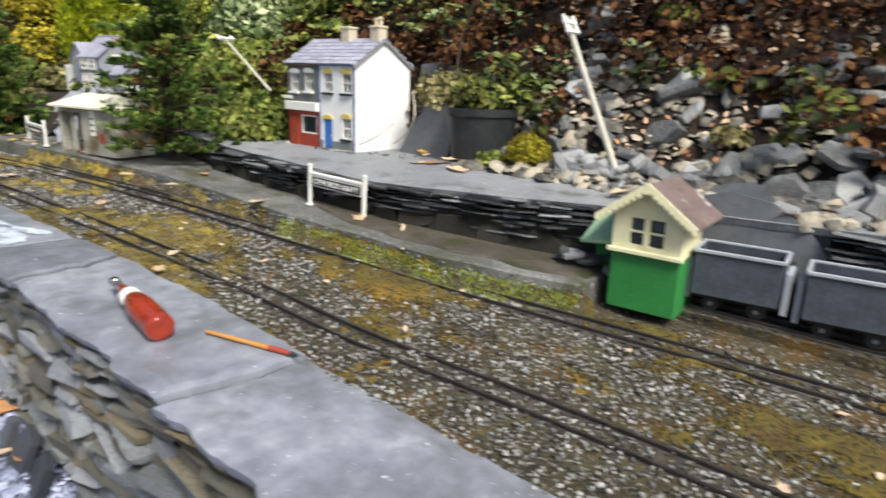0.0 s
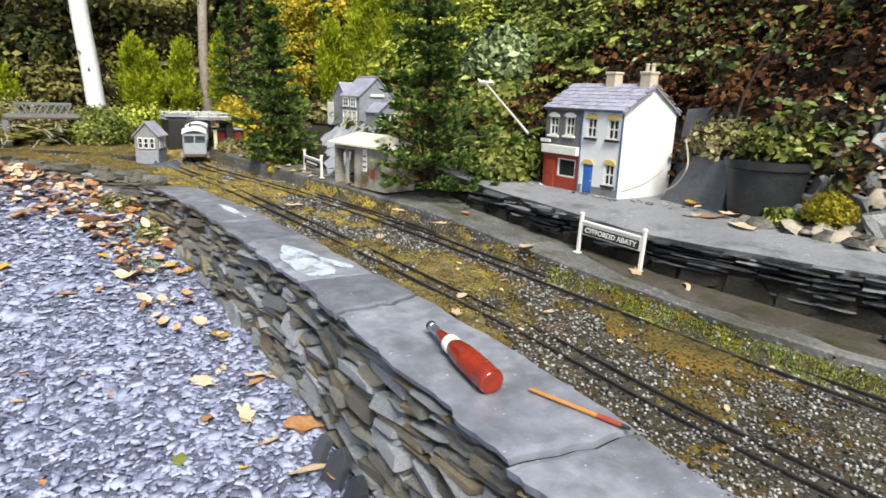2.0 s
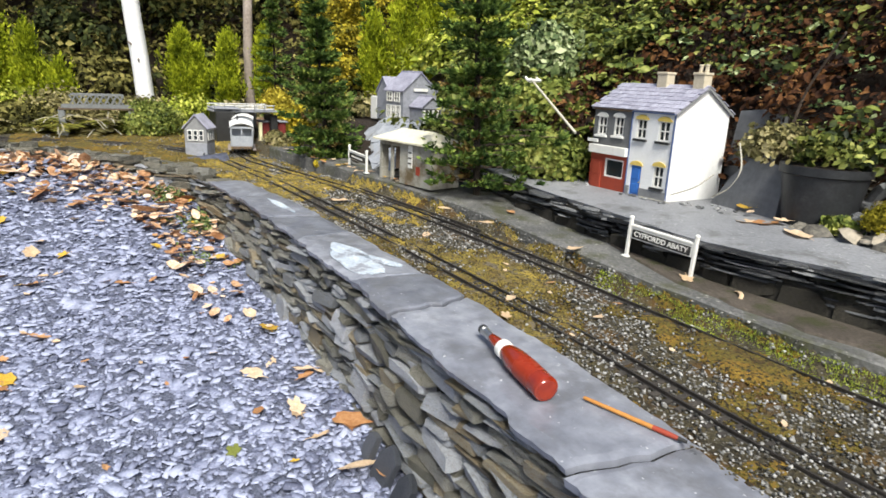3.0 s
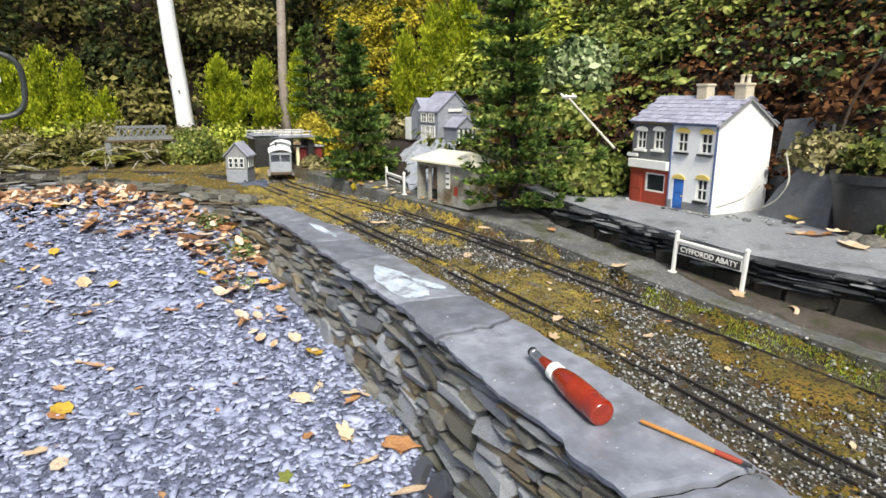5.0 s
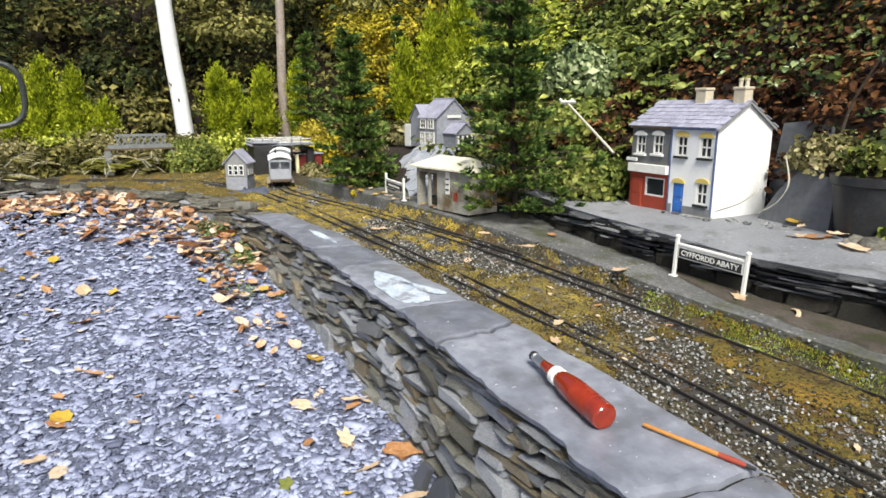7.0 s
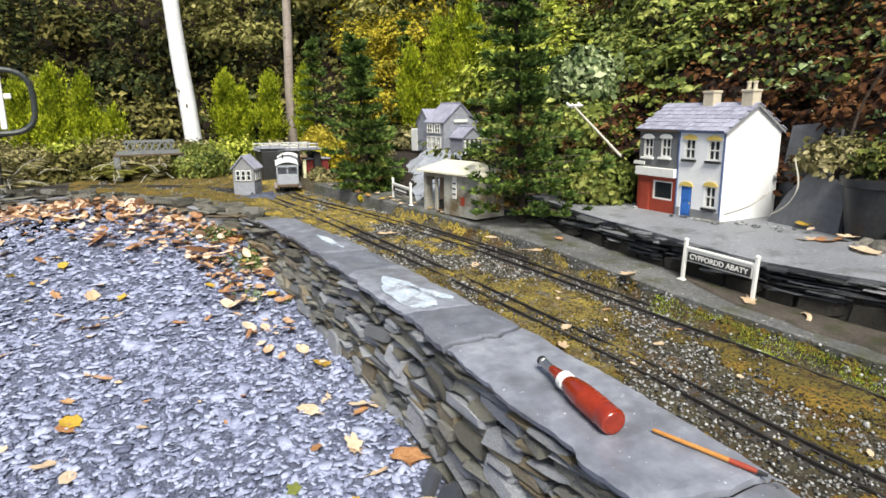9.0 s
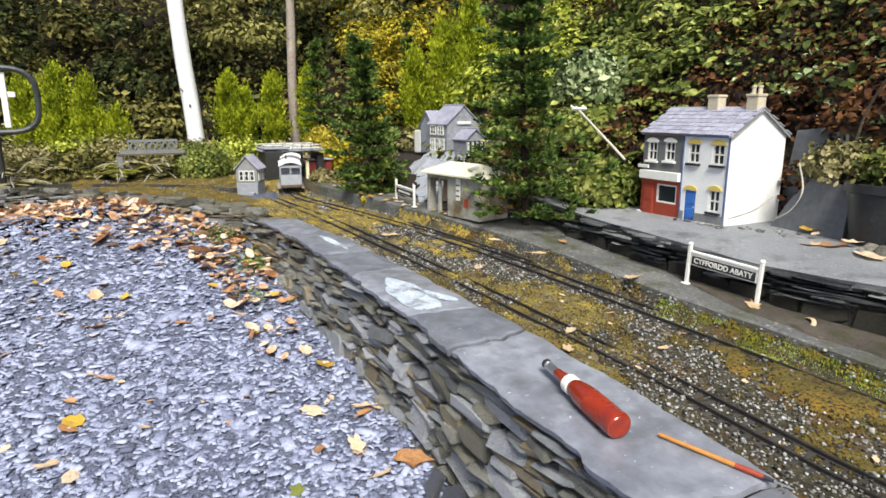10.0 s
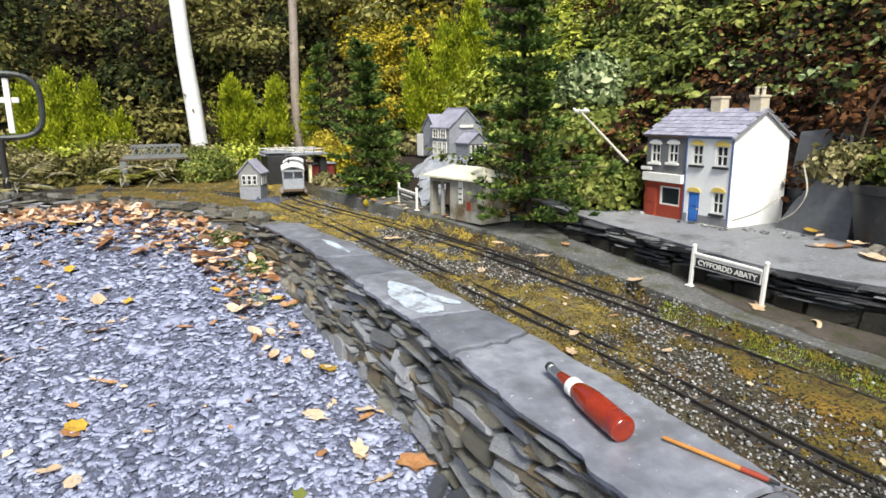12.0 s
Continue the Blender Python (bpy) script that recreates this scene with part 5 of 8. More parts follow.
# ---- train ----
LOCO = surf("loco_green", (0.008, 0.095, 0.03), (0.014, 0.135, 0.045), 20, 0.38, 0.1, 0.0003, spec=0.5)
BUFFER = surf("buffer_red", (0.55, 0.06, 0.02), (0.68, 0.09, 0.03), 30, 0.5, 0.1, 0.0003)
BRASS = surf("brass", (0.55, 0.4, 0.14), (0.75, 0.58, 0.25), 40, 0.35, 0.1, 0.0003, metal=0.9)
STEEL = surf("bare_steel", (0.3, 0.3, 0.3), (0.5, 0.5, 0.5), 60, 0.4, 0.2, 0.0003, metal=0.8)
WAGON = surf("wagon_grey", (0.24, 0.235, 0.24), (0.36, 0.355, 0.36), 30, 0.75, 0.35, 0.0005, spot=(0.26, 0.22, 0.2), spots=(0.6, 0.75), spot_scale=16)
VAN = surf("van_grey", (0.27, 0.29, 0.32), (0.38, 0.4, 0.44), 30, 0.7, 0.3, 0.0005, spot=(0.22, 0.2, 0.19), spots=(0.62, 0.78), spot_scale=16)
DECK = surf("wagon_planks", (0.2, 0.165, 0.15), (0.36, 0.31, 0.29), 30, 0.85, 0.4, 0.0005)
LOAD = surf("brown_load", (0.1, 0.06, 0.035), [(0.2, 0.13, 0.08), (0.36, 0.27, 0.19)], 60, 0.9, 0.6, 0.001)
MAROON = surf("dull_rust", (0.16, 0.075, 0.05), (0.26, 0.14, 0.1), 40, 0.85, 0.4, 0.0005)


def wheels(parent, xs, r, y=0.0165, rods=False):
    for x in xs:
        for sg in (-1, 1):
            w = part("wheel", Shape().lathe((x, sg * (y - 0.004), r), (x, sg * (y + 0.001), r), [(0, r * 1.12), (0.35, r * 1.12), (0.4, r), (1, r * 0.97)], 18), BLACK, parent, smooth=True)
            part("hub", Shape().tube((x, sg * (y + 0.001), r), (x, sg * (y + 0.004), r), r * 0.28, n=10), STEEL, w)
        part("axle", Shape().tube((x, -y, r), (x, y, r), 0.0018, n=8), BLACK, parent)


def wagon_frame(t, L, w=0.03):
    part("solebar", Shape().box((0, -w, 0.024), (L, 0.005, 0.008), 0.0006), BROWN, t)
    part("solebar", Shape().box((0, w, 0.024), (L, 0.005, 0.008), 0.0006), BROWN, t)
    for sg in (-1, 1):
        hs = part("headstock", Shape().box((sg * (L / 2 + 0.0026), 0, 0.024), (0.005, 2 * w + 0.01, 0.009), 0.0006), BROWN, t)
        part("coupling", Shape().box((sg * (L / 2 + 0.009), 0, 0.021), (0.009, 0.011, 0.004), 0.0008), BLACK, hs)
    wheels(t, (-L * 0.27, L * 0.27), 0.011)
    for x in (-L * 0.27, L * 0.27):
        for sg in (-1, 1):
            part("axlebox", Shape().box((x, sg * 0.0265, 0.013), (0.009, 0.007, 0.013), 0.0008), BLACK, t)


def planked(t, name, x0, x1, y, z0, z1, mat, n=3, th=0.003, end=False):
    """A side of planks with iron straps."""
    h = (z1 - z0) / n
    for k in range(n):
        c = ((x0 + x1) / 2, y, z0 + h * (k + 0.5)) if not end else (y, (x0 + x1) / 2, z0 + h * (k + 0.5))
        size = (x1 - x0, th, h - 0.0007) if not end else (th, x1 - x0, h - 0.0007)
        part(name, Shape().box(c, size, 0.0004), mat, t)


def open_wagon(m, L, h, mat, label, load=None, top=None):
    t = thing("open_wagon", label, "model wagon", m, "wagons of the train")
    wagon_frame(t, L)
    w = 0.036
    part("floor", Shape().box((0, 0, 0.0295), (L, 2 * w, 0.003)), DECK, t)
    n = max(1, round(h / 0.013))
    for sg in (-1, 1):
        planked(t, "side_plank", -L / 2, L / 2, sg * w, 0.029, 0.029 + h, mat, n)
        planked(t, "end_plank", -w + 0.0016, w - 0.0016, sg * (L / 2 - 0.0016), 0.029, 0.029 + h, mat, n, end=True)
        for x in (-L * 0.22, L * 0.22):
            part("strap", Shape().box((x, sg * (w + 0.002), 0.029 + h / 2), (0.0045, 0.0014, h), 0.0003), mat, t)
    if load == "flat":
        part("sheet", Shape().box((0, 0, 0.031 + h), (L * 1.0, 2 * w + 0.004, 0.0035), 0.0008), top, t, "flat pale board laid on top")
    elif load:
        for k in range(20):
            a, r = U(-L / 2 + 0.018, L / 2 - 0.018), U(0.006, 0.013)
            part("offcut", Shape().ball((a, U(-0.024, 0.024), 0.031 + U(0.2, 1.0) * h * 0.6), (r * 1.5, r, r * 0.7), 7, 5, 0.6), load, t)
    return t


def roof_arc(x0, x1, w, z, rise, over=0.004, th=0.0022):
    s, n, up, lo = Shape(), 10, [], []
    for i in range(n + 1):
        k = -1 + 2 * i / n
        y, zz = k * (w + over), z + rise * (1 - k * k)
        up.append((x0 - over, y, zz + th))
        lo.append((x0 - over, y, zz))
    return s.prism(lo + up[::-1], (x1 - x0 + 2 * over, 0, 0))


def box_van(m, L, label):
    t = thing("box_van", label, "model wagon", m, "wagons of the train")
    wagon_frame(t, L)
    w, z0, h = 0.038, 0.029, 0.066
    for sg in (-1, 1):
        n = 9
        for k in range(n):
            part("side_board", Shape().box((-L / 2 + L * (k + 0.5) / n, sg * w, z0 + h / 2), (L / n - 0.0005, 0.003, h), 0.0004), VAN, t)
        door = part("door", Shape().box((0, sg * (w + 0.0024), z0 + h / 2), (L * 0.3, 0.0018, h - 0.006), 0.0006), VAN, t)
        for x in (-L * 0.12, L * 0.12):
            part("strap", Shape().box((x, sg * (w + 0.0038), z0 + h / 2), (0.003, 0.001, h - 0.004)), VAN, door)
        end = part("end_wall", Shape().prism([(sg * (L / 2 - 0.003), y * (w - 0.002), z) for y, z in ((-1, z0), (1, z0), (1, z0 + h), (0.5, z0 + h + 0.01), (-0.5, z0 + h + 0.01), (-1, z0 + h))], (sg * 0.003, 0, 0)), VAN, t)
        for y in (-0.018, 0.018):
            part("strap", Shape().box((sg * (L / 2 + 0.001), y, z0 + h / 2), (0.002, 0.003, h)), VAN, end)
    part("roof", roof_arc(-L / 2, L / 2, w, z0 + h, 0.014), VANROOF, t, "white curved roof")


def brake_van(m, L):
    t = thing("brake_van", "grey guard's brake van with a white roof and open veranda", "model wagon", m, "wagons of the train")
    wagon_frame(t, L)
    w, z0, h, v = 0.038, 0.029, 0.07, L * 0.24
    for sg in (-1, 1):
        n = 8
        for k in range(n):
            part("side_board", Shape().box((-L / 2 + v + (L - v) * (k + 0.5) / n, sg * w, z0 + h / 2), ((L - v) / n - 0.0005, 0.003, h), 0.0004), VAN, t)
        part("veranda_side", Shape().box((-L / 2 + v / 2, sg * w, z0 + 0.019), (v, 0.003, 0.038), 0.0004), VAN, t)
        part("corner_post", Shape().box((-L / 2 + 0.002, sg * (w - 0.001), z0 + h / 2), (0.004, 0.004, h)), VAN, t)
        part("footboard", Shape().box((0, sg * (w + 0.006), 0.016), (L * 0.96, 0.011, 0.003), 0.0006), DECK, t, "pale wooden footboard")
    part("end_wall", Shape().box((L / 2 - 0.0015, 0, z0 + h / 2 + 0.003), (0.003, 2 * w - 0.004, h + 0.006)), VAN, t)
    part("inner_wall", Shape().box((-L / 2 + v, 0, z0 + h / 2 + 0.003), (0.003, 2 * w - 0.004, h + 0.006)), VAN, t)
    part("veranda_end", Shape().box((-L / 2 + 0.0015, 0, z0 + 0.019), (0.003, 2 * w - 0.004, 0.038), 0.0004), VAN, t)
    part("top_rail", Shape().box((-L / 2 + 0.0015, 0, z0 + h - 0.002), (0.003, 2 * w - 0.006, 0.007)), VAN, t)
    part("mullion", Shape().box((-L / 2 + 0.0015, 0, z0 + 0.052), (0.003, 0.004, 0.028)), VAN, t)
    part("floor", Shape().box((0, 0, z0), (L, 2 * w - 0.004, 0.003)), DECK, t)
    part("side_window", Shape().box((L * 0.02, -w - 0.002, z0 + 0.045), (0.016, 0.0012, 0.02)), GLASS, t)
    part("roof", roof_arc(-L / 2, L / 2, w, z0 + h, 0.013), VANROOF, t, "white curved roof")
    part("stove_pipe", Shape().tube((L * 0.25, 0.012, z0 + h + 0.01), (L * 0.25, 0.012, z0 + h + 0.03), 0.003, n=8), BLACK, t)


def locomotive(m):
    """A green saddle-tank locomotive; its front towards -x of the track's way, +x here."""
    t = thing("steam_locomotive", "green saddle-tank model steam locomotive with red buffer beams", "model locomotive", m)
    part("frame", Shape().box((0.0, 0, 0.03), (0.215, 0.046, 0.014), 0.001), BLACK, t)
    part("running_plate", Shape().box((0, 0, 0.0385), (0.222, 0.084, 0.003), 0.0006), BLACK, t)
    for sg in (-1, 1):
        b = part("buffer_beam", Shape().box((sg * 0.113, 0, 0.03), (0.006, 0.088, 0.024), 0.0008), BUFFER, t, "bright red buffer beam")
        part("coupling", Shape().lathe((sg * 0.116, 0, 0.03), (sg * 0.128, 0, 0.03), [(0, 0.005), (0.6, 0.004), (0.7, 0.009), (1, 0.009)], 12), STEEL, b)
    part("boiler", Shape().lathe((-0.03, 0, 0.07), (0.095, 0, 0.07), [(0, 0.024), (1, 0.024)], 24), BLACK, t, smooth=True)
    tank = Shape()
    prof = [(0.0385 * math.cos(a), 0.058 + 0.04 * math.sin(a)) for a in [math.pi * k / 16 for k in range(17)]]
    prof = [(0.0385, 0.045)] + prof + [(-0.0385, 0.045)]
    tank.prism([(-0.018, y, z) for y, z in prof], (0.096, 0, 0))
    tk = part("saddle_tank", tank, LOCO, t, "glossy green saddle tank", smooth=True)
    part("filler", Shape().lathe((0.03, 0, 0.097), (0.03, 0, 0.107), [(0, 0.009), (0.7, 0.009), (1, 0.005)], 14), BRASS, tk)
    part("nameplate", Shape().box((0.03, -0.0388, 0.068), (0.026, 0.0014, 0.009), 0.0004), BUFFER, tk, "red nameplate with a blank face")
    part("nameplate", Shape().box((0.03, 0.0388, 0.068), (0.026, 0.0014, 0.009), 0.0004), BUFFER, tk)
    part("smokebox", Shape().lathe((0.078, 0, 0.068), (0.102, 0, 0.068), [(0, 0.03), (0.85, 0.03), (0.95, 0.027), (1, 0.02)], 24), BLACK, t, smooth=True)
    part("chimney", Shape().lathe((0.09, 0, 0.094), (0.09, 0, 0.148), [(0, 0.012), (0.12, 0.0085), (0.8, 0.009), (0.85, 0.0115), (0.95, 0.0115), (1, 0.0075)], 18), BLACK, t, smooth=True)
    part("safety_valve", Shape().lathe((-0.008, 0, 0.095), (-0.008, 0, 0.118), [(0, 0.009), (0.4, 0.006), (0.8, 0.006), (1, 0.004)], 14), BRASS, t, "brass safety valve", smooth=True)
    cab = part("cab", Shape().box((-0.022, 0, 0.088), (0.003, 0.082, 0.098)), LOCO, t, "green cab with open doorways")
    part("cab_back", Shape().box((-0.104, 0.0315, 0.088), (0.003, 0.019, 0.098)).box((-0.104, -0.0315, 0.088), (0.003, 0.019, 0.098)).box((-0.104, 0, 0.058), (0.003, 0.044, 0.038)).box((-0.104, 0, 0.132), (0.003, 0.044, 0.012)), LOCO, cab)
    for sg in (-1, 1):
        part("cab_side", Shape().prism([(-0.0205, sg * 0.041, 0.04), (-0.048, sg * 0.041, 0.04), (-0.052, sg * 0.041, 0.075), (-0.047, sg * 0.041, 0.12), (-0.05, sg * 0.041, 0.128), (-0.085, sg * 0.041, 0.128), (-0.086, sg * 0.041, 0.075), (-0.084, sg * 0.041, 0.04), (-0.1025, sg * 0.041, 0.04), (-0.1025, sg * 0.041, 0.138), (-0.0205, sg * 0.041, 0.138)], (0, -sg * 0.002, 0)), LOCO, cab)
        part("works_plate", Shape().lathe((-0.034, sg * 0.041, 0.062), (-0.034, sg * 0.0425, 0.062), [(0, 0.008), (1, 0.0075)], 14), BUFFER, cab, "round red works plate")
        part("handrail", Shape().tube((-0.05, sg * 0.044, 0.06), (-0.05, sg * 0.044, 0.11), 0.001, n=6), STEEL, cab)
        part("spectacle", Shape().lathe((-0.1055, sg * 0.03, 0.112), (-0.1062, sg * 0.03, 0.112), [(0, 0.008), (1, 0.008)], 14), GLASS, cab)
        part("cylinder", Shape().tube((0.055, sg * 0.036, 0.024), (0.092, sg * 0.036, 0.024), 0.0115, n=16), BLACK, t, smooth=True)
        rod = part("connecting_rod", Shape().box((0.0, sg * 0.038, 0.019), (0.1, 0.002, 0.004), 0.0004), STEEL, t)
        part("crosshead", Shape().box((0.045, sg * 0.039, 0.024), (0.02, 0.004, 0.008), 0.0005), STEEL, rod)
        part("cab_step", Shape().box((-0.066, sg * 0.04, 0.022), (0.02, 0.008, 0.003)).box((-0.066, sg * 0.042, 0.03), (0.004, 0.002, 0.018)), BLACK, t)
    part("roof", roof_arc(-0.108, -0.016, 0.043, 0.137, 0.011), LOCO, t, "dark green curved cab roof")
    part("backhead", Shape().lathe((-0.03, 0, 0.07), (-0.024, 0, 0.07), [(0, 0.024), (1, 0.026)], 20), BLACK, t)
    wheels(t, (-0.045, 0.04), 0.017)


line = [Vector((p.x, p.y, 0)) for p in FAR_TRACK]
dist = [0.0]
for a, b in zip(line, line[1:]):
    dist.append(dist[-1] + (b - a).length)


def on_track(s, flip=False):
    """A pose on the far track at the distance s from its near end; +x points back along it unless flipped."""
    i = min(max(int(np.searchsorted(dist, s)), 1), len(dist) - 1)
    k = (s - dist[i - 1]) / (dist[i] - dist[i - 1])
    p = line[i - 1].lerp(line[i], k)
    d = (line[i] - line[i - 1]).normalized()
    x = Vector((d.x, d.y, -0.045 * d.x)).normalized()
    y = Vector((0, 0, 1)).cross(x).normalized()
    z = x.cross(y)
    return Matrix.Translation(railbed(p, -0.0052)) @ Matrix((x, y, z)).transposed().to_4x4()


s_rear = dist[min(range(len(line)), key=lambda i: abs(line[i].x + 2.53))]
train = [("brake", 0.15), ("open", 0.1), ("box", 0.15), ("box", 0.15), ("rust", 0.112), ("brown", 0.112), ("sheet", 0.112), ("pale", 0.112), ("heap", 0.112), ("high", 0.13), ("loco", 0.235)]
s_at = s_rear
for kind_, long_ in train:
    m_ = on_track(s_at + long_ / 2)
    if kind_ == "brake":
        brake_van(m_, long_)
    elif kind_ == "box":
        box_van(m_, long_, "grey boarded box van with a white curved roof")
    elif kind_ == "open":
        open_wagon(m_, long_, 0.03, WAGON, "low grey open wagon behind the box vans")
    elif kind_ == "high":
        open_wagon(m_, long_, 0.048, WAGON, "grey planked open wagon coupled behind the locomotive")
    elif kind_ == "sheet":
        open_wagon(m_, long_, 0.013, DECK, "flat wagon covered by a pale board", "flat", WOODWHITE)
    elif kind_ == "loco":
        locomotive(m_)
    else:
        open_wagon(m_, long_, 0.016, MAROON if kind_ == "rust" else DECK, "low weathered wagon carrying " + {"rust": "rusty scrap", "brown": "brown timber offcuts", "pale": "pale broken slate", "heap": "mixed rubble"}[kind_], LOAD)
    s_at += long_ + 0.016

# tubs on the siding by the signal box
TUBBLACK = surf("tub_black", (0.03, 0.036, 0.045), (0.085, 0.1, 0.125), 30, 0.5, 0.3, 0.0005, spot=(0.12, 0.125, 0.13), spots=(0.6, 0.75), spot_scale=20)
for k, (x, y) in enumerate(((-0.24, 0.925), (-0.1, 0.945))):
    t = thing("tub_wagon", "black steel tub wagon with a pale grey rim", "model wagon", pose(x, y, bed_top(x) + 0.012, 0, 0, 8), "tubs on the siding")
    wheels(t, (-0.03, 0.03), 0.011)
    part("underframe", Shape().box((0, 0, 0.022), (0.11, 0.04, 0.007), 0.0008), BLACK, t)
    for sg in (-1, 1):
        part("side_plate", Shape().box((0, sg * 0.032, 0.058), (0.112, 0.003, 0.064), 0.0006), TUBBLACK, t)
        part("end_plate", Shape().box((sg * 0.0545, 0, 0.058), (0.003, 0.061, 0.064), 0.0006), TUBBLACK, t)
    part("floor", Shape().box((0, 0, 0.03), (0.106, 0.061, 0.003)), TUBBLACK, t)
    part("rim", Shape().box((0, -0.034, 0.09), (0.118, 0.005, 0.005), 0.0008).box((0, 0.034, 0.09), (0.118, 0.005, 0.005), 0.0008).box((-0.057, 0, 0.09), (0.005, 0.063, 0.005), 0.0008).box((0.057, 0, 0.09), (0.005, 0.063, 0.005), 0.0008), VAN, t, "pale blue-grey rim")
    for dx in (-0.063, 0.063):
        part("end_post", Shape().box((dx, 0, 0.045), (0.008, 0.05, 0.06), 0.001), VAN, t)
side_bed = Shape().prism([(0.5, 0.985, bed_top(0.5) - 0.02), (-0.32, 0.885, bed_top(-0.32) - 0.02), (-0.32, 0.95, bed_top(-0.32) - 0.02), (0.5, 1.06, bed_top(0.5) - 0.02)], (0, 0, 0.0245))
tagged(part("siding_bed", side_bed, BED), "low gravel bank under the siding track", "track bed", kind="structure")
track("track_3", smooth_path([(0.5, 1.025), (0.2, 0.985), (-0.1, 0.945), (-0.24, 0.925), (-0.31, 0.915)]), "short siding track holding the tub wagons", 0.018)

# ---- plants ----
# Coarse colour noise paints lit and shaded clumps into both conifer crowns.
DARKCON = surf("dark_needles", (0.0069, 0.01495, 0.0046), [(0.0253, 0.05175, 0.0138), (0.08625, 0.1437, 0.0322), (0.23, 0.3105, 0.06325), (0.437, 0.483, 0.115)], 22, 0.75, 0, island=0.12, through=0.2, spec=0.15, grain=1.9)
GOLDCON = surf("golden_needles", (0.033, 0.0495, 0.0033), [(0.143, 0.187, 0.0088), (0.418, 0.473, 0.0242), (0.77, 0.77, 0.0605)], 13, 0.75, 0, island=0.22, through=0.3, spec=0.15, grain=1.7)
# IVY's near-black low tones put shade among the leaves into the colour.
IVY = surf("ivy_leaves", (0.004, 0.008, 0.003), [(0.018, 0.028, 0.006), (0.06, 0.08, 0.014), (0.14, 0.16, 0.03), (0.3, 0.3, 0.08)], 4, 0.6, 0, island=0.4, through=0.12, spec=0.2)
LIGHTLEAF = surf("light_leaves", (0.0375, 0.05, 0.00625), [(0.2, 0.25, 0.025), (0.475, 0.525, 0.075), (0.825, 0.8, 0.175)], 5, 0.65, 0, island=0.45, through=0.35, spec=0.15)
PALELEAF = surf("pale_leaves", (0.011, 0.0198, 0.0066), [(0.077, 0.121, 0.044), (0.22, 0.275, 0.11), (0.495, 0.55, 0.308)], 5, 0.6, 0, island=0.45, through=0.12, spec=0.2)
# BROWNLEAF also has leaf shade worked into its darkest tones.
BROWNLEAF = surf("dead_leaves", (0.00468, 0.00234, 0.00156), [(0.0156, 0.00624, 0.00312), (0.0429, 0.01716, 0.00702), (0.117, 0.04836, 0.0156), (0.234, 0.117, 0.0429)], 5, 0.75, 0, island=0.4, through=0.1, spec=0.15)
AUTUMN = surf("yellow_leaves", (0.1094, 0.1033, 0.01215), [(0.3402, 0.2916, 0.0243), (0.6683, 0.5225, 0.0486)], 6, 0.7, 0, island=0.5, through=0.25, spec=0.15)
BRAMBLE = surf("bramble_leaves", (0.01725, 0.0322, 0.0069), [(0.092, 0.1265, 0.023), (0.2415, 0.276, 0.0575), (0.529, 0.529, 0.1495)], 5, 0.55, 0, island=0.32, through=0.2, spec=0.25)
# WOODLAND and THICKET carry the wood's shade in their dark leaf colours.
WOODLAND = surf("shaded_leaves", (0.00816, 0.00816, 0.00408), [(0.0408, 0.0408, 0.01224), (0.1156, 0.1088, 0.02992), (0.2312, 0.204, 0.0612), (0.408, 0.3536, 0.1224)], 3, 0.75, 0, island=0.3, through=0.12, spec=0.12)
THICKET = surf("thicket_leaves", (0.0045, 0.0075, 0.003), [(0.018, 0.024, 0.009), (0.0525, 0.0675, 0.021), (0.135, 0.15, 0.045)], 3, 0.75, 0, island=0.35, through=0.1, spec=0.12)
MIDWOOD = surf("bough_leaves", (0.032, 0.0352, 0.0096), [(0.12, 0.12, 0.032), (0.256, 0.24, 0.072), (0.48, 0.432, 0.16)], 4, 0.75, 0, island=0.35, through=0.2, spec=0.12)
RUSTY = surf("bronze_sprays", (0.05, 0.03, 0.01), [(0.16, 0.1, 0.03), (0.32, 0.24, 0.08)], 9, 0.8, 0, island=0.45, spec=0.1)
HEATHER = surf("heather", (0.1, 0.09, 0.01), [(0.24, 0.21, 0.02), (0.46, 0.38, 0.04)], 20, 0.8, 0, island=0.35, through=0.2, spec=0.1)
FEATHER = surf("feathery_yellow", (0.14, 0.11, 0.012), [(0.4, 0.33, 0.035), (0.7, 0.58, 0.09)], 9, 0.75, 0, island=0.35, through=0.3, spec=0.1)
STRAW = surf("straw_leaves", (0.04095, 0.04095, 0.01638), [(0.1404, 0.1287, 0.0468), (0.2808, 0.2457, 0.1053), (0.468, 0.4095, 0.2106)], 6, 0.75, 0, island=0.45, through=0.15, spec=0.15)
FALLEN = surf("fallen_leaves", (0.24, 0.11, 0.05), [(0.48, 0.27, 0.14), (0.66, 0.46, 0.3), (0.8, 0.66, 0.52)], 30, 0.7, 0.3, 0.0006, island=0.5, through=0.1, spec=0.2)
DARKBARK = surf("dark_bark", (0.012, 0.009, 0.007), (0.04, 0.03, 0.022), 40, 0.95, 0.6, 0.003)
STEM = surf("pale_stem", (0.3, 0.28, 0.22), (0.5, 0.47, 0.4), 40, 0.8, 0.2, 0.0005)
FERN = surf("fern_fronds", (0.05, 0.055, 0.012), [(0.13, 0.14, 0.025), (0.26, 0.25, 0.05), (0.42, 0.36, 0.09)], 8, 0.75, 0, island=0.35, through=0.25, spec=0.15)
BARK = surf("bark", (0.05, 0.035, 0.025), (0.16, 0.12, 0.09), 30, 0.9, 0.8, 0.004)
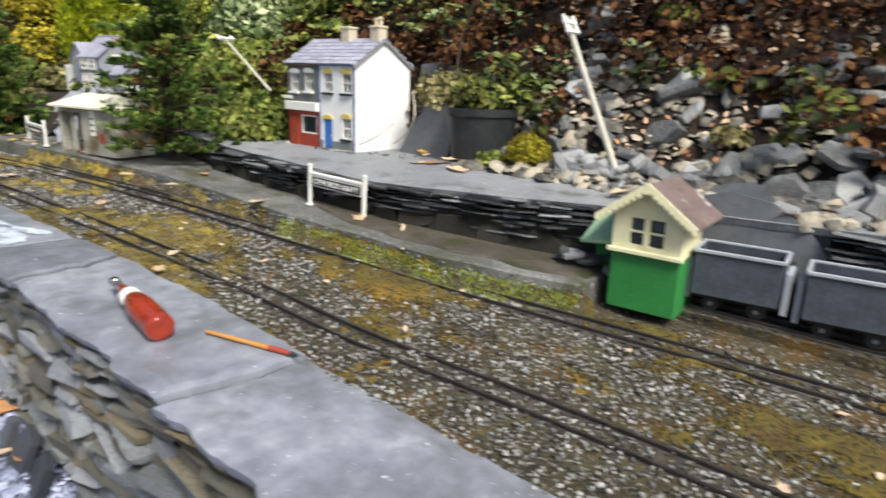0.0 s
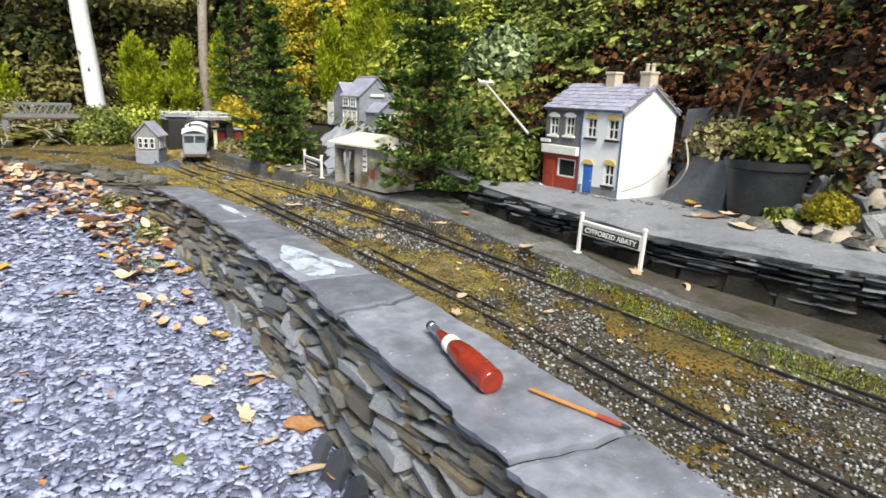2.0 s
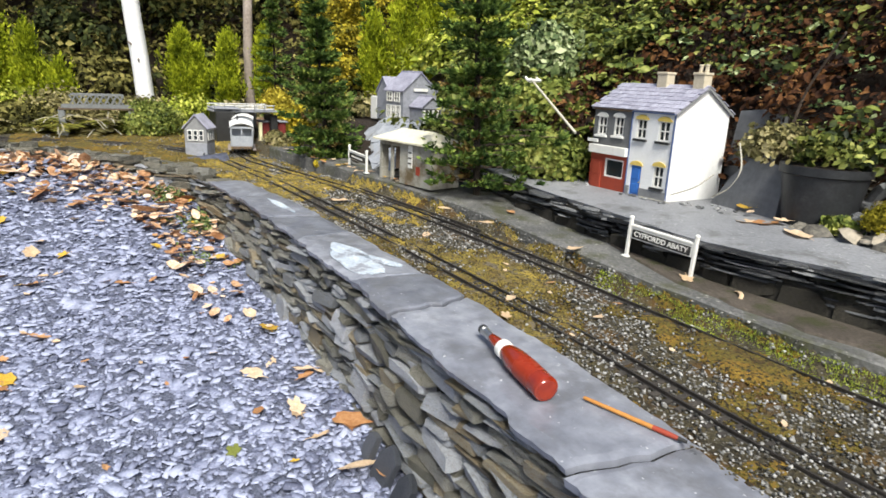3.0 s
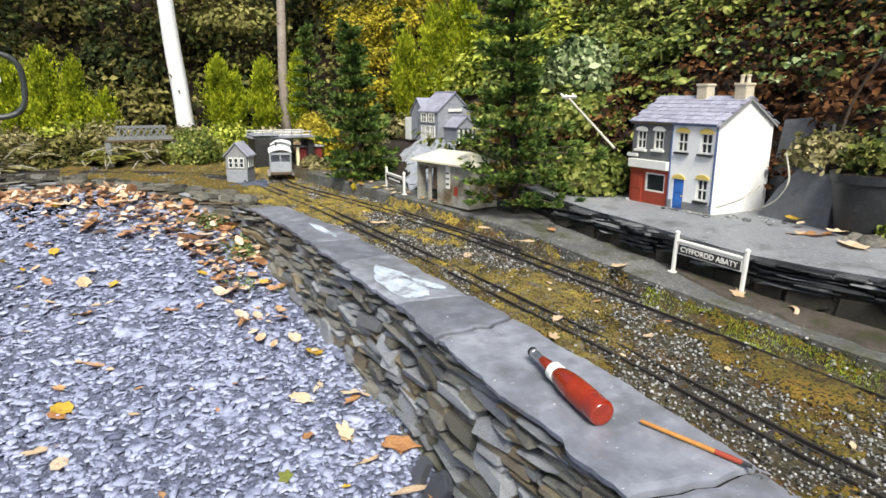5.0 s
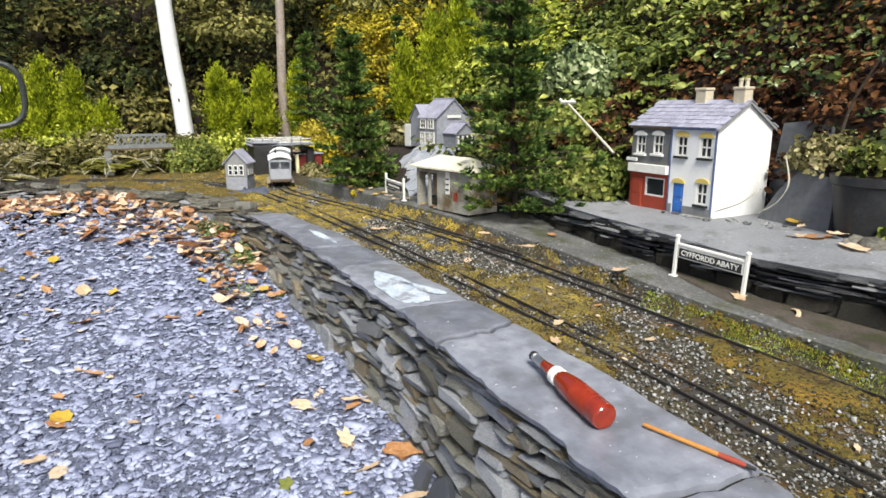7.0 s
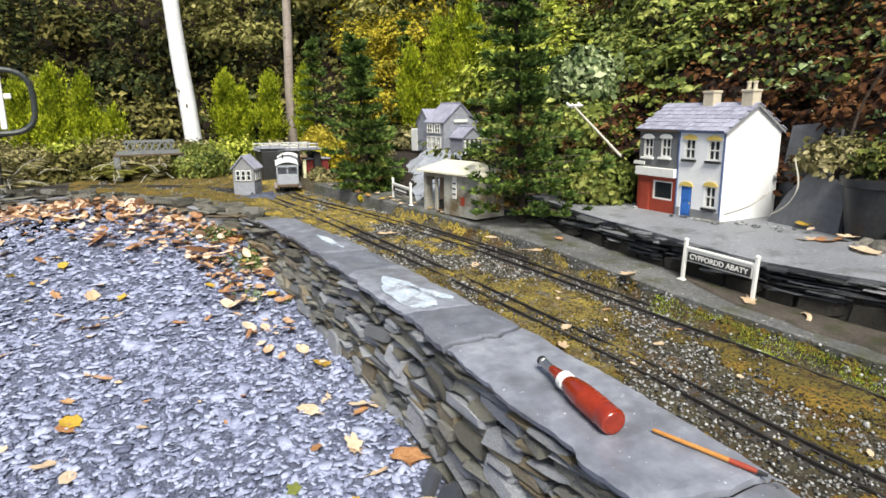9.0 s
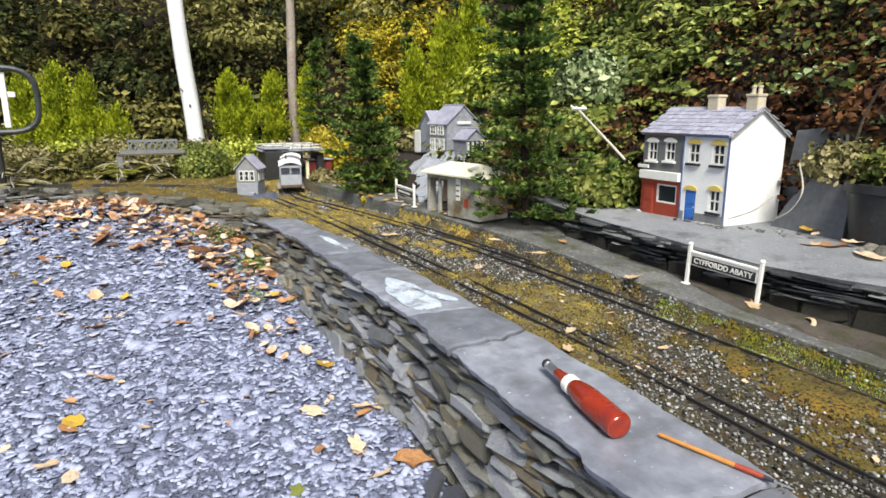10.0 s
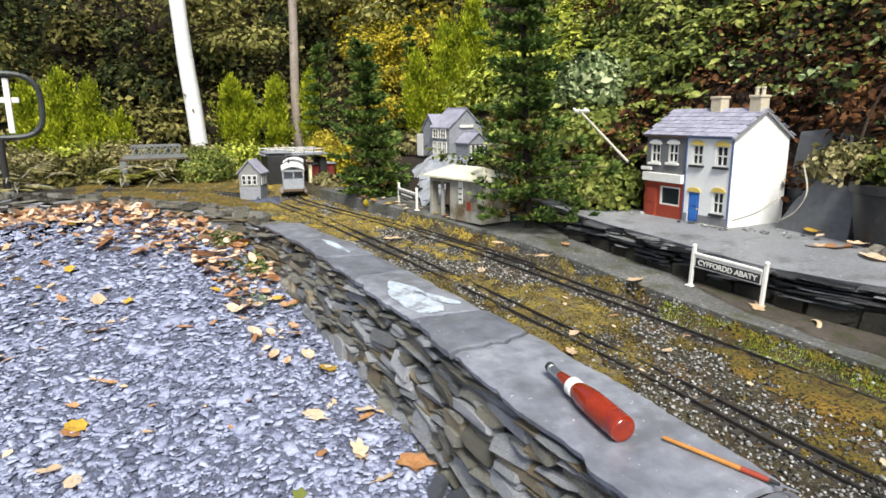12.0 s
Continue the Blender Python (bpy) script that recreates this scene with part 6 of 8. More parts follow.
BIRCH = surf("white_bark", (0.66, 0.66, 0.66), (0.86, 0.86, 0.86), 10, 0.75, 0.4, 0.003, spot=(0.2, 0.19, 0.18), spots=(0.66, 0.72), spot_scale=14)
GREYBARK = surf("grey_bark", (0.2, 0.16, 0.13), (0.42, 0.36, 0.31), 14, 0.9, 0.8, 0.004)


def leaf_cloud(name, places, normals, sizes, material, parent=None, shape=LEAF, faces=LEAF_F):
    me = cloud(name, *scatter(shape, faces, places, turns_from(normals, rng.uniform(0, 6.28, len(places))), sizes), material)
    ob = new(name, me)
    ob.parent = parent
    return ob


NEEDLE = [(-0.5, 0, 0), (0.0, 0.22, 0.06), (0.5, 0, 0), (0.0, -0.22, 0.06)]


def conifer(x, y, z, height, radius, count, material, label, size=0.03, power=0.9, name="conifer", lean=(0, 0), upright=0.5, lumps=0.35, gap=0.0115):
    """A tapered trunk, limbs and a ragged crown of small sprays bunched along them; upright: how steeply the limbs rise."""
    t = thing(name, label, "tree", pose(x, y, z))
    part("trunk", Shape().tube((0, 0, -0.03), (lean[0] * height * 0.9, lean[1] * height * 0.9, height * 0.93), radius * 0.09 + 0.004, 0.002, 8), BARK, t)
    plume = upright > 1
    limbs = max(40, int(height / gap))
    bunches = 5 if plume else 9
    per = max(4, count // (limbs * bunches))
    P, D = [], []
    wood = Shape()
    for k in range(limbs):
        f = ((k + U(0, 1)) / limbs) ** 1.15
        a = k * 2.4 + U(-0.6, 0.6)
        lump = 1 + lumps * noise.noise((2.2 * math.cos(a) + x * 3, 2.2 * math.sin(a) + y * 3, f * 8))
        reach = radius * max(0.03, 1 - f) ** power * lump * (U(0.6, 1.15) if plume else U(0.5, 1.2)) * min(1.0, 0.6 + 4 * f)
        zz = height * (0.02 + 0.93 * f)
        c = np.array([lean[0] * zz, lean[1] * zz, zz])
        out = np.array([math.cos(a), math.sin(a), 0.0])
        side = np.array([-math.sin(a), math.cos(a), 0.0])
        rise = upright * U(0.7, 1.3)
        tip = out * reach + [0, 0, rise * reach]
        if k % 3 == 0:
            wood.tube(tuple(c), tuple(c + tip * 0.8), 0.0018, 0.0006, 5)
        for g in range(bunches):
            q = (g + U(0.3, 1.0)) / bunches
            mid = c + tip * q + side * reach * U(-0.42, 0.42) * q + np.array([0, 0, (U(-0.12, 0.1) if plume else U(-0.08, 0.03) - 0.25 * q * q) * reach])
            wide = (0.1 if plume else 0.06) * radius * U(0.8, 1.5) + 0.002
            off = rng.normal(0, 1, (per, 3)) * wide * ([0.8, 0.8, 1.9] if plume else [1.2, 1.2, 0.5])
            P.append(mid + off)
            D.append(out * (0.35 if plume else 0.8) + [0, 0, 1.3 if plume else rise * 1.1 + 0.15] + off / wide * 0.4)
    P, D = np.concatenate(P), np.concatenate(D) + rng.normal(0, 0.22, (sum(map(len, D)), 3))
    tagged(part("limb_wood", wood, BARK, t), kind="stuff")
    crown = cloud("crown", *scatter(NEEDLE, SPRIG_F, P, turns_along(D, rng.uniform(0, 6.28, len(P))), rng.lognormal(0, 0.3, len(P)) * size), material)
    part("crown", crown, None, t)
    return t


def fir(x, y, z, height, profile, boughs, per, label, size, lean=(0, 0), tuft=0.016):
    """A dark fir: a trunk, separate boughs that droop and turn up at their ends, and tufts of short sprays along them; profile: (share of the height, reach)."""
    t = thing("conifer", label, "tree", pose(x, y, z))
    axis = lambda h: np.array([lean[0] * h, lean[1] * h, h])
    part("trunk", Shape().tube((0, 0, -0.03), tuple(axis(height * 0.95)), 0.011, 0.002, 9), DARKBARK, t)
    fs, rs = [p[0] for p in profile], [p[1] for p in profile]
    wood, P, D, Q, E = Shape(), [], [], [], []
    for k in range(boughs):
        f = min(1.0, max(0.0, (k // 9 + 0.5 + U(-0.3, 0.3)) / (boughs / 9))) ** 1.1
        a = k * 2.4 + U(-0.5, 0.5)
        lump = 1 + 0.75 * noise.noise((1.6 * math.cos(a) + x * 3, 1.6 * math.sin(a) + y * 3, f * 9))
        reach = float(np.interp(f, fs, rs)) * lump * U(0.72, 1.12) + 0.006
        c = axis(height * (0.02 + 0.96 * f))
        out, side = np.array([math.cos(a), math.sin(a), 0.0]), np.array([-math.sin(a), math.cos(a), 0.0])
        sag = U(0.1, 0.35) if f < 0.75 else U(-0.8, -0.3)
        bow = lambda q: c + out * reach * q + np.array([0, 0, reach * (0.25 * q - sag * q * q + 0.3 * max(0.0, q - 0.7))])
        wood.tube(tuple(c), tuple(bow(0.55)), 0.0028, 0.0016, 5)
        wood.tube(tuple(bow(0.55)), tuple(bow(0.95)), 0.0016, 0.0007, 5)
        for q, spread in ((0.2, 0.0), (0.45, -0.1), (0.6, 0.24), (0.74, -0.34), (0.88, 0.3), (1.0, -0.04)):
            if U(0, 1) < 0.14:
                continue
            m = bow(q * U(0.94, 1.05)) + side * reach * spread * U(0.7, 1.2) + [0, 0, U(-0.004, 0.005)]
            n = max(5, int(per * U(0.6, 1.4)))
            way = out * 0.6 + side * spread + [0, 0, 0.35]
            d = rng.normal(0, 0.5, (n, 3)) * [1, 1, 0.55] + way
            off = d * (tuft * U(0.8, 1.25) * rng.uniform(0.05, 0.95, (n, 1)))
            brown = q < 0.65 and f < 0.32 and a % 6.28 > 3.6 and U(0, 1) < 0.45
            (Q if brown else P).append(m + off)
            (E if brown else D).append(d)
    tagged(part("limb_wood", wood, BARK, t), kind="stuff")
    for name, pts, ways, material, words in (("crown", P, D, DARKCON, ""), ("dead_sprays", Q, E, RUSTY, "bronze-brown inner sprays")):
        pts, ways = np.concatenate(pts), np.concatenate(ways)
        part(name, cloud(name, *scatter(NEEDLE, SPRIG_F, pts, turns_along(ways, rng.uniform(0, 6.28, len(pts))), rng.lognormal(0, 0.28, len(pts)) * size), material), None, t, words)
    return t


fir(-1.6, 0.775, 0.30, 0.98, ((0, 0.12), (0.05, 0.158), (0.17, 0.142), (0.26, 0.092), (0.36, 0.068), (0.55, 0.06), (0.7, 0.048), (0.85, 0.025), (1, 0.004)), 165, 46, "tall dark green dwarf conifer beside the platform", 0.0145, (-0.02, -0.045), 0.021)
fir(-2.285, 0.588, 0.305, 0.54, ((0, 0.07), (0.08, 0.108), (0.25, 0.105), (0.5, 0.058), (0.75, 0.028), (1, 0.004)), 100, 34, "dark green dwarf conifer by the line", 0.0165, (-0.03, -0.08), 0.022)
fir(-3.66, 0.78, 0.34, 0.66, ((0, 0.06), (0.3, 0.085), (0.6, 0.055), (1, 0.005)), 90, 18, "dark slender conifer behind the line", 0.017, (-0.02, -0.02), 0.018)
fir(-3.47, 1.223, 0.45, 0.62, ((0, 0.06), (0.4, 0.045), (1, 0.005)), 60, 14, "dark blue-green young spruce among the golden conifers", 0.018, (0, 0), 0.018)
for x, y, z, h, r, n in ((-4.13, 0.36, 0.36, 0.44, 0.1, 10000), (-4.1, 0.45, 0.36, 0.36, 0.085, 8000), (-4.05, 0.6, 0.36, 0.44, 0.1, 11000), (-3.97, 0.79, 0.38, 0.48, 0.075, 7000), (-4.02, -0.5, 0.32, 0.49, 0.11, 10000), (-3.98, -0.36, 0.32, 0.45, 0.1, 9000), (-3.95, -0.23, 0.3, 0.3, 0.09, 6000), (-4.15, -0.66, 0.32, 0.42, 0.11, 8000),
                         (-3.27, 1.18, 0.48, 0.42, 0.095, 9000), (-3.2, 1.31, 0.5, 0.54, 0.11, 12000), (-3.14, 1.44, 0.52, 0.65, 0.12, 14000), (-3.08, 1.55, 0.55, 0.44, 0.09, 8000), (-3.3, 1.5, 0.55, 0.5, 0.1, 7000)):
    conifer(x, y, z, h, r, n, GOLDCON, "golden-green upright conifer at the wood's edge", 0.0165, 0.5, upright=1.6, lumps=0.7, gap=0.0085)


def bush(x, y, z, r, count, material, label, size=0.02, name="bush", flat=0.8):
    t = thing(name, label, "shrub", pose(x, y, z))
    d = rng.normal(0, 1, (count, 3))
    d /= np.linalg.norm(d, axis=1, keepdims=True)
    d[:, 2] = np.abs(d[:, 2]) * 1.0 - 0.25
    lump = np.array([1 + 0.3 * noise.noise(Vector(v) * 2.2 + Vector((x * 7, y * 5, 0))) for v in d])
    k = rng.uniform(0.5, 1.0, count) ** 0.5
    P = d * (k * lump * r)[:, None] * [1, 1, flat] + [0, 0, r * 0.25]
    s = Shape()
    for i in range(7):
        e = d[i] * r * 0.7
        s.tube((0, 0, -0.02), (e[0], e[1], max(0.2 * r, e[2])), 0.0022, 0.001, 5)
    tagged(part("stem_wood", s, BARK, t), kind="stuff")
    leaf_cloud("foliage", P + rng.normal(0, 0.12 * r, P.shape), d + rng.normal(0, 0.6, d.shape), rng.lognormal(0, 0.35, count) * size, material, t, *((FARLEAF, FARLEAF_F) if x < -1.4 else (LEAF, LEAF_F)))
    return t


bush(-0.7, 1.06, 0.385, 0.04, 5200, HEATHER, "round yellow-green heather bush among the rocks", 0.0052, flat=1.0)
bush(-3.15, 0.1, 0.34, 0.13, 8000, BRAMBLE, "low leafy green shrub at the foot of the white trunk", 0.0125)
bush(-3.3, -0.4, 0.3, 0.15, 5500, WOODLAND, "low brownish green shrub behind the kerb stones", 0.02)
bush(-3.5, -0.75, 0.3, 0.2, 6000, STRAW, "broad straw-coloured fern clump behind the kerb stones", 0.02)
for k in range(9):
    bush(-3.55 - 0.4 * U(0, 1), -1.0 + 0.19 * k, 0.32, U(0.12, 0.19), 2600, (STRAW, WOODLAND, STRAW, LIGHTLEAF)[k % 4], "straw-green undergrowth clump at the wood's edge", 0.019, flat=0.7)
bush(-3.0, 0.72, 0.36, 0.11, 1500, AUTUMN, "yellow leafed shrub beside the goods shed", 0.026)
bush(-2.6, 0.74, 0.4, 0.055, 1500, STRAW, "straw-green shrub below the terrace", 0.014)
bush(-2.47, 0.66, 0.34, 0.05, 900, STRAW, "small straw-green shrub under the terrace", 0.014)
bush(-2.62, 0.545, 0.32, 0.05, 1300, STRAW, "small straw-coloured shrub beside the line", 0.013)
bush(-2.52, 0.53, 0.31, 0.035, 900, AUTUMN, "low yellow leafed plant beside the line", 0.012, flat=0.6)
bush(-2.4, 0.5, 0.305, 0.03, 700, STRAW, "low straw-coloured plant at the conifer's foot", 0.011, flat=0.6)
bush(-2.2, 0.535, 0.305, 0.028, 600, AUTUMN, "low yellowing plant at the conifer's foot", 0.011, flat=0.6)
bush(-1.53, 0.98, 0.37, 0.105, 3600, BRAMBLE, "green leafy shrub beside the shop", 0.017)
bush(-1.95, 1.27, 0.64, 0.15, 5200, PALELEAF, "grey-green variegated shrub on the bank", 0.02, flat=1.0)
bush(-1.78, 1.13, 0.5, 0.13, 3600, BRAMBLE, "yellow-green bramble mound below the variegated shrub", 0.02)
bush(-3.28, 0.675, 0.43, 0.08, 2600, FEATHER, "feathery yellow shrub beside the overbridge", 0.014, flat=1.2)
bush(-2.83, 0.545, 0.325, 0.045, 1300, STRAW, "straw-coloured plant at the shed corner", 0.012)
bush(-0.98, 1.13, 0.475, 0.075, 1200, STRAW, "straw-green bramble drooping over the slate slabs", 0.012)
bush(-0.88, 1.17, 0.475, 0.085, 1200, IVY, "dark green leafy growth drooping over the pot", 0.0125, flat=0.5)
bush(-0.78, 1.05, 0.36, 0.03, 420, BRAMBLE, "small green ferny plant beside the pot", 0.016)


def fern(x, y, z, reach, fronds, material, label):
    """A fern: arching fronds, each a rib with paired leaflets that shorten towards its tip."""
    t = thing("fern", label, "fern", pose(x, y, z))
    ribs, P, D, S = Shape(), [], [], []
    for k in range(fronds):
        a, L, up = 2.4 * k + U(-0.4, 0.4), reach * U(0.65, 1.15), U(0.5, 1.1)
        out, side = np.array([math.cos(a), math.sin(a), 0.0]), np.array([-math.sin(a), math.cos(a), 0.0])
        arc = lambda q: out * L * q + np.array([0, 0, L * (up * q - 0.75 * q * q)])
        for i in range(5):
            ribs.tube(tuple(arc(i / 5)), tuple(arc((i + 1) / 5)), 0.0022, 0.0016, 5)
        for i in range(16):
            q = 0.14 + 0.86 * i / 16
            n = 0.3 * L * math.sin(math.pi * min(1.0, 0.18 + 0.82 * q)) + 0.006
            for sg in (-1, 1):
                way = side * sg + out * 0.35 + [0, 0, -0.15]
                P.append(arc(q) + way * n * 0.5)
                D.append(way)
                S.append((n, n * 0.5, n * 0.5))
    part("rib", ribs, STEM, t)
    P, D = np.array(P), np.array(D)
    part("foliage", cloud("foliage", *scatter(NEEDLE, SPRIG_F, P, turns_along(D, rng.uniform(-0.4, 0.4, len(P))), np.array(S)), material), None, t)
    return t


for k in range(11):
    fx, fy = -3.12 - 0.35 * U(0, 1), -1.0 + 0.095 * k + U(-0.03, 0.03)
    fern(fx, fy, 0.33, U(0.14, 0.24), 11, (FERN, STRAW, FERN)[k % 3], "olive and straw arching fern beyond the kerb stones")


def trunk(name, a, b, r0, r1, material, label, knots=0):
    a, b = Vector(a), Vector(b)
    t = thing(name, label, "tree trunk", Matrix.Translation(a))
    s, n, rings, d = Shape(), 16, 26, b - a
    vs, fs = [], []
    for j in range(rings + 1):
        k = j / rings
        c = d * k + Vector((0.012 * noise.noise((k * 4, 0, r0 * 90)), 0.012 * noise.noise((0, k * 4, r0 * 70)), 0))
        for i in range(n):
            q = 2 * math.pi * i / n
            r = (r0 + (r1 - r0) * k) * (1 + 0.08 * noise.noise((math.cos(q), math.sin(q), k * 14)) + 0.25 * max(0, 0.06 - k) / 0.06)
            vs.append(c + Vector((r * math.cos(q), r * math.sin(q), 0)))
    for j in range(rings):
        fs += [(j * n + i, j * n + (i + 1) % n, (j + 1) * n + (i + 1) % n, (j + 1) * n + i) for i in range(n)]
    part("bole", s.add(vs, fs), material, t, smooth=True)
    for k in range(knots):
        f, q = U(0.1, 0.8), U(-1.6, 0.4)
        c = d * f
        r = r0 + (r1 - r0) * f
        part("branch_stub", Shape().tube(c + Vector((r * 0.8 * math.cos(q), r * 0.8 * math.sin(q), 0)), c + Vector((r * 1.35 * math.cos(q), r * 1.35 * math.sin(q), 0.015)), 0.006, 0.004, 7), GREYBARK, t)
    return t


trunk("birch_trunk", (-3.9, 0.155, 0.3), (-3.9, 0.001, 2.6), 0.046, 0.028, BIRCH, "leaning white-barked birch trunk", 4)
trunk("tree_trunk", (-4.15, 0.75, 0.36), (-4.15, 0.755, 2.8), 0.028, 0.02, GREYBARK, "slim grey-brown tree trunk", 3)

# leaf cover of the hillside
GX, GY = np.arange(-7.6, 1.7, 0.04), np.arange(-2.6, 3.5, 0.04)
GZ = np.array([[hill_z(x, y) for y in GY] for x in GX])


def overhang_shade(x, z, P):
    """Where leaves thin out to dark soil, standing in for shade under an overhang."""
    return (x > -1.0) & (z > 0.86 - 0.12 * np.clip(x + 0.6, -0.4, 1.0) + 0.12 * vnoise(P, 4, 71))


def hill_cover(name, count, material, label, size, pick, lift, xr, yr):
    """Leaves over the hillside, piled into uneven tussocks; pick tells which places take them."""
    n = count * 5
    x, y = rng.uniform(*xr, n), rng.uniform(*yr, n)
    fi, fj = (x - GX[0]) / 0.04, (y - GY[0]) / 0.04
    i, j = fi.astype(int).clip(0, len(GX) - 2), fj.astype(int).clip(0, len(GY) - 2)
    a, c = fi - i, fj - j
    z = GZ[i, j] * (1 - a) * (1 - c) + GZ[i + 1, j] * a * (1 - c) + GZ[i, j + 1] * (1 - a) * c + GZ[i + 1, j + 1] * a * c
    gx, gy = (GZ[i + 1, j] - GZ[i, j]) / 0.04, (GZ[i, j + 1] - GZ[i, j]) / 0.04
    edge = np.interp(x, np.linspace(-1.75, 1.6, 60), [bank_y(v) + 0.22 for v in np.linspace(-1.75, 1.6, 60)])
    ok = np.where(x > -1.75, y > edge, (y > 0.62) | (x < -4.3)) & (z > 0.38) & ~((x > -1.42) & (x < -0.74) & (y < 1.19))
    ok &= ~((x < -2.05) & (x > -2.75) & (y < 1.12))
    P = np.stack([x, y, z], 1)
    ok &= pick(x, y, z, lambda s, seed: vnoise(P, s, seed))
    ok &= ~(overhang_shade(x, z, P) & (rng.random(n) < 0.8))
    P, gx, gy = P[ok][:count], gx[ok][:count], gy[ok][:count]
    N = np.stack([-gx, -gy, np.ones(len(P))], 1)
    N /= np.linalg.norm(N, axis=1, keepdims=True)
    d = rng.uniform(0, lift, len(P)) + lift * 2.6 * np.maximum(0, vnoise(P, 6.5, 5)) + lift * 1.6 * np.maximum(0, vnoise(P, 15, 9))
    P = P + N * d[:, None]
    N = N + rng.normal(0, 0.5, N.shape) + [0, 0, 0.25]
    far = xr[1] < -3
    ob = leaf_cloud(name, P, N, rng.lognormal(0, 0.3, len(P)) * size, material, None, FARLEAF if far else LEAF, FARLEAF_F if far else LEAF_F)
    return tagged(ob, label, "undergrowth", kind="stuff")


rocky = lambda x, z, v: (x > -0.75) & (z < 0.72) & (v(5, 3) < 0.12)
def hill_sprays(name, count, material, label, size, pick, reach, xr, yr, per=13):
    """Arching sprays that lean out of the hillside with leaves in rows along them."""
    n = count * 6
    P = np.stack([rng.uniform(*xr, n), rng.uniform(*yr, n), np.zeros(n)], 1)
    P[:, 2] = [hill_z(a, b) for a, b, _ in P]
    ok = pick(P[:, 0], P[:, 1], P[:, 2], lambda sc, seed: vnoise(P, sc, seed)) & ~((P[:, 0] > -1.52) & (P[:, 0] < -0.98) & (P[:, 1] < 1.4)) & ~((P[:, 0] >= -0.98) & (P[:, 1] < 1.25))
    ok &= ~(overhang_shade(P[:, 0], P[:, 2], P) & (rng.random(n) < 0.7))
    P = P[ok][:count]
    m = len(P)
    out = np.stack([rng.normal(0.1, 0.75, m), rng.uniform(-1.0, -0.2, m), rng.uniform(0.2, 0.7, m)], 1)
    out /= np.linalg.norm(out, axis=1, keepdims=True)
    L = rng.uniform(0.6, 1.5, m) * reach
    side = np.cross(out, [0, 0, 1.0])
    side /= np.linalg.norm(side, axis=1, keepdims=True)
    A, N = [], []
    for k in range(per):
        q = (k + rng.uniform(0, 0.8, m)) / per
        A.append(P + out * (L * q)[:, None] - np.array([0, 0, 0.45]) * (L * q * q)[:, None] + side * (rng.choice((-1, 1), m) * rng.uniform(0.3, 0.9, m) * size)[:, None] + rng.normal(0, 0.004, (m, 3)))
        N.append(rng.normal(0, 0.38, (m, 3)) + [0.1, -0.35, 1.0])
    A, N = np.concatenate(A), np.concatenate(N)
    ob = leaf_cloud(name, A, N, rng.lognormal(0, 0.28, len(A)) * size, material)
    return tagged(ob, label, "undergrowth", kind="stuff")


def clumps(name, centres, per, material, label, size, flat=0.75):
    """Rounded masses of leaves, dense on top and open beneath, one mesh."""
    A, N = [], []
    for c, r in centres:
        d = rng.normal(0, 1, (per, 3))
        d[:, 2] = np.abs(d[:, 2]) * 1.1 - 0.45
        d /= np.linalg.norm(d, axis=1, keepdims=True)
        lump = 1 + 0.4 * vnoise(d + np.array(c), 2.3, 5) + 0.25 * vnoise(d + np.array(c), 5.5, 8)
        A.append(np.array(c) + d * (lump * r * rng.uniform(0.72, 1.0, per))[:, None] * [1, 1, flat])
        N.append(d + rng.normal(0, 0.45, d.shape) + [0, 0, 0.5])
    A, N = np.concatenate(A), np.concatenate(N)
    ob = leaf_cloud(name, A, N, rng.lognormal(0, 0.32, len(A)) * size, material, None, FARLEAF, FARLEAF_F)
    return tagged(ob, label, "undergrowth", kind="stuff")


def places(n, xr, yr, r, lift, seed):
    g = random.Random(seed)
    out = []
    for _ in range(n):
        x, y = g.uniform(*xr), g.uniform(*yr)
        out.append(((x, y, hill_z(x, y) + g.uniform(*lift)), g.uniform(*r)))
    return out


rocky = lambda x, z, v: (x > -0.75) & (z < 0.72) & (v(5, 3) < 0.12)
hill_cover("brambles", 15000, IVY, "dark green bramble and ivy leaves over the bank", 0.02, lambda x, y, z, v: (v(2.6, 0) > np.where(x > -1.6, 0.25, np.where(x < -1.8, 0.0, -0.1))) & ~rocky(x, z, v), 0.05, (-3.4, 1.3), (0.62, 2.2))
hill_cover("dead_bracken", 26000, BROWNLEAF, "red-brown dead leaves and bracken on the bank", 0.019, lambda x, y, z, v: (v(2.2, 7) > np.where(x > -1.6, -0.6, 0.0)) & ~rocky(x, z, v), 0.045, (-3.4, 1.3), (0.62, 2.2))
hill_sprays("bramble_sprays", 900, BRAMBLE, "yellow-green bramble sprays arching over the dead bracken", 0.0235, lambda x, y, z, v: (v(3.4, 21) + 0.45 * v(9, 77) > np.where(x > -1.55, 0.3, np.where(x > -1.75, 0.12, -0.08))) & ~rocky(x, z, v), 0.13, (-2.3, 0.9), (1.0, 2.2))
hill_sprays("brown_sprays", 230, BROWNLEAF, "curled red-brown bramble sprays on the bank", 0.022, lambda x, y, z, v: (x > -1.7) & (v(3.0, 91) > -0.1) & ~rocky(x, z, v), 0.13, (-1.8, 1.0), (1.0, 2.2))
hill_sprays("ivy_sprays", 260, PALELEAF, "grey-green ivy sprays hanging on the bank", 0.02, lambda x, y, z, v: (v(3.6, 33) > 0.22) & (z < 0.75) & ~rocky(x, z, v), 0.11, (-1.6, 0.9), (1.0, 1.9))
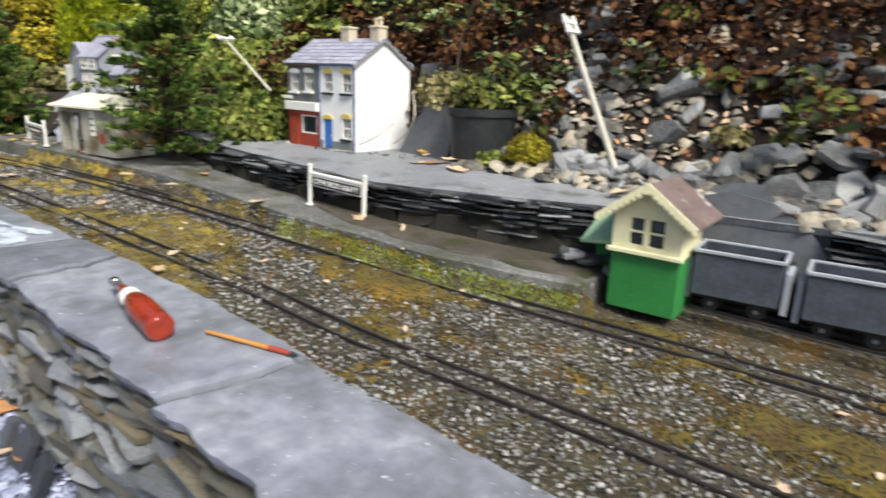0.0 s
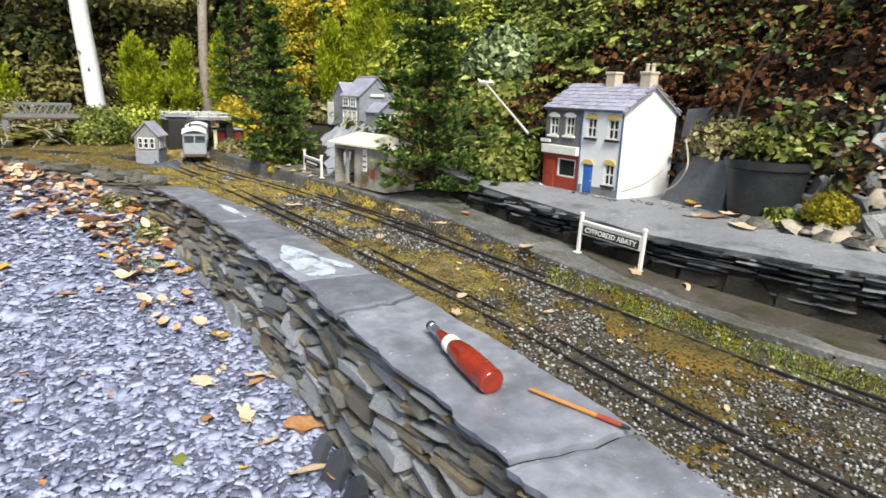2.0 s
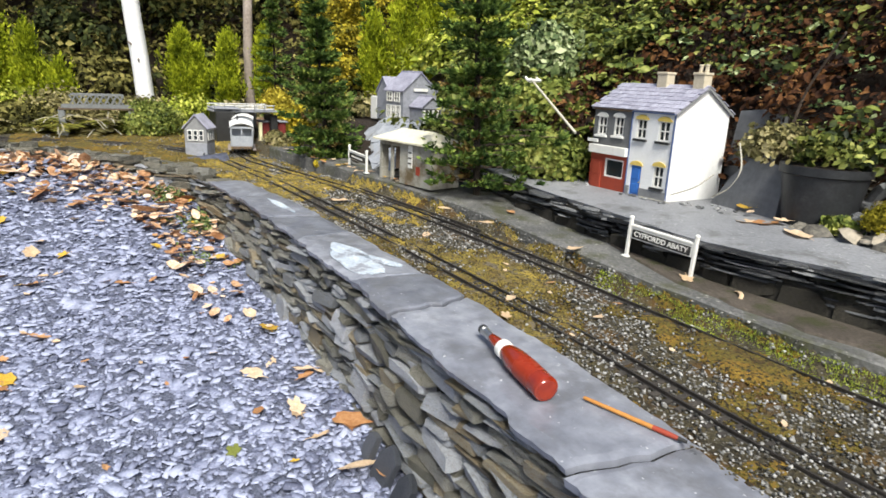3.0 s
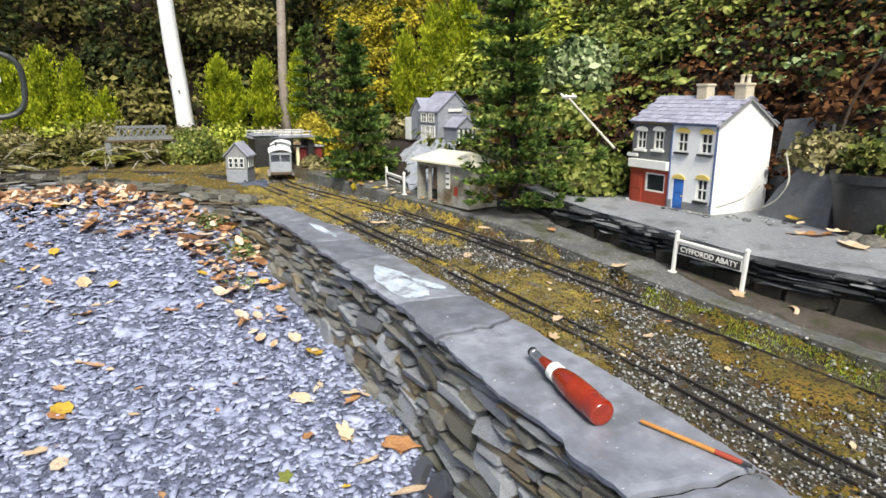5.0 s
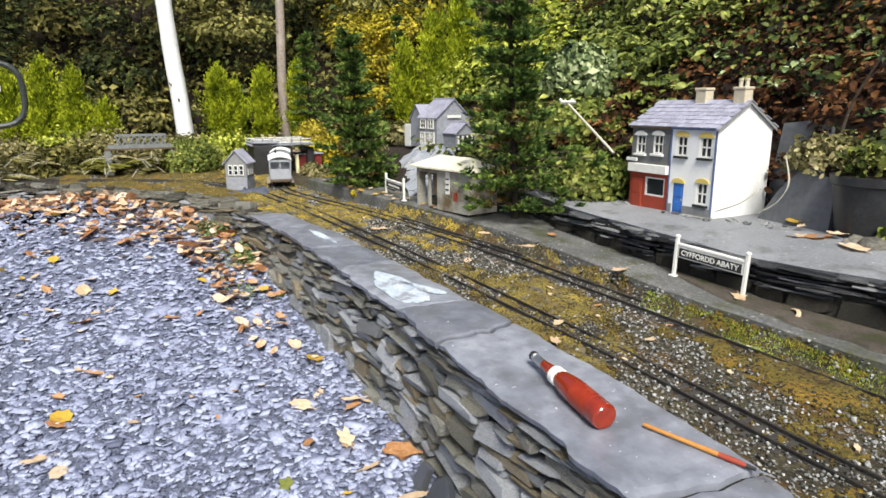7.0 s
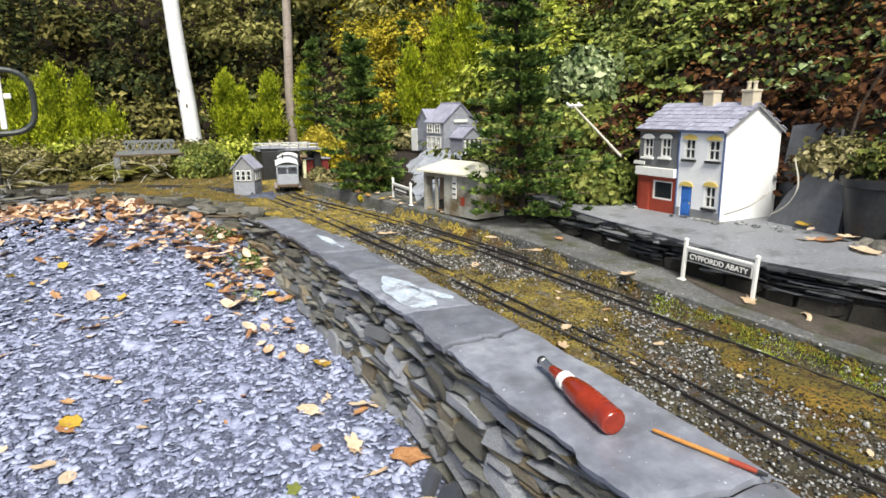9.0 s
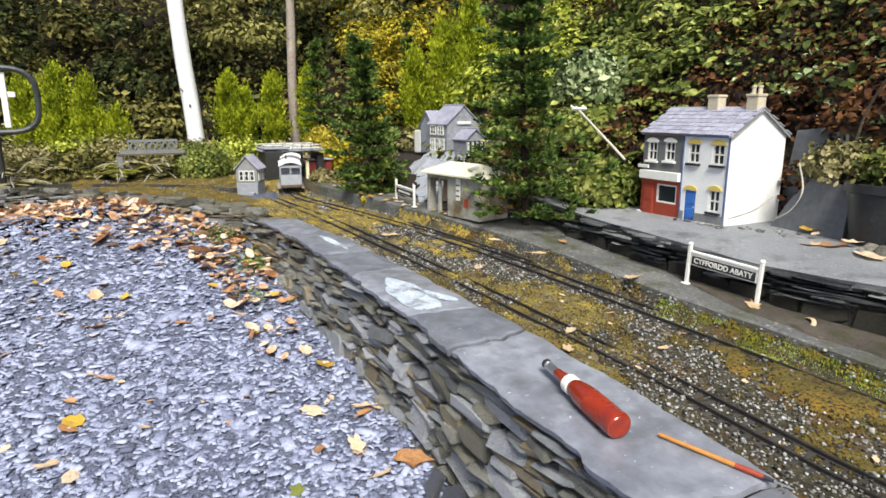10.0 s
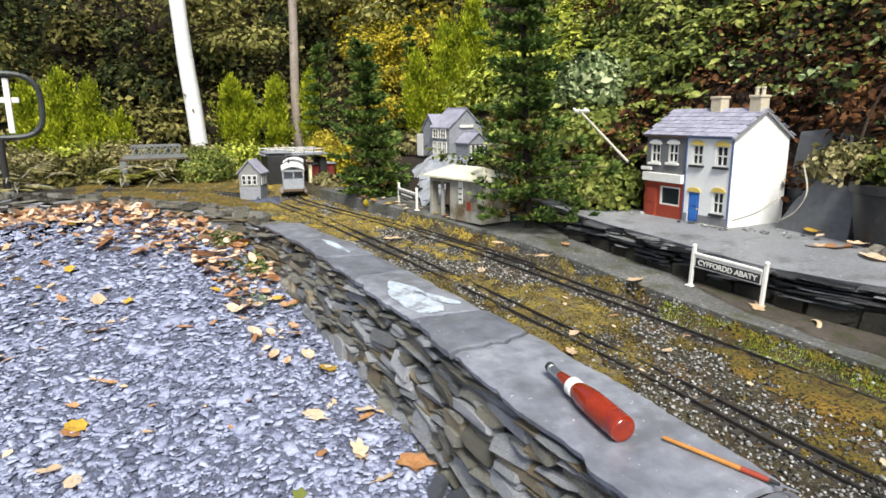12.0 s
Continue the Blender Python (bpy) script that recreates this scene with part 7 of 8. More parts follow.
clumps("light_undergrowth", places(26, (-3.0, -2.1), (1.25, 2.2), (0.1, 0.2), (0.0, 0.08), 4), 520, LIGHTLEAF, "light yellow-green leaf masses on the upper bank", 0.025)
clumps("bank_undergrowth", places(24, (-2.5, -1.55), (1.05, 1.7), (0.07, 0.13), (0.0, 0.05), 9), 420, BRAMBLE, "green leaf masses on the bank behind the conifer", 0.022)
clumps("yellow_undergrowth", [((-3.97, 1.28, 0.82), 0.2), ((-4.05, 1.2, 1.0), 0.2), ((-3.9, 1.38, 1.05), 0.17), ((-3.85, 1.2, 0.62), 0.17), ((-4.1, 1.45, 0.85), 0.18), ((-3.8, 1.38, 0.6), 0.15)], 1700, AUTUMN, "yellow autumn leaf masses behind the terrace", 0.02)
clumps("terrace_undergrowth", places(16, (-3.6, -2.75), (0.75, 1.2), (0.07, 0.12), (0.0, 0.04), 14), 380, STRAW, "straw and green growth round the terrace", 0.021)
# the far wood's shade comes from dark leaf colours
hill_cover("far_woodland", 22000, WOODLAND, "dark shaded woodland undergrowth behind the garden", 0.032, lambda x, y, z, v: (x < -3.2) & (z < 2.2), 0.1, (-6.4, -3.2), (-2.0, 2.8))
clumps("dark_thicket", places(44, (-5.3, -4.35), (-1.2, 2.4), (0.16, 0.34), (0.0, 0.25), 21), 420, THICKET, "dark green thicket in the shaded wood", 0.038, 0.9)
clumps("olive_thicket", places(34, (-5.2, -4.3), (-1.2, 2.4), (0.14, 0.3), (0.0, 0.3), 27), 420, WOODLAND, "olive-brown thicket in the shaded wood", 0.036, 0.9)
clumps("drooping_boughs", [((U(-4.7, -4.3), -0.9 + 0.23 * k, U(0.95, 1.5)), U(0.15, 0.26)) for k in range(14)], 380, MIDWOOD, "drooping green-brown boughs at the wood's edge", 0.036, 0.6)
clumps("far_yellow_leaves", places(12, (-5.0, -4.4), (0.9, 2.6), (0.15, 0.28), (0.1, 0.4), 33), 460, AUTUMN, "yellow autumn leaves in the wood", 0.032, 0.9)

hill_cover("dry_litter", 2400, FALLEN, "tan dry leaves and chips caught between the rocks", 0.0125, lambda x, y, z, v: (x > -0.85) & (z < 0.85) & (v(6, 61) > -0.3), 0.012, (-0.85, 0.9), (0.95, 1.7))

# ---- rock pile ----
def rock_mesh():
    s, n = Shape(), 6
    ring = ring_of(1, 1, n, 0.3)
    top = [(x * U(0.8, 1.0), y * U(0.8, 1.0), 0.5 + U(-0.2, 0.1)) for x, y in ring]
    mid = [(x, y, U(-0.15, 0.15)) for x, y in ring]
    low = [(x * U(0.75, 1.0), y * U(0.75, 1.0), -0.5 + U(0, 0.2)) for x, y in ring]
    s.add(low + mid + top, [(j * n + i, j * n + (i + 1) % n, (j + 1) * n + (i + 1) % n, (j + 1) * n + i) for j in range(2) for i in range(n)] + [tuple(range(n))[::-1], tuple(range(2 * n, 3 * n))])
    return s.mesh("rock", ROCK)


ROCK = surf("rock", (0.06, 0.0624, 0.0648), [(0.228, 0.2352, 0.246), (0.36, 0.366, 0.366), (0.552, 0.558, 0.564)], 18, 0.65, 0.9, 0.003, each=0.5, spot=(0.144, 0.12, 0.06), spots=(0.58, 0.7), spot_scale=16)
RUBBLE = surf("rubble", (0.039, 0.0364, 0.0312), [(0.169, 0.156, 0.13), (0.39, 0.338, 0.26)], 14, 0.85, 0.4, 0.002, island=0.6)
ROCKS = [rock_mesh() for _ in range(14)]
pile = thing("rock_pile", "heap of grey slate rocks and rubble on the bank", "rocks", kind="structure")
for k in range(330):
    x = U(-0.8, 0.7)
    y = 1.01 + abs(rnd.gauss(0, 0.3)) + (0.07 if x < -0.7 else 0)
    if y > 1.62:
        continue
    r = U(0.03, 0.085) * (0.5 if y < 1.07 else 1.0)
    ob = part("rock", rnd.choice(ROCKS), None, pile)
    ob.matrix_world = Matrix.Translation((x, y, max(hill_z(x, y) if y > 1.06 else 0.0, road_z(x, y) if y < 1.3 else 0.0) + r * 0.25)) @ Euler((U(-0.2, 1.2), U(-0.6, 0.6), U(0, 6.3))).to_matrix().to_4x4() @ Matrix.Diagonal((r * U(0.9, 1.8), r, r * U(0.16, 0.42), 1))
RP, RN = [], []
for k in range(2600):
    x = U(-0.85, 0.75)
    y = 1.0 + abs(rnd.gauss(0, 0.26))
    RP.append((x, y, max(hill_z(x, y) if y > 1.06 else 0.0, road_z(x, y) if y < 1.3 else 0.0) + 0.003))
    RN.append((U(-0.6, 0.6), U(-1.0, 0.3), 1))
rub = cloud("rubble", *scatter([(-0.5, -0.3, 0), (0.4, -0.4, 0.05), (0.5, 0.3, 0), (-0.3, 0.45, 0.05), (-0.3, -0.2, 0.24), (0.25, -0.25, 0.3), (0.3, 0.2, 0.22), (-0.2, 0.28, 0.26)], [(0, 1, 5, 4), (1, 2, 6, 5), (2, 3, 7, 6), (3, 0, 4, 7), (4, 5, 6, 7)], np.array(RP), turns_from(np.array(RN, float), rng.uniform(0, 6.28, len(RP))), rng.lognormal(0, 0.45, len(RP)) * 0.02), RUBBLE)
tagged(new("rubble", rub), "small grey slate rubble between the rocks", "rubble", kind="stuff")

# pale slate apron below the terrace
apron = thing("slate_apron", "pale sloping slate apron below the terrace", "slate slope", kind="structure")
APRON = surf("apron_slate", (0.24, 0.26, 0.3), [(0.36, 0.38, 0.42), (0.5, 0.52, 0.56)], 16, 0.55, 0.5, 0.002, each=0.2, spot=(0.2, 0.19, 0.17), spots=(0.56, 0.7), spot_scale=16)
for k in range(34):
    ob = part("slate", Shape().prism([(p[0] * U(0.06, 0.1), p[1] * U(0.05, 0.08), 0) for p in ring_of(1.4, 1.4, 7, 0.25)], (0, 0, 0.006)), APRON, apron)
    f = (k % 9 + U(0, 1)) / 9
    ob.matrix_world = Matrix.Translation((-2.3 + 0.38 * (k // 9 + U(0, 1)) / 4, 0.668 + 0.12 * f, 0.325 + 0.11 * f + 0.0006 * k)) @ Matrix.Rotation(0.74 + U(-0.07, 0.07), 4, "X") @ Matrix.Rotation(U(-0.1, 0.1), 4, "Y")

# ---- loose chips, ballast, moss, grass ----
def chips():
    n = 50000
    x = rng.uniform(-3.0, 0.1, n * 2)
    y = rng.uniform(-1.5, 0.26, n * 2)
    keep = rng.random(n * 2) < np.clip(1.3 - 0.28 * np.hypot(x + 0.6, y), 0.45, 1)
    keep &= (y < np.interp(x, [p[0] for p in WALL][::-1], [p[1] for p in WALL][::-1]) + 0.02)
    x, y = x[keep][:n], y[keep][:n]
    z = np.array([gravel_top(a, b) for a, b in zip(x, y)]) + rng.uniform(-0.001, 0.007, len(x))
    base = [(-0.5, -0.22, -0.08), (0.32, -0.38, -0.08), (0.48, 0.2, -0.08), (-0.28, 0.36, -0.08)]
    base = base + [(a * 0.94, b * 0.94, 0.08) for a, b, c in base]
    tri = [(4, 5, 6), (4, 6, 7)]
    for i in range(4):
        j = (i + 1) % 4
        tri += [(i, j, 4 + j), (i, 4 + j, 4 + i)]
    nrm = np.stack([rng.normal(0, 0.22, len(x)), rng.normal(0, 0.22, len(x)), np.ones(len(x))], 1)
    s = rng.lognormal(0, 0.4, len(x)) * 0.0126
    size = np.stack([s * rng.uniform(0.9, 1.5, len(x)), s * rng.uniform(0.7, 1.1, len(x)), s], 1)
    me = cloud("slate_chips", *scatter(base, tri, np.stack([x, y, z], 1), turns_from(nrm, rng.uniform(0, 6.28, len(x))), size), CHIP)
    tagged(new("slate_chips", me), "loose blue-grey slate chippings covering the ground", "gravel", kind="stuff")


chips()


def bed_points(n, xr=(-3.2, 0.3)):
    """Random places on the gravel between the wall and the platform."""
    x, y = rng.uniform(*xr, n * 4), rng.uniform(-0.3, 1.0, n * 4)
    tx = np.linspace(-3.3, 1.2, 200)
    ok = y < np.interp(x, tx, [edge_y(v) for v in tx]) + 0.004
    wy = np.interp(x, tx, [wall_y(v) + coping_width(v) - 0.015 for v in tx])
    ok &= np.where(x > -2.2, y > wy, (x < np.interp(y, [-0.355, -0.09, 0.02, 0.112], [-2.735, -2.474, -2.36, -2.23]) - 0.05) | (y > 0.2))
    x, y = x[ok][:n], y[ok][:n]
    return np.array([(a, c, bed_z(a, c)) for a, c in zip(x, y)])


OCTA = [(0.5, 0, 0), (-0.5, 0.08, 0), (0.05, 0.42, 0), (0, -0.42, 0.05), (0, 0.06, 0.34), (0.1, 0, -0.3)]
OCTA_F = [(0, 2, 4), (2, 1, 4), (1, 3, 4), (3, 0, 4), (2, 0, 5), (1, 2, 5), (3, 1, 5), (0, 3, 5)]
def mossy(P):
    """Where moss grows: more of it towards the far end, in patches."""
    q = P * [1, 1.5, 0]
    more = np.interp(P[:, 0], [-2.6, -1.6, -1.2, -0.6, 0.2], [0.6, 0.22, 0.03, 0.02, 0.0])
    mound = 1.1 * np.exp(-((P[:, 0] + 1.13) ** 2 + 1.6 * (P[:, 1] - 0.53) ** 2) / 0.004)
    return 0.75 * vnoise(q, 6.5, 2) + 0.6 * vnoise(q, 17, 4) + more + mound


def ballast():
    P = bed_points(36000)
    P = P[(mossy(P) < 0.22) | (rng.random(len(P)) < np.where(P[:, 0] > -1.0, 0.34, 0.3))]
    P[:, 2] += rng.uniform(-0.001, 0.004, len(P))
    s = rng.lognormal(0, 0.3, len(P)) * 0.0051
    me = cloud("ballast", *scatter(OCTA, OCTA_F, P, turns_from(rng.normal(0, 0.5, (len(P), 3)) + [0, 0, 1], rng.uniform(0, 6.28, len(P))), s), BALLAST)
    tagged(new("ballast", me), "grey and whitish stone ballast between the tracks", "ballast", kind="stuff")


ballast()
TUFT = [(-0.12, 0, 0), (0.12, 0.02, 0), (0.05, 0.1, 1), (0, -0.12, 0), (0.02, 0.12, 0), (-0.1, -0.06, 0.9)]
TUFT_F = [(0, 1, 2), (3, 4, 5)]


def tufts(name, P, sizes, material, label, category, lean=0.35):
    me = cloud(name, *scatter(TUFT, TUFT_F, P, turns_from(rng.normal(0, lean, (len(P), 3)) + [0, 0, 1], rng.uniform(0, 6.28, len(P))), sizes), material)
    return tagged(new(name, me), label, category, kind="stuff")


def moss_carpet():
    """A thin uneven carpet wherever moss grows."""
    step = 0.0065
    xs, ys = np.arange(-3.15, 0.2, step), np.arange(-0.4, 0.85, step)
    X, Y = np.meshgrid(xs, ys, indexing="ij")
    Q = np.stack([X.ravel(), Y.ravel(), np.zeros(X.size)], 1)
    m = mossy(Q) - 0.22 + 0.35 * vnoise(Q, 42, 11)
    tx = np.linspace(-3.3, 1.2, 200)
    inside = (Q[:, 1] < np.interp(Q[:, 0], tx, [edge_y(v) for v in tx])) & (Q[:, 1] > np.interp(Q[:, 0], tx, [wall_y(v) + coping_width(v) - 0.02 for v in tx]))
    grow = np.clip(m, -0.4, 0.7)
    Q[:, 2] = [bed_z(a, c) if k else 0.2 for a, c, k in zip(Q[:, 0], Q[:, 1], inside)]
    Q[:, 2] += 0.011 * np.clip(grow, -0.4, 0.45) + 0.0028 * vnoise(Q * [1, 1, 0], 70, 3) + 0.0016 * vnoise(Q * [1, 1, 0], 160, 8)
    keep = inside & (m > -0.15)
    n = len(ys)
    idx = np.arange(X.size).reshape(X.shape)
    F = np.stack([idx[:-1, :-1], idx[1:, :-1], idx[1:, 1:], idx[:-1, 1:]], -1).reshape(-1, 4)
    F = F[keep[F].all(1)]
    near = ((Q[:, 0] + 0.3 * vnoise(Q * [1, 1, 0], 9, 12) > -0.95) | ((Q[:, 0] < -2.3) & (Q[:, 1] + 0.06 * vnoise(Q * [1, 1, 0], 12, 15) < 0.2)))[F[:, 0]]
    for name, G, mat, words in (("moss", F[~near], MOSS, "golden-green moss carpet spreading between the rails"), ("brown_moss", F[near], BROWNMOSS, "brownish moss patches among the near ballast")):
        used = np.unique(G)
        back = np.zeros(X.size, int)
        back[used] = np.arange(len(used))
        me = cloud(name, Q[used], back[G], mat)
        me.shade_smooth()
        tagged(new(name, me), words, "moss", kind="stuff")


moss_carpet()
P = bed_points(19000, (-3.0, -0.9))
m_ = mossy(P)
P, m_ = P[m_ > 0.1], m_[m_ > 0.1]
P[:, 2] += 0.003 + 0.004 * np.clip(m_ - 0.2, 0, 0.5)
tagged(new("moss_tips", cloud("moss_tips", *scatter(OCTA, OCTA_F, P, turns_from(rng.normal(0, 0.4, (len(P), 3)) + [0, 0, 1], rng.uniform(0, 6.28, len(P))), rng.lognormal(0, 0.4, len(P)) * 0.0034), MOSS)), "small golden tips of the moss cushions", "moss", kind="stuff")
P = bed_points(17000, (-1.4, 0.25))
m_ = mossy(P)
P = P[m_ > 0.14]
P[:, 2] += 0.002
tagged(new("brown_moss_tips", cloud("brown_moss_tips", *scatter(OCTA, OCTA_F, P, turns_from(rng.normal(0, 0.4, (len(P), 3)) + [0, 0, 1], rng.uniform(0, 6.28, len(P))), rng.lognormal(0, 0.4, len(P)) * 0.0042), BROWNMOSS)), "rusty brown and green moss tufts among the ballast", "moss", kind="stuff")
G = []
for k in range(6500):
    x = U(-1.02, -0.42)
    f = U(0, 1)
    if noise.noise((x * 16, f * 1.5, 7)) < -0.35:
        continue
    G.append((x, edge_y(x) - 0.004 - 0.022 * f * float(np.interp(x, [-1.3, -1.0, -0.6, -0.4], [0.3, 1, 1.4, 1.2])) + U(-0.004, 0.004), bed_z(x, edge_y(x) - 0.004 - 0.022 * f)))
G = np.array(G)
tufts("grass_strip", G, rng.uniform(0.003, 0.0055, len(G)), STRIP, "bright green grass strip along the platform edge", "grass")
W_ = []
for k in range(2600):
    x = U(-2.3, -1.82)
    y = wall_y(x) - 0.015 - abs(rnd.gauss(0, 0.045))
    if noise.noise((x * 9, y * 9, 2)) > 0.02:
        W_.append((x, y, gravel_top(x, y)))
W_ = np.array(W_)
leaf_cloud("weeds", W_ + np.stack([np.zeros(len(W_)), np.zeros(len(W_)), rng.uniform(0, 0.022, len(W_))], 1), rng.normal(0, 0.6, (len(W_), 3)) + [0, 0, 1], rng.uniform(0.006, 0.015, len(W_)), WEED)
tagged(bpy.data.objects["weeds"], "small green weeds at the foot of the wall", "weeds", kind="stuff")

# ---- fallen leaves ----
def leaf_mesh(seed):
    """A curled, veined leaf of unit length with an uneven rim."""
    r, n = random.Random(seed), 14
    curl, twist, fat = r.uniform(0.1, 0.5), r.uniform(-0.35, 0.35), r.uniform(0.5, 0.8)
    rim = []
    for i in range(n):
        a = 2 * math.pi * i / n
        k = 1 + (0.24 * math.cos(5 * a) if seed % 3 == 0 else 0.1 * math.cos(7 * a)) + r.uniform(-0.11, 0.11)
        rim.append((0.5 * math.cos(a) * k, 0.5 * fat * math.sin(a) * k * (1 - 0.35 * max(0, math.cos(a)))))
    zf = lambda x, y: curl * (4 * y * y * 0.6 + x * x * 0.5) + twist * x * y + 0.02
    vs = [(x, y, zf(x, y)) for x, y in rim] + [(x * 0.5, y * 0.5, zf(x * 0.5, y * 0.5) + 0.012) for x, y in rim] + [(0, 0, 0.01)]
    fs = [(i, (i + 1) % n, n + (i + 1) % n, n + i) for i in range(n)] + [(n + i, n + (i + 1) % n, 2 * n) for i in range(n)]
    s = Shape().add(vs, fs)
    s.tube((0.48, 0, zf(0.48, 0)), (0.72, 0.03, 0.05), 0.012, 0.01, 5)
    return s


LEAF_MATS = [surf("leaf_orange", (0.36, 0.16, 0.06), (0.6, 0.34, 0.16), 2.5, 0.6, 0.4, 0.01, each=0.3, grain=5, through=0.1),
             surf("leaf_tan", (0.55, 0.38, 0.22), (0.78, 0.6, 0.42), 2.5, 0.65, 0.4, 0.01, each=0.3, grain=5, through=0.1),
             surf("leaf_yellow", (0.5, 0.3, 0.03), (0.68, 0.46, 0.07), 2.5, 0.6, 0.4, 0.01, each=0.3, grain=5, through=0.1),
             surf("leaf_green", (0.1, 0.13, 0.02), (0.22, 0.24, 0.05), 2.5, 0.6, 0.4, 0.01, each=0.3, grain=5, through=0.1)]
LEAVES = [[leaf_mesh(7 * k + i).mesh("fallen_leaf", m) for i in range(5)] for k, m in enumerate(LEAF_MATS)]
WORDS = ("orange-brown", "pale tan", "yellow", "faded green")


def drop_leaf(x, y, z, size, colour, turn=None, tilt=0.25):
    ob = new("fallen_leaf", rnd.choice(LEAVES[colour]))
    ob.matrix_world = Matrix.Translation((x, y, z)) @ Euler((U(-tilt, tilt), U(-tilt, tilt), U(0, 6.3) if turn is None else turn)).to_matrix().to_4x4() @ Matrix.Diagonal((size, size, size, 1))
    return tagged(ob, WORDS[colour] + " dry autumn leaf lying on the ground", "leaf", "fallen autumn leaves")

for x, y, size, colour in ((-1.155, 0.131, 0.064, 1), (-1.319, 0.09, 0.073, 1), (-1.075, 0.201, 0.06, 0), (-1.479, 0.163, 0.079, 2), (-1.356, -0.334, 0.063, 1), (-1.415, -0.372, 0.066, 1), (-1.076, 0.144, 0.045, 1), (-1.545, -0.34, 0.06, 2), (-1.112, 0.009, 0.041, 3), (-1.701, -0.287, 0.065, 0), (-1.26, 0.177, 0.046, 0), (-1.525, -0.349, 0.054, 0), (-1.838, 0.171, 0.067, 0), (-1.568, 0.141, 0.055, 1), (-1.74, 0.047, 0.06, 1), (-1.198, 0.071, 0.037, 0), (-1.87, -0.145, 0.058, 0), (-1.85, -0.106, 0.048, 0), (-1.919, -0.304, 0.05, 0), (-1.265, 0.204, 0.033, 1), (-2.091, 0.018, 0.054, 1), (-2.309, -0.442, 0.06, 0), (-2.209, 0.059, 0.057, 0)):
    drop_leaf(x, y, gravel_top(x, y) + 0.008, size * 0.85, colour)
for x, y, z, size, colour in ((-1.099, 0.697, 0.279, 0.04, 1), (-1.329, 0.624, 0.29, 0.044, 1), (-1.397, 0.748, 0.293, 0.034, 0), (-1.765, 0.437, 0.271, 0.056, 1), (-1.396, 0.511, 0.255, 0.036, 1), (-0.996, 0.467, 0.237, 0.026, 1), (-0.93, 0.411, 0.236, 0.032, 1), (-1.473, 0.598, 0.296, 0.033, 1), (-0.882, 0.776, 0.27, 0.045, 1), (-1.828, 0.634, 0.312, 0.034, 0), (-0.898, 1.012, 0.352, 0.077, 0), (-0.809, 0.975, 0.352, 0.06, 1), (-0.927, 0.98, 0.352, 0.051, 1)):
    drop_leaf(x, y, z + 0.002, size, colour, tilt=0.1)
for k in range(150):
    x = U(-2.75, -1.75)
    y = U(-0.9, wall_y(max(x, -2.23)) - 0.02)
    if x < np.interp(y, [-1.2, -0.65, -0.355, -0.09, 0.02, 0.112], [-3.1, -2.9, -2.735, -2.474, -2.36, -2.23]) + 0.03:
        continue
    if U(0, 1) > 0.15 + 1.2 * (-1.75 - x) and y < wall_y(x) - 0.12:
        continue
    drop_leaf(x, y, gravel_top(x, y) + U(0.009, 0.014), U(0.022, 0.05), rnd.choice((0, 0, 1, 1, 1, 2)), tilt=0.4)
for x, y, size, colour in ((-1.079, 0.204, 0.066, 0), (-0.967, 0.172, 0.068, 1), (-0.933, 0.203, 0.05, 0), (-1.164, 0.131, 0.05, 1), (-1.273, 0.181, 0.045, 1)):
    drop_leaf(x, y, gravel_top(x, y) + 0.014, size, colour, tilt=0.35)
DRY = [(0.5 * math.cos(a) * (1 + 0.12 * math.cos(5 * a)), 0.36 * math.sin(a), 0.1 * math.sin(a) ** 2 + 0.05 * math.cos(2 * a)) for a in [2 * math.pi * k / 9 for k in range(9)]] + [(0, 0, -0.02)]
DRY_F = [(k, (k + 1) % 9, 9) for k in range(9)]
for k in range(55):
    x, y = U(-2.4, -0.95), U(-0.85, 0.2)
    if y < wall_y(x) - 0.03:
        drop_leaf(x, y, gravel_top(x, y) + U(0.007, 0.01), U(0.012, 0.03), rnd.choice((0, 0, 1, 1, 1, 2)), tilt=0.35)
N_ = 11000
x = rng.uniform(-3.1, -1.5, N_)
y = rng.uniform(-1.1, 0.15, N_)
edge = np.interp(y, [-1.2, -0.65, -0.355, -0.09, 0.02, 0.112], [-3.1, -2.9, -2.735, -2.474, -2.36, -2.23])
foot_ = np.array([wall_y(a) for a in x]) - y
ok = (x > edge - 0.01) & (foot_ > 0.01) & (rng.random(N_) < np.maximum(np.clip(1.0 - (x - edge) / 0.36, 0, 1), np.where(x < -1.85, 0.5, 0.12) * (foot_ < 0.17)))
x, y = x[ok], y[ok]
P = np.stack([x, y, np.array([gravel_top(a, b) for a, b in zip(x, y)]) + rng.uniform(0.004, 0.03, len(x))], 1)
tagged(leaf_cloud("leaf_litter", P, rng.normal(0, 0.35, (len(P), 3)) + [0, 0, 1], rng.lognormal(0, 0.35, len(P)) * 0.023, FALLEN, None, DRY, DRY_F), "drift of orange and tan autumn leaves against the kerb", "leaf litter", kind="stuff")
for k in range(44):
    x, y = U(-2.6, 0.1), U(0.42, 0.8)
    if on_bed(x, y) and y < edge_y(x) - 0.02:
        drop_leaf(x, y, bed_z(x, y) + 0.006, U(0.01, 0.02), rnd.choice((0, 1, 1, 1)), tilt=0.3)
for k in range(30):
    x = U(-2.65, -1.75)
    y = edge_y(x) + U(0.0, 0.05)
    drop_leaf(x, y, platform_z(x) + 0.005, U(0.014, 0.03), rnd.choice((0, 1, 1, 1, 2)), tilt=0.25)
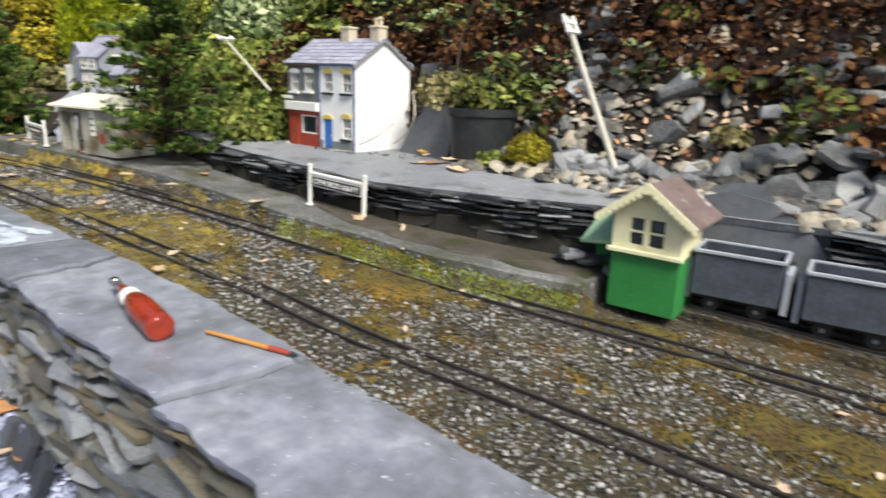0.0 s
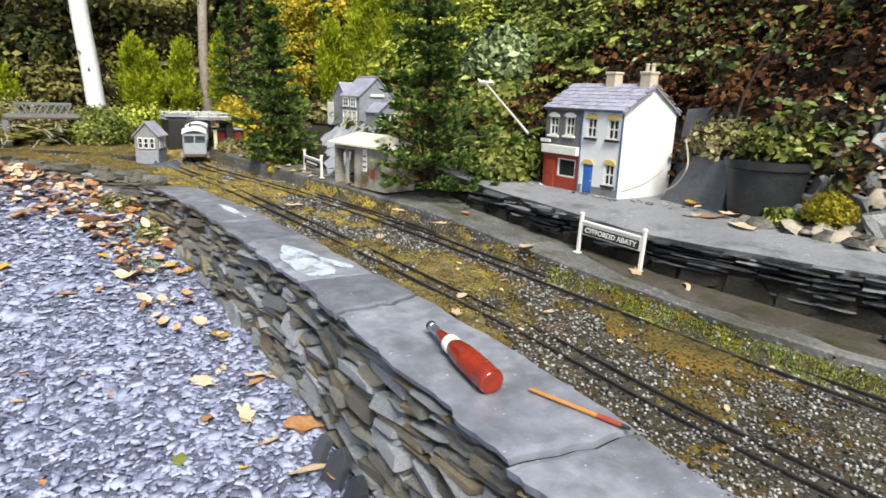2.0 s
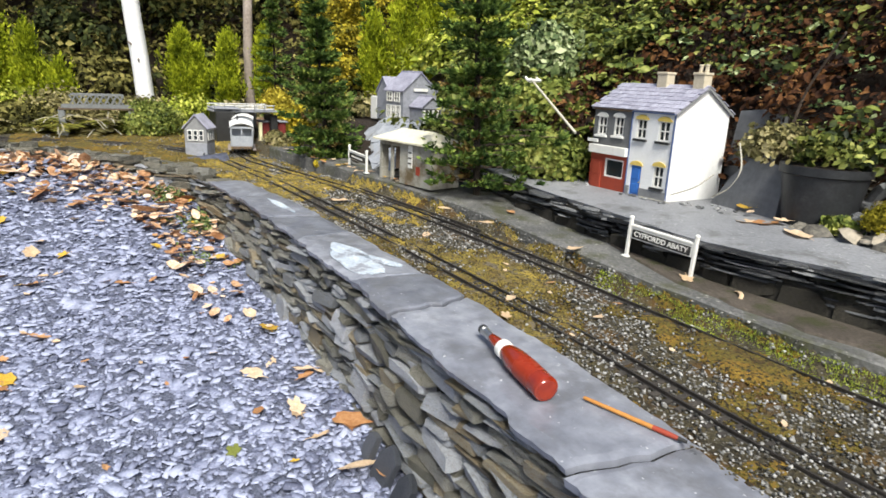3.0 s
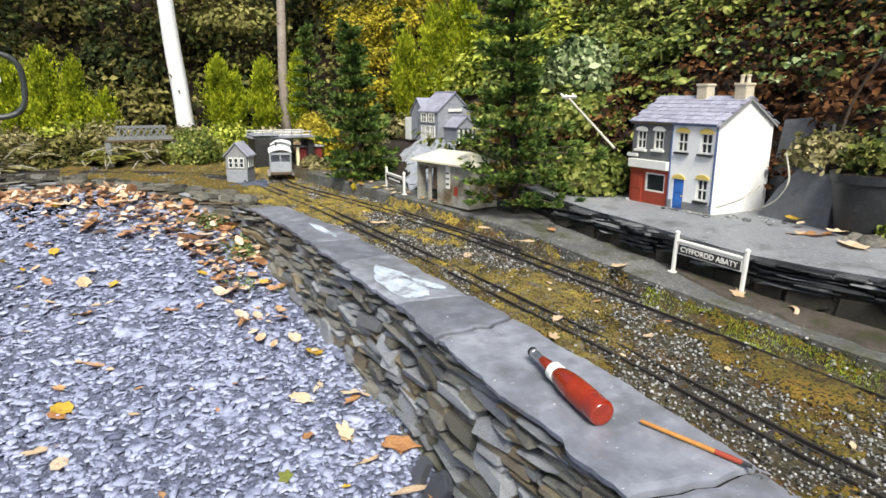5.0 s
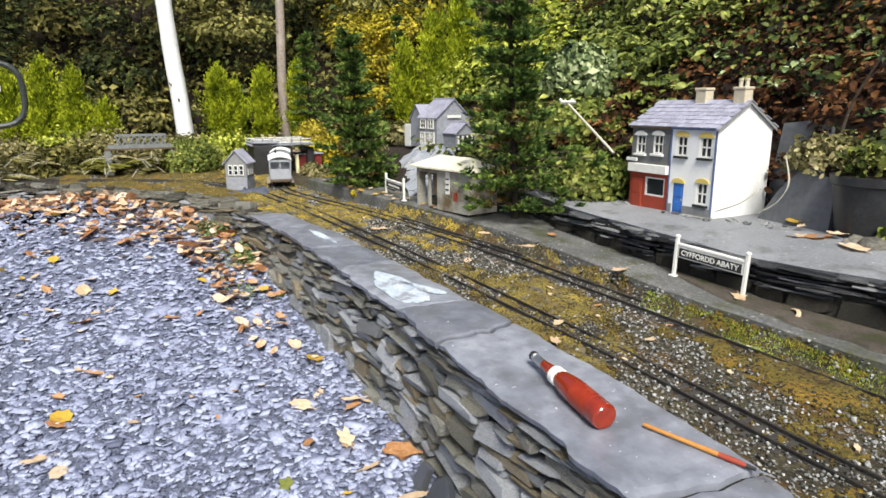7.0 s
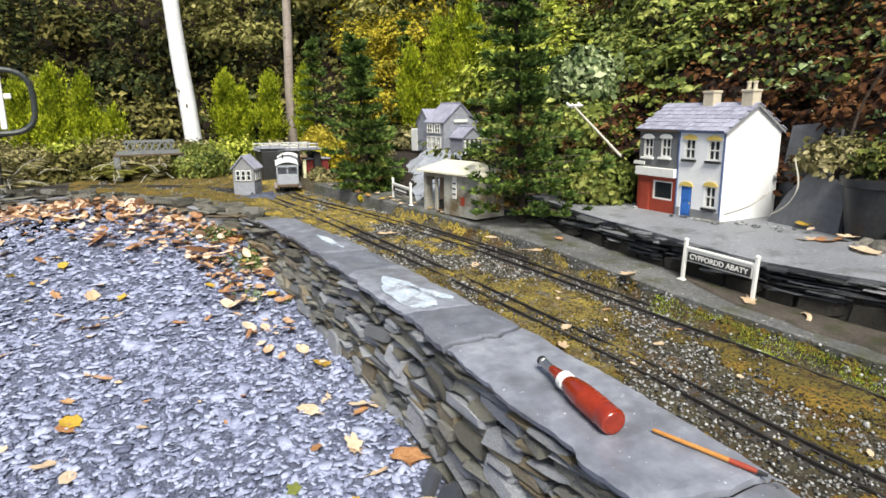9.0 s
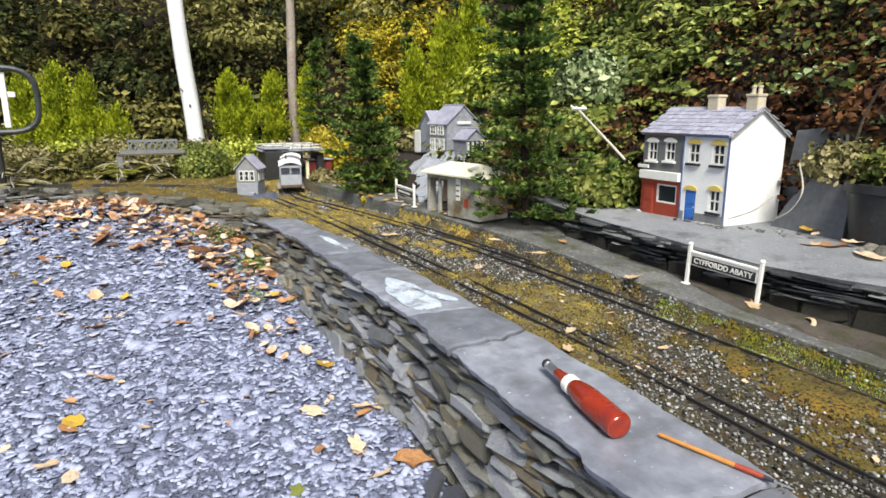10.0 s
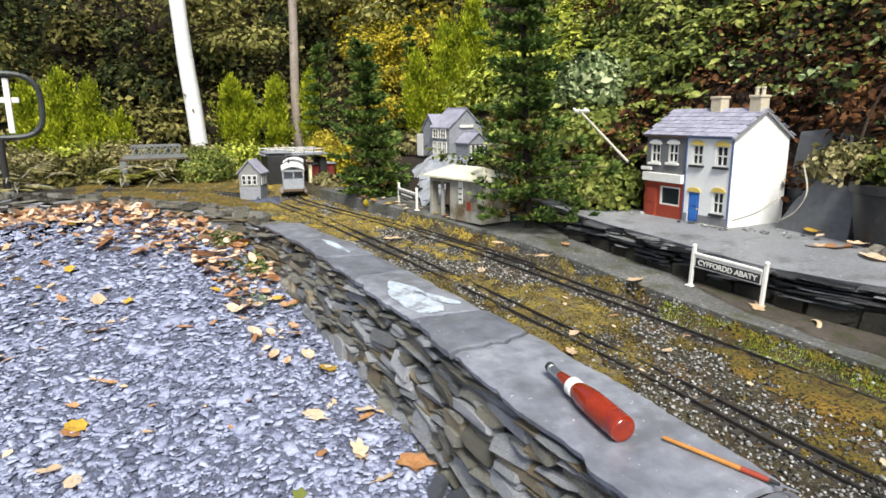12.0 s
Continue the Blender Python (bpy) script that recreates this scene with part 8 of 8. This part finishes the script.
for k in range(26):
    x = U(-1.0, 0.3)
    y = U(0.98, 1.1)
    drop_leaf(x, y, max(road_z(x, y), 0.0) + 0.01, U(0.025, 0.05), rnd.choice((0, 1, 1, 2)), tilt=0.3)

# round-cornered black mirror beyond the kerb; white bars model the building it reflects
fr = thing("garden_mirror", "black round-cornered mirror frame on a post, white bars standing for its reflection", "mirror", pose(-3.0, -0.6, 0.3))
ring = []
for i in range(36):
    a = 2 * math.pi * i / 36
    c, s_ = math.cos(a), math.sin(a)
    k = (abs(c) ** 3.2 + abs(s_) ** 3.2) ** (-1 / 3.2)
    ring.append(Vector((0, 0.125 * c * k, 0.35 + 0.115 * s_ * k)))
hoop = Shape()
for a, b in zip(ring, ring[1:] + ring[:1]):
    hoop.tube(a, b, 0.0105, n=8)
part("frame", hoop, surf("black_rubber", (0.015, 0.018, 0.017), (0.05, 0.058, 0.055), 20, 0.45, 0.1, 0.0005), fr, "thick black rounded frame")
part("bar", Shape().box((-0.01, 0.02, 0.35), (0.012, 0.02, 0.2), 0.002), WOODWHITE, fr)
part("bar", Shape().box((-0.014, -0.02, 0.37), (0.008, 0.15, 0.02), 0.002), WOODWHITE, fr)
part("bar", Shape().box((-0.01, -0.04, 0.35), (0.012, 0.014, 0.19), 0.002), WOODWHITE, fr)
part("post", Shape().tube((0, -0.02, -0.1), (0, -0.02, 0.235), 0.012, n=10), BLACK, fr)

# dry tufts among the rocks
for k in range(6):
    x, y = -0.55 + 0.2 * k + U(-0.05, 0.05), U(1.12, 1.4)
    bush(x, y, hill_z(x, y) + 0.01, U(0.03, 0.05), 500, (BRAMBLE, STRAW, RUSTY)[k % 3], "low straw and green growth between the rocks", 0.013, flat=0.7)

# hanging stems, sticks and rubble beside the house
for k, pts in enumerate((((-1.02, 1.06, 0.5), (-0.99, 1.035, 0.45), (-1.0, 1.02, 0.41), (-1.03, 1.01, 0.385)), ((-1.12, 0.985, 0.375), (-1.07, 1.0, 0.4), (-1.05, 1.03, 0.43)), ((-0.86, 1.09, 0.72), (-0.93, 1.12, 0.62), (-0.96, 1.14, 0.55)))):
    st_ = thing("dead_stem", ("pale curling creeper stem hanging over the slab", "bent dry stalk against the white house", "dry brown stem leaning in the brambles")[k], "stem")
    s = Shape()
    P3 = [Vector(p) for p in pts]
    fine = []
    for i in range(len(P3) - 1):
        a, p, q, d = P3[max(i - 1, 0)], P3[i], P3[i + 1], P3[min(i + 2, len(P3) - 1)]
        for j in range(6):
            u = j / 6
            fine.append(0.5 * (2 * p + (q - a) * u + (2 * a - 5 * p + 4 * q - d) * u * u + (3 * p - a - 3 * q + d) * u ** 3))
    w_ = 0.0017 if k < 2 else 0.003
    s.sweep([tuple(p) for p in fine + [P3[-1]]], [(w_ * math.cos(q), w_ * math.sin(q)) for q in [math.pi * i / 3 for i in range(6)]])
    part("stalk", s, STEM if k < 2 else BARK, st_)
stick = thing("stick", "thin pale stick lying before the white house", "stick", pose(-1.19, 0.965, road_z(-1.19, 0.965) + 0.003, 0, 0, -4))
part("stick", Shape().tube((0, 0, 0), (0.09, 0.004, 0.001), 0.0016, 0.001, 7), STEM, stick)
curl = thing("curled_leaf", "pale curled dry leaf lying on the platform", "leaf", pose(-0.79, 0.79, platform_z(-0.79) + 0.002, 0, 0, -35), "fallen autumn leaves")
part("blade", Shape().sweep([(0.02 * math.cos(a) * 0.9, 0.008 * math.sin(a), 0.008 * math.sin(a)) for a in [0.25 + 2.6 * k / 10 for k in range(11)]], [(-0.0035, 0), (0, 0.001), (0.0035, 0), (0, 0.0004)]), LEAF_MATS[1], curl)
for k in range(34):
    x = rnd.choice((U(-1.42, -0.98), U(-1.13, -1.0)))
    y = U(1.0, 1.06) if x > -1.12 else U(0.955, 0.975)
    r = U(0.005, 0.012)
    ob = part("rock", rnd.choice(ROCKS), None, pile)
    ob.matrix_world = Matrix.Translation((x, y, road_z(x, y) + r * 0.2)) @ Euler((U(-0.4, 0.4), U(-0.4, 0.4), U(0, 6.3))).to_matrix().to_4x4() @ Matrix.Diagonal((r * 1.4, r, r * 0.5, 1))

# loose flat stones at the foot of the signal box and a curved slab behind the tubs
for k in range(9):
    r = U(0.018, 0.034)
    ob = part("rock", rnd.choice(ROCKS), None, pile)
    x = -0.5 + 0.09 * k / 9 + U(-0.02, 0.02)
    ob.matrix_world = Matrix.Translation((x, bank_y(x) - U(0.02, 0.05), platform_z(x) + 0.006 + U(0, 0.02))) @ Euler((U(-0.3, 0.3), U(-0.2, 0.2), U(-0.5, 0.5))).to_matrix().to_4x4() @ Matrix.Diagonal((r * 1.5, r, r * 0.32, 1))
curved = thing("slate_slab", "broad dark grey slate slab leaning behind the tub wagons", "slate slab", pose(-0.26, 0.975, 0.25, -7, 0, 6))
part("slab", Shape().prism([(0.115, 0, 0), (0.113, 0, 0.06), (0.085, 0, 0.095), (0.035, 0, 0.125), (-0.025, 0, 0.136), (-0.07, 0, 0.122), (-0.1, 0, 0.085), (-0.11, 0, 0)], (0, 0.01, 0)), DARKSLAB, curved)
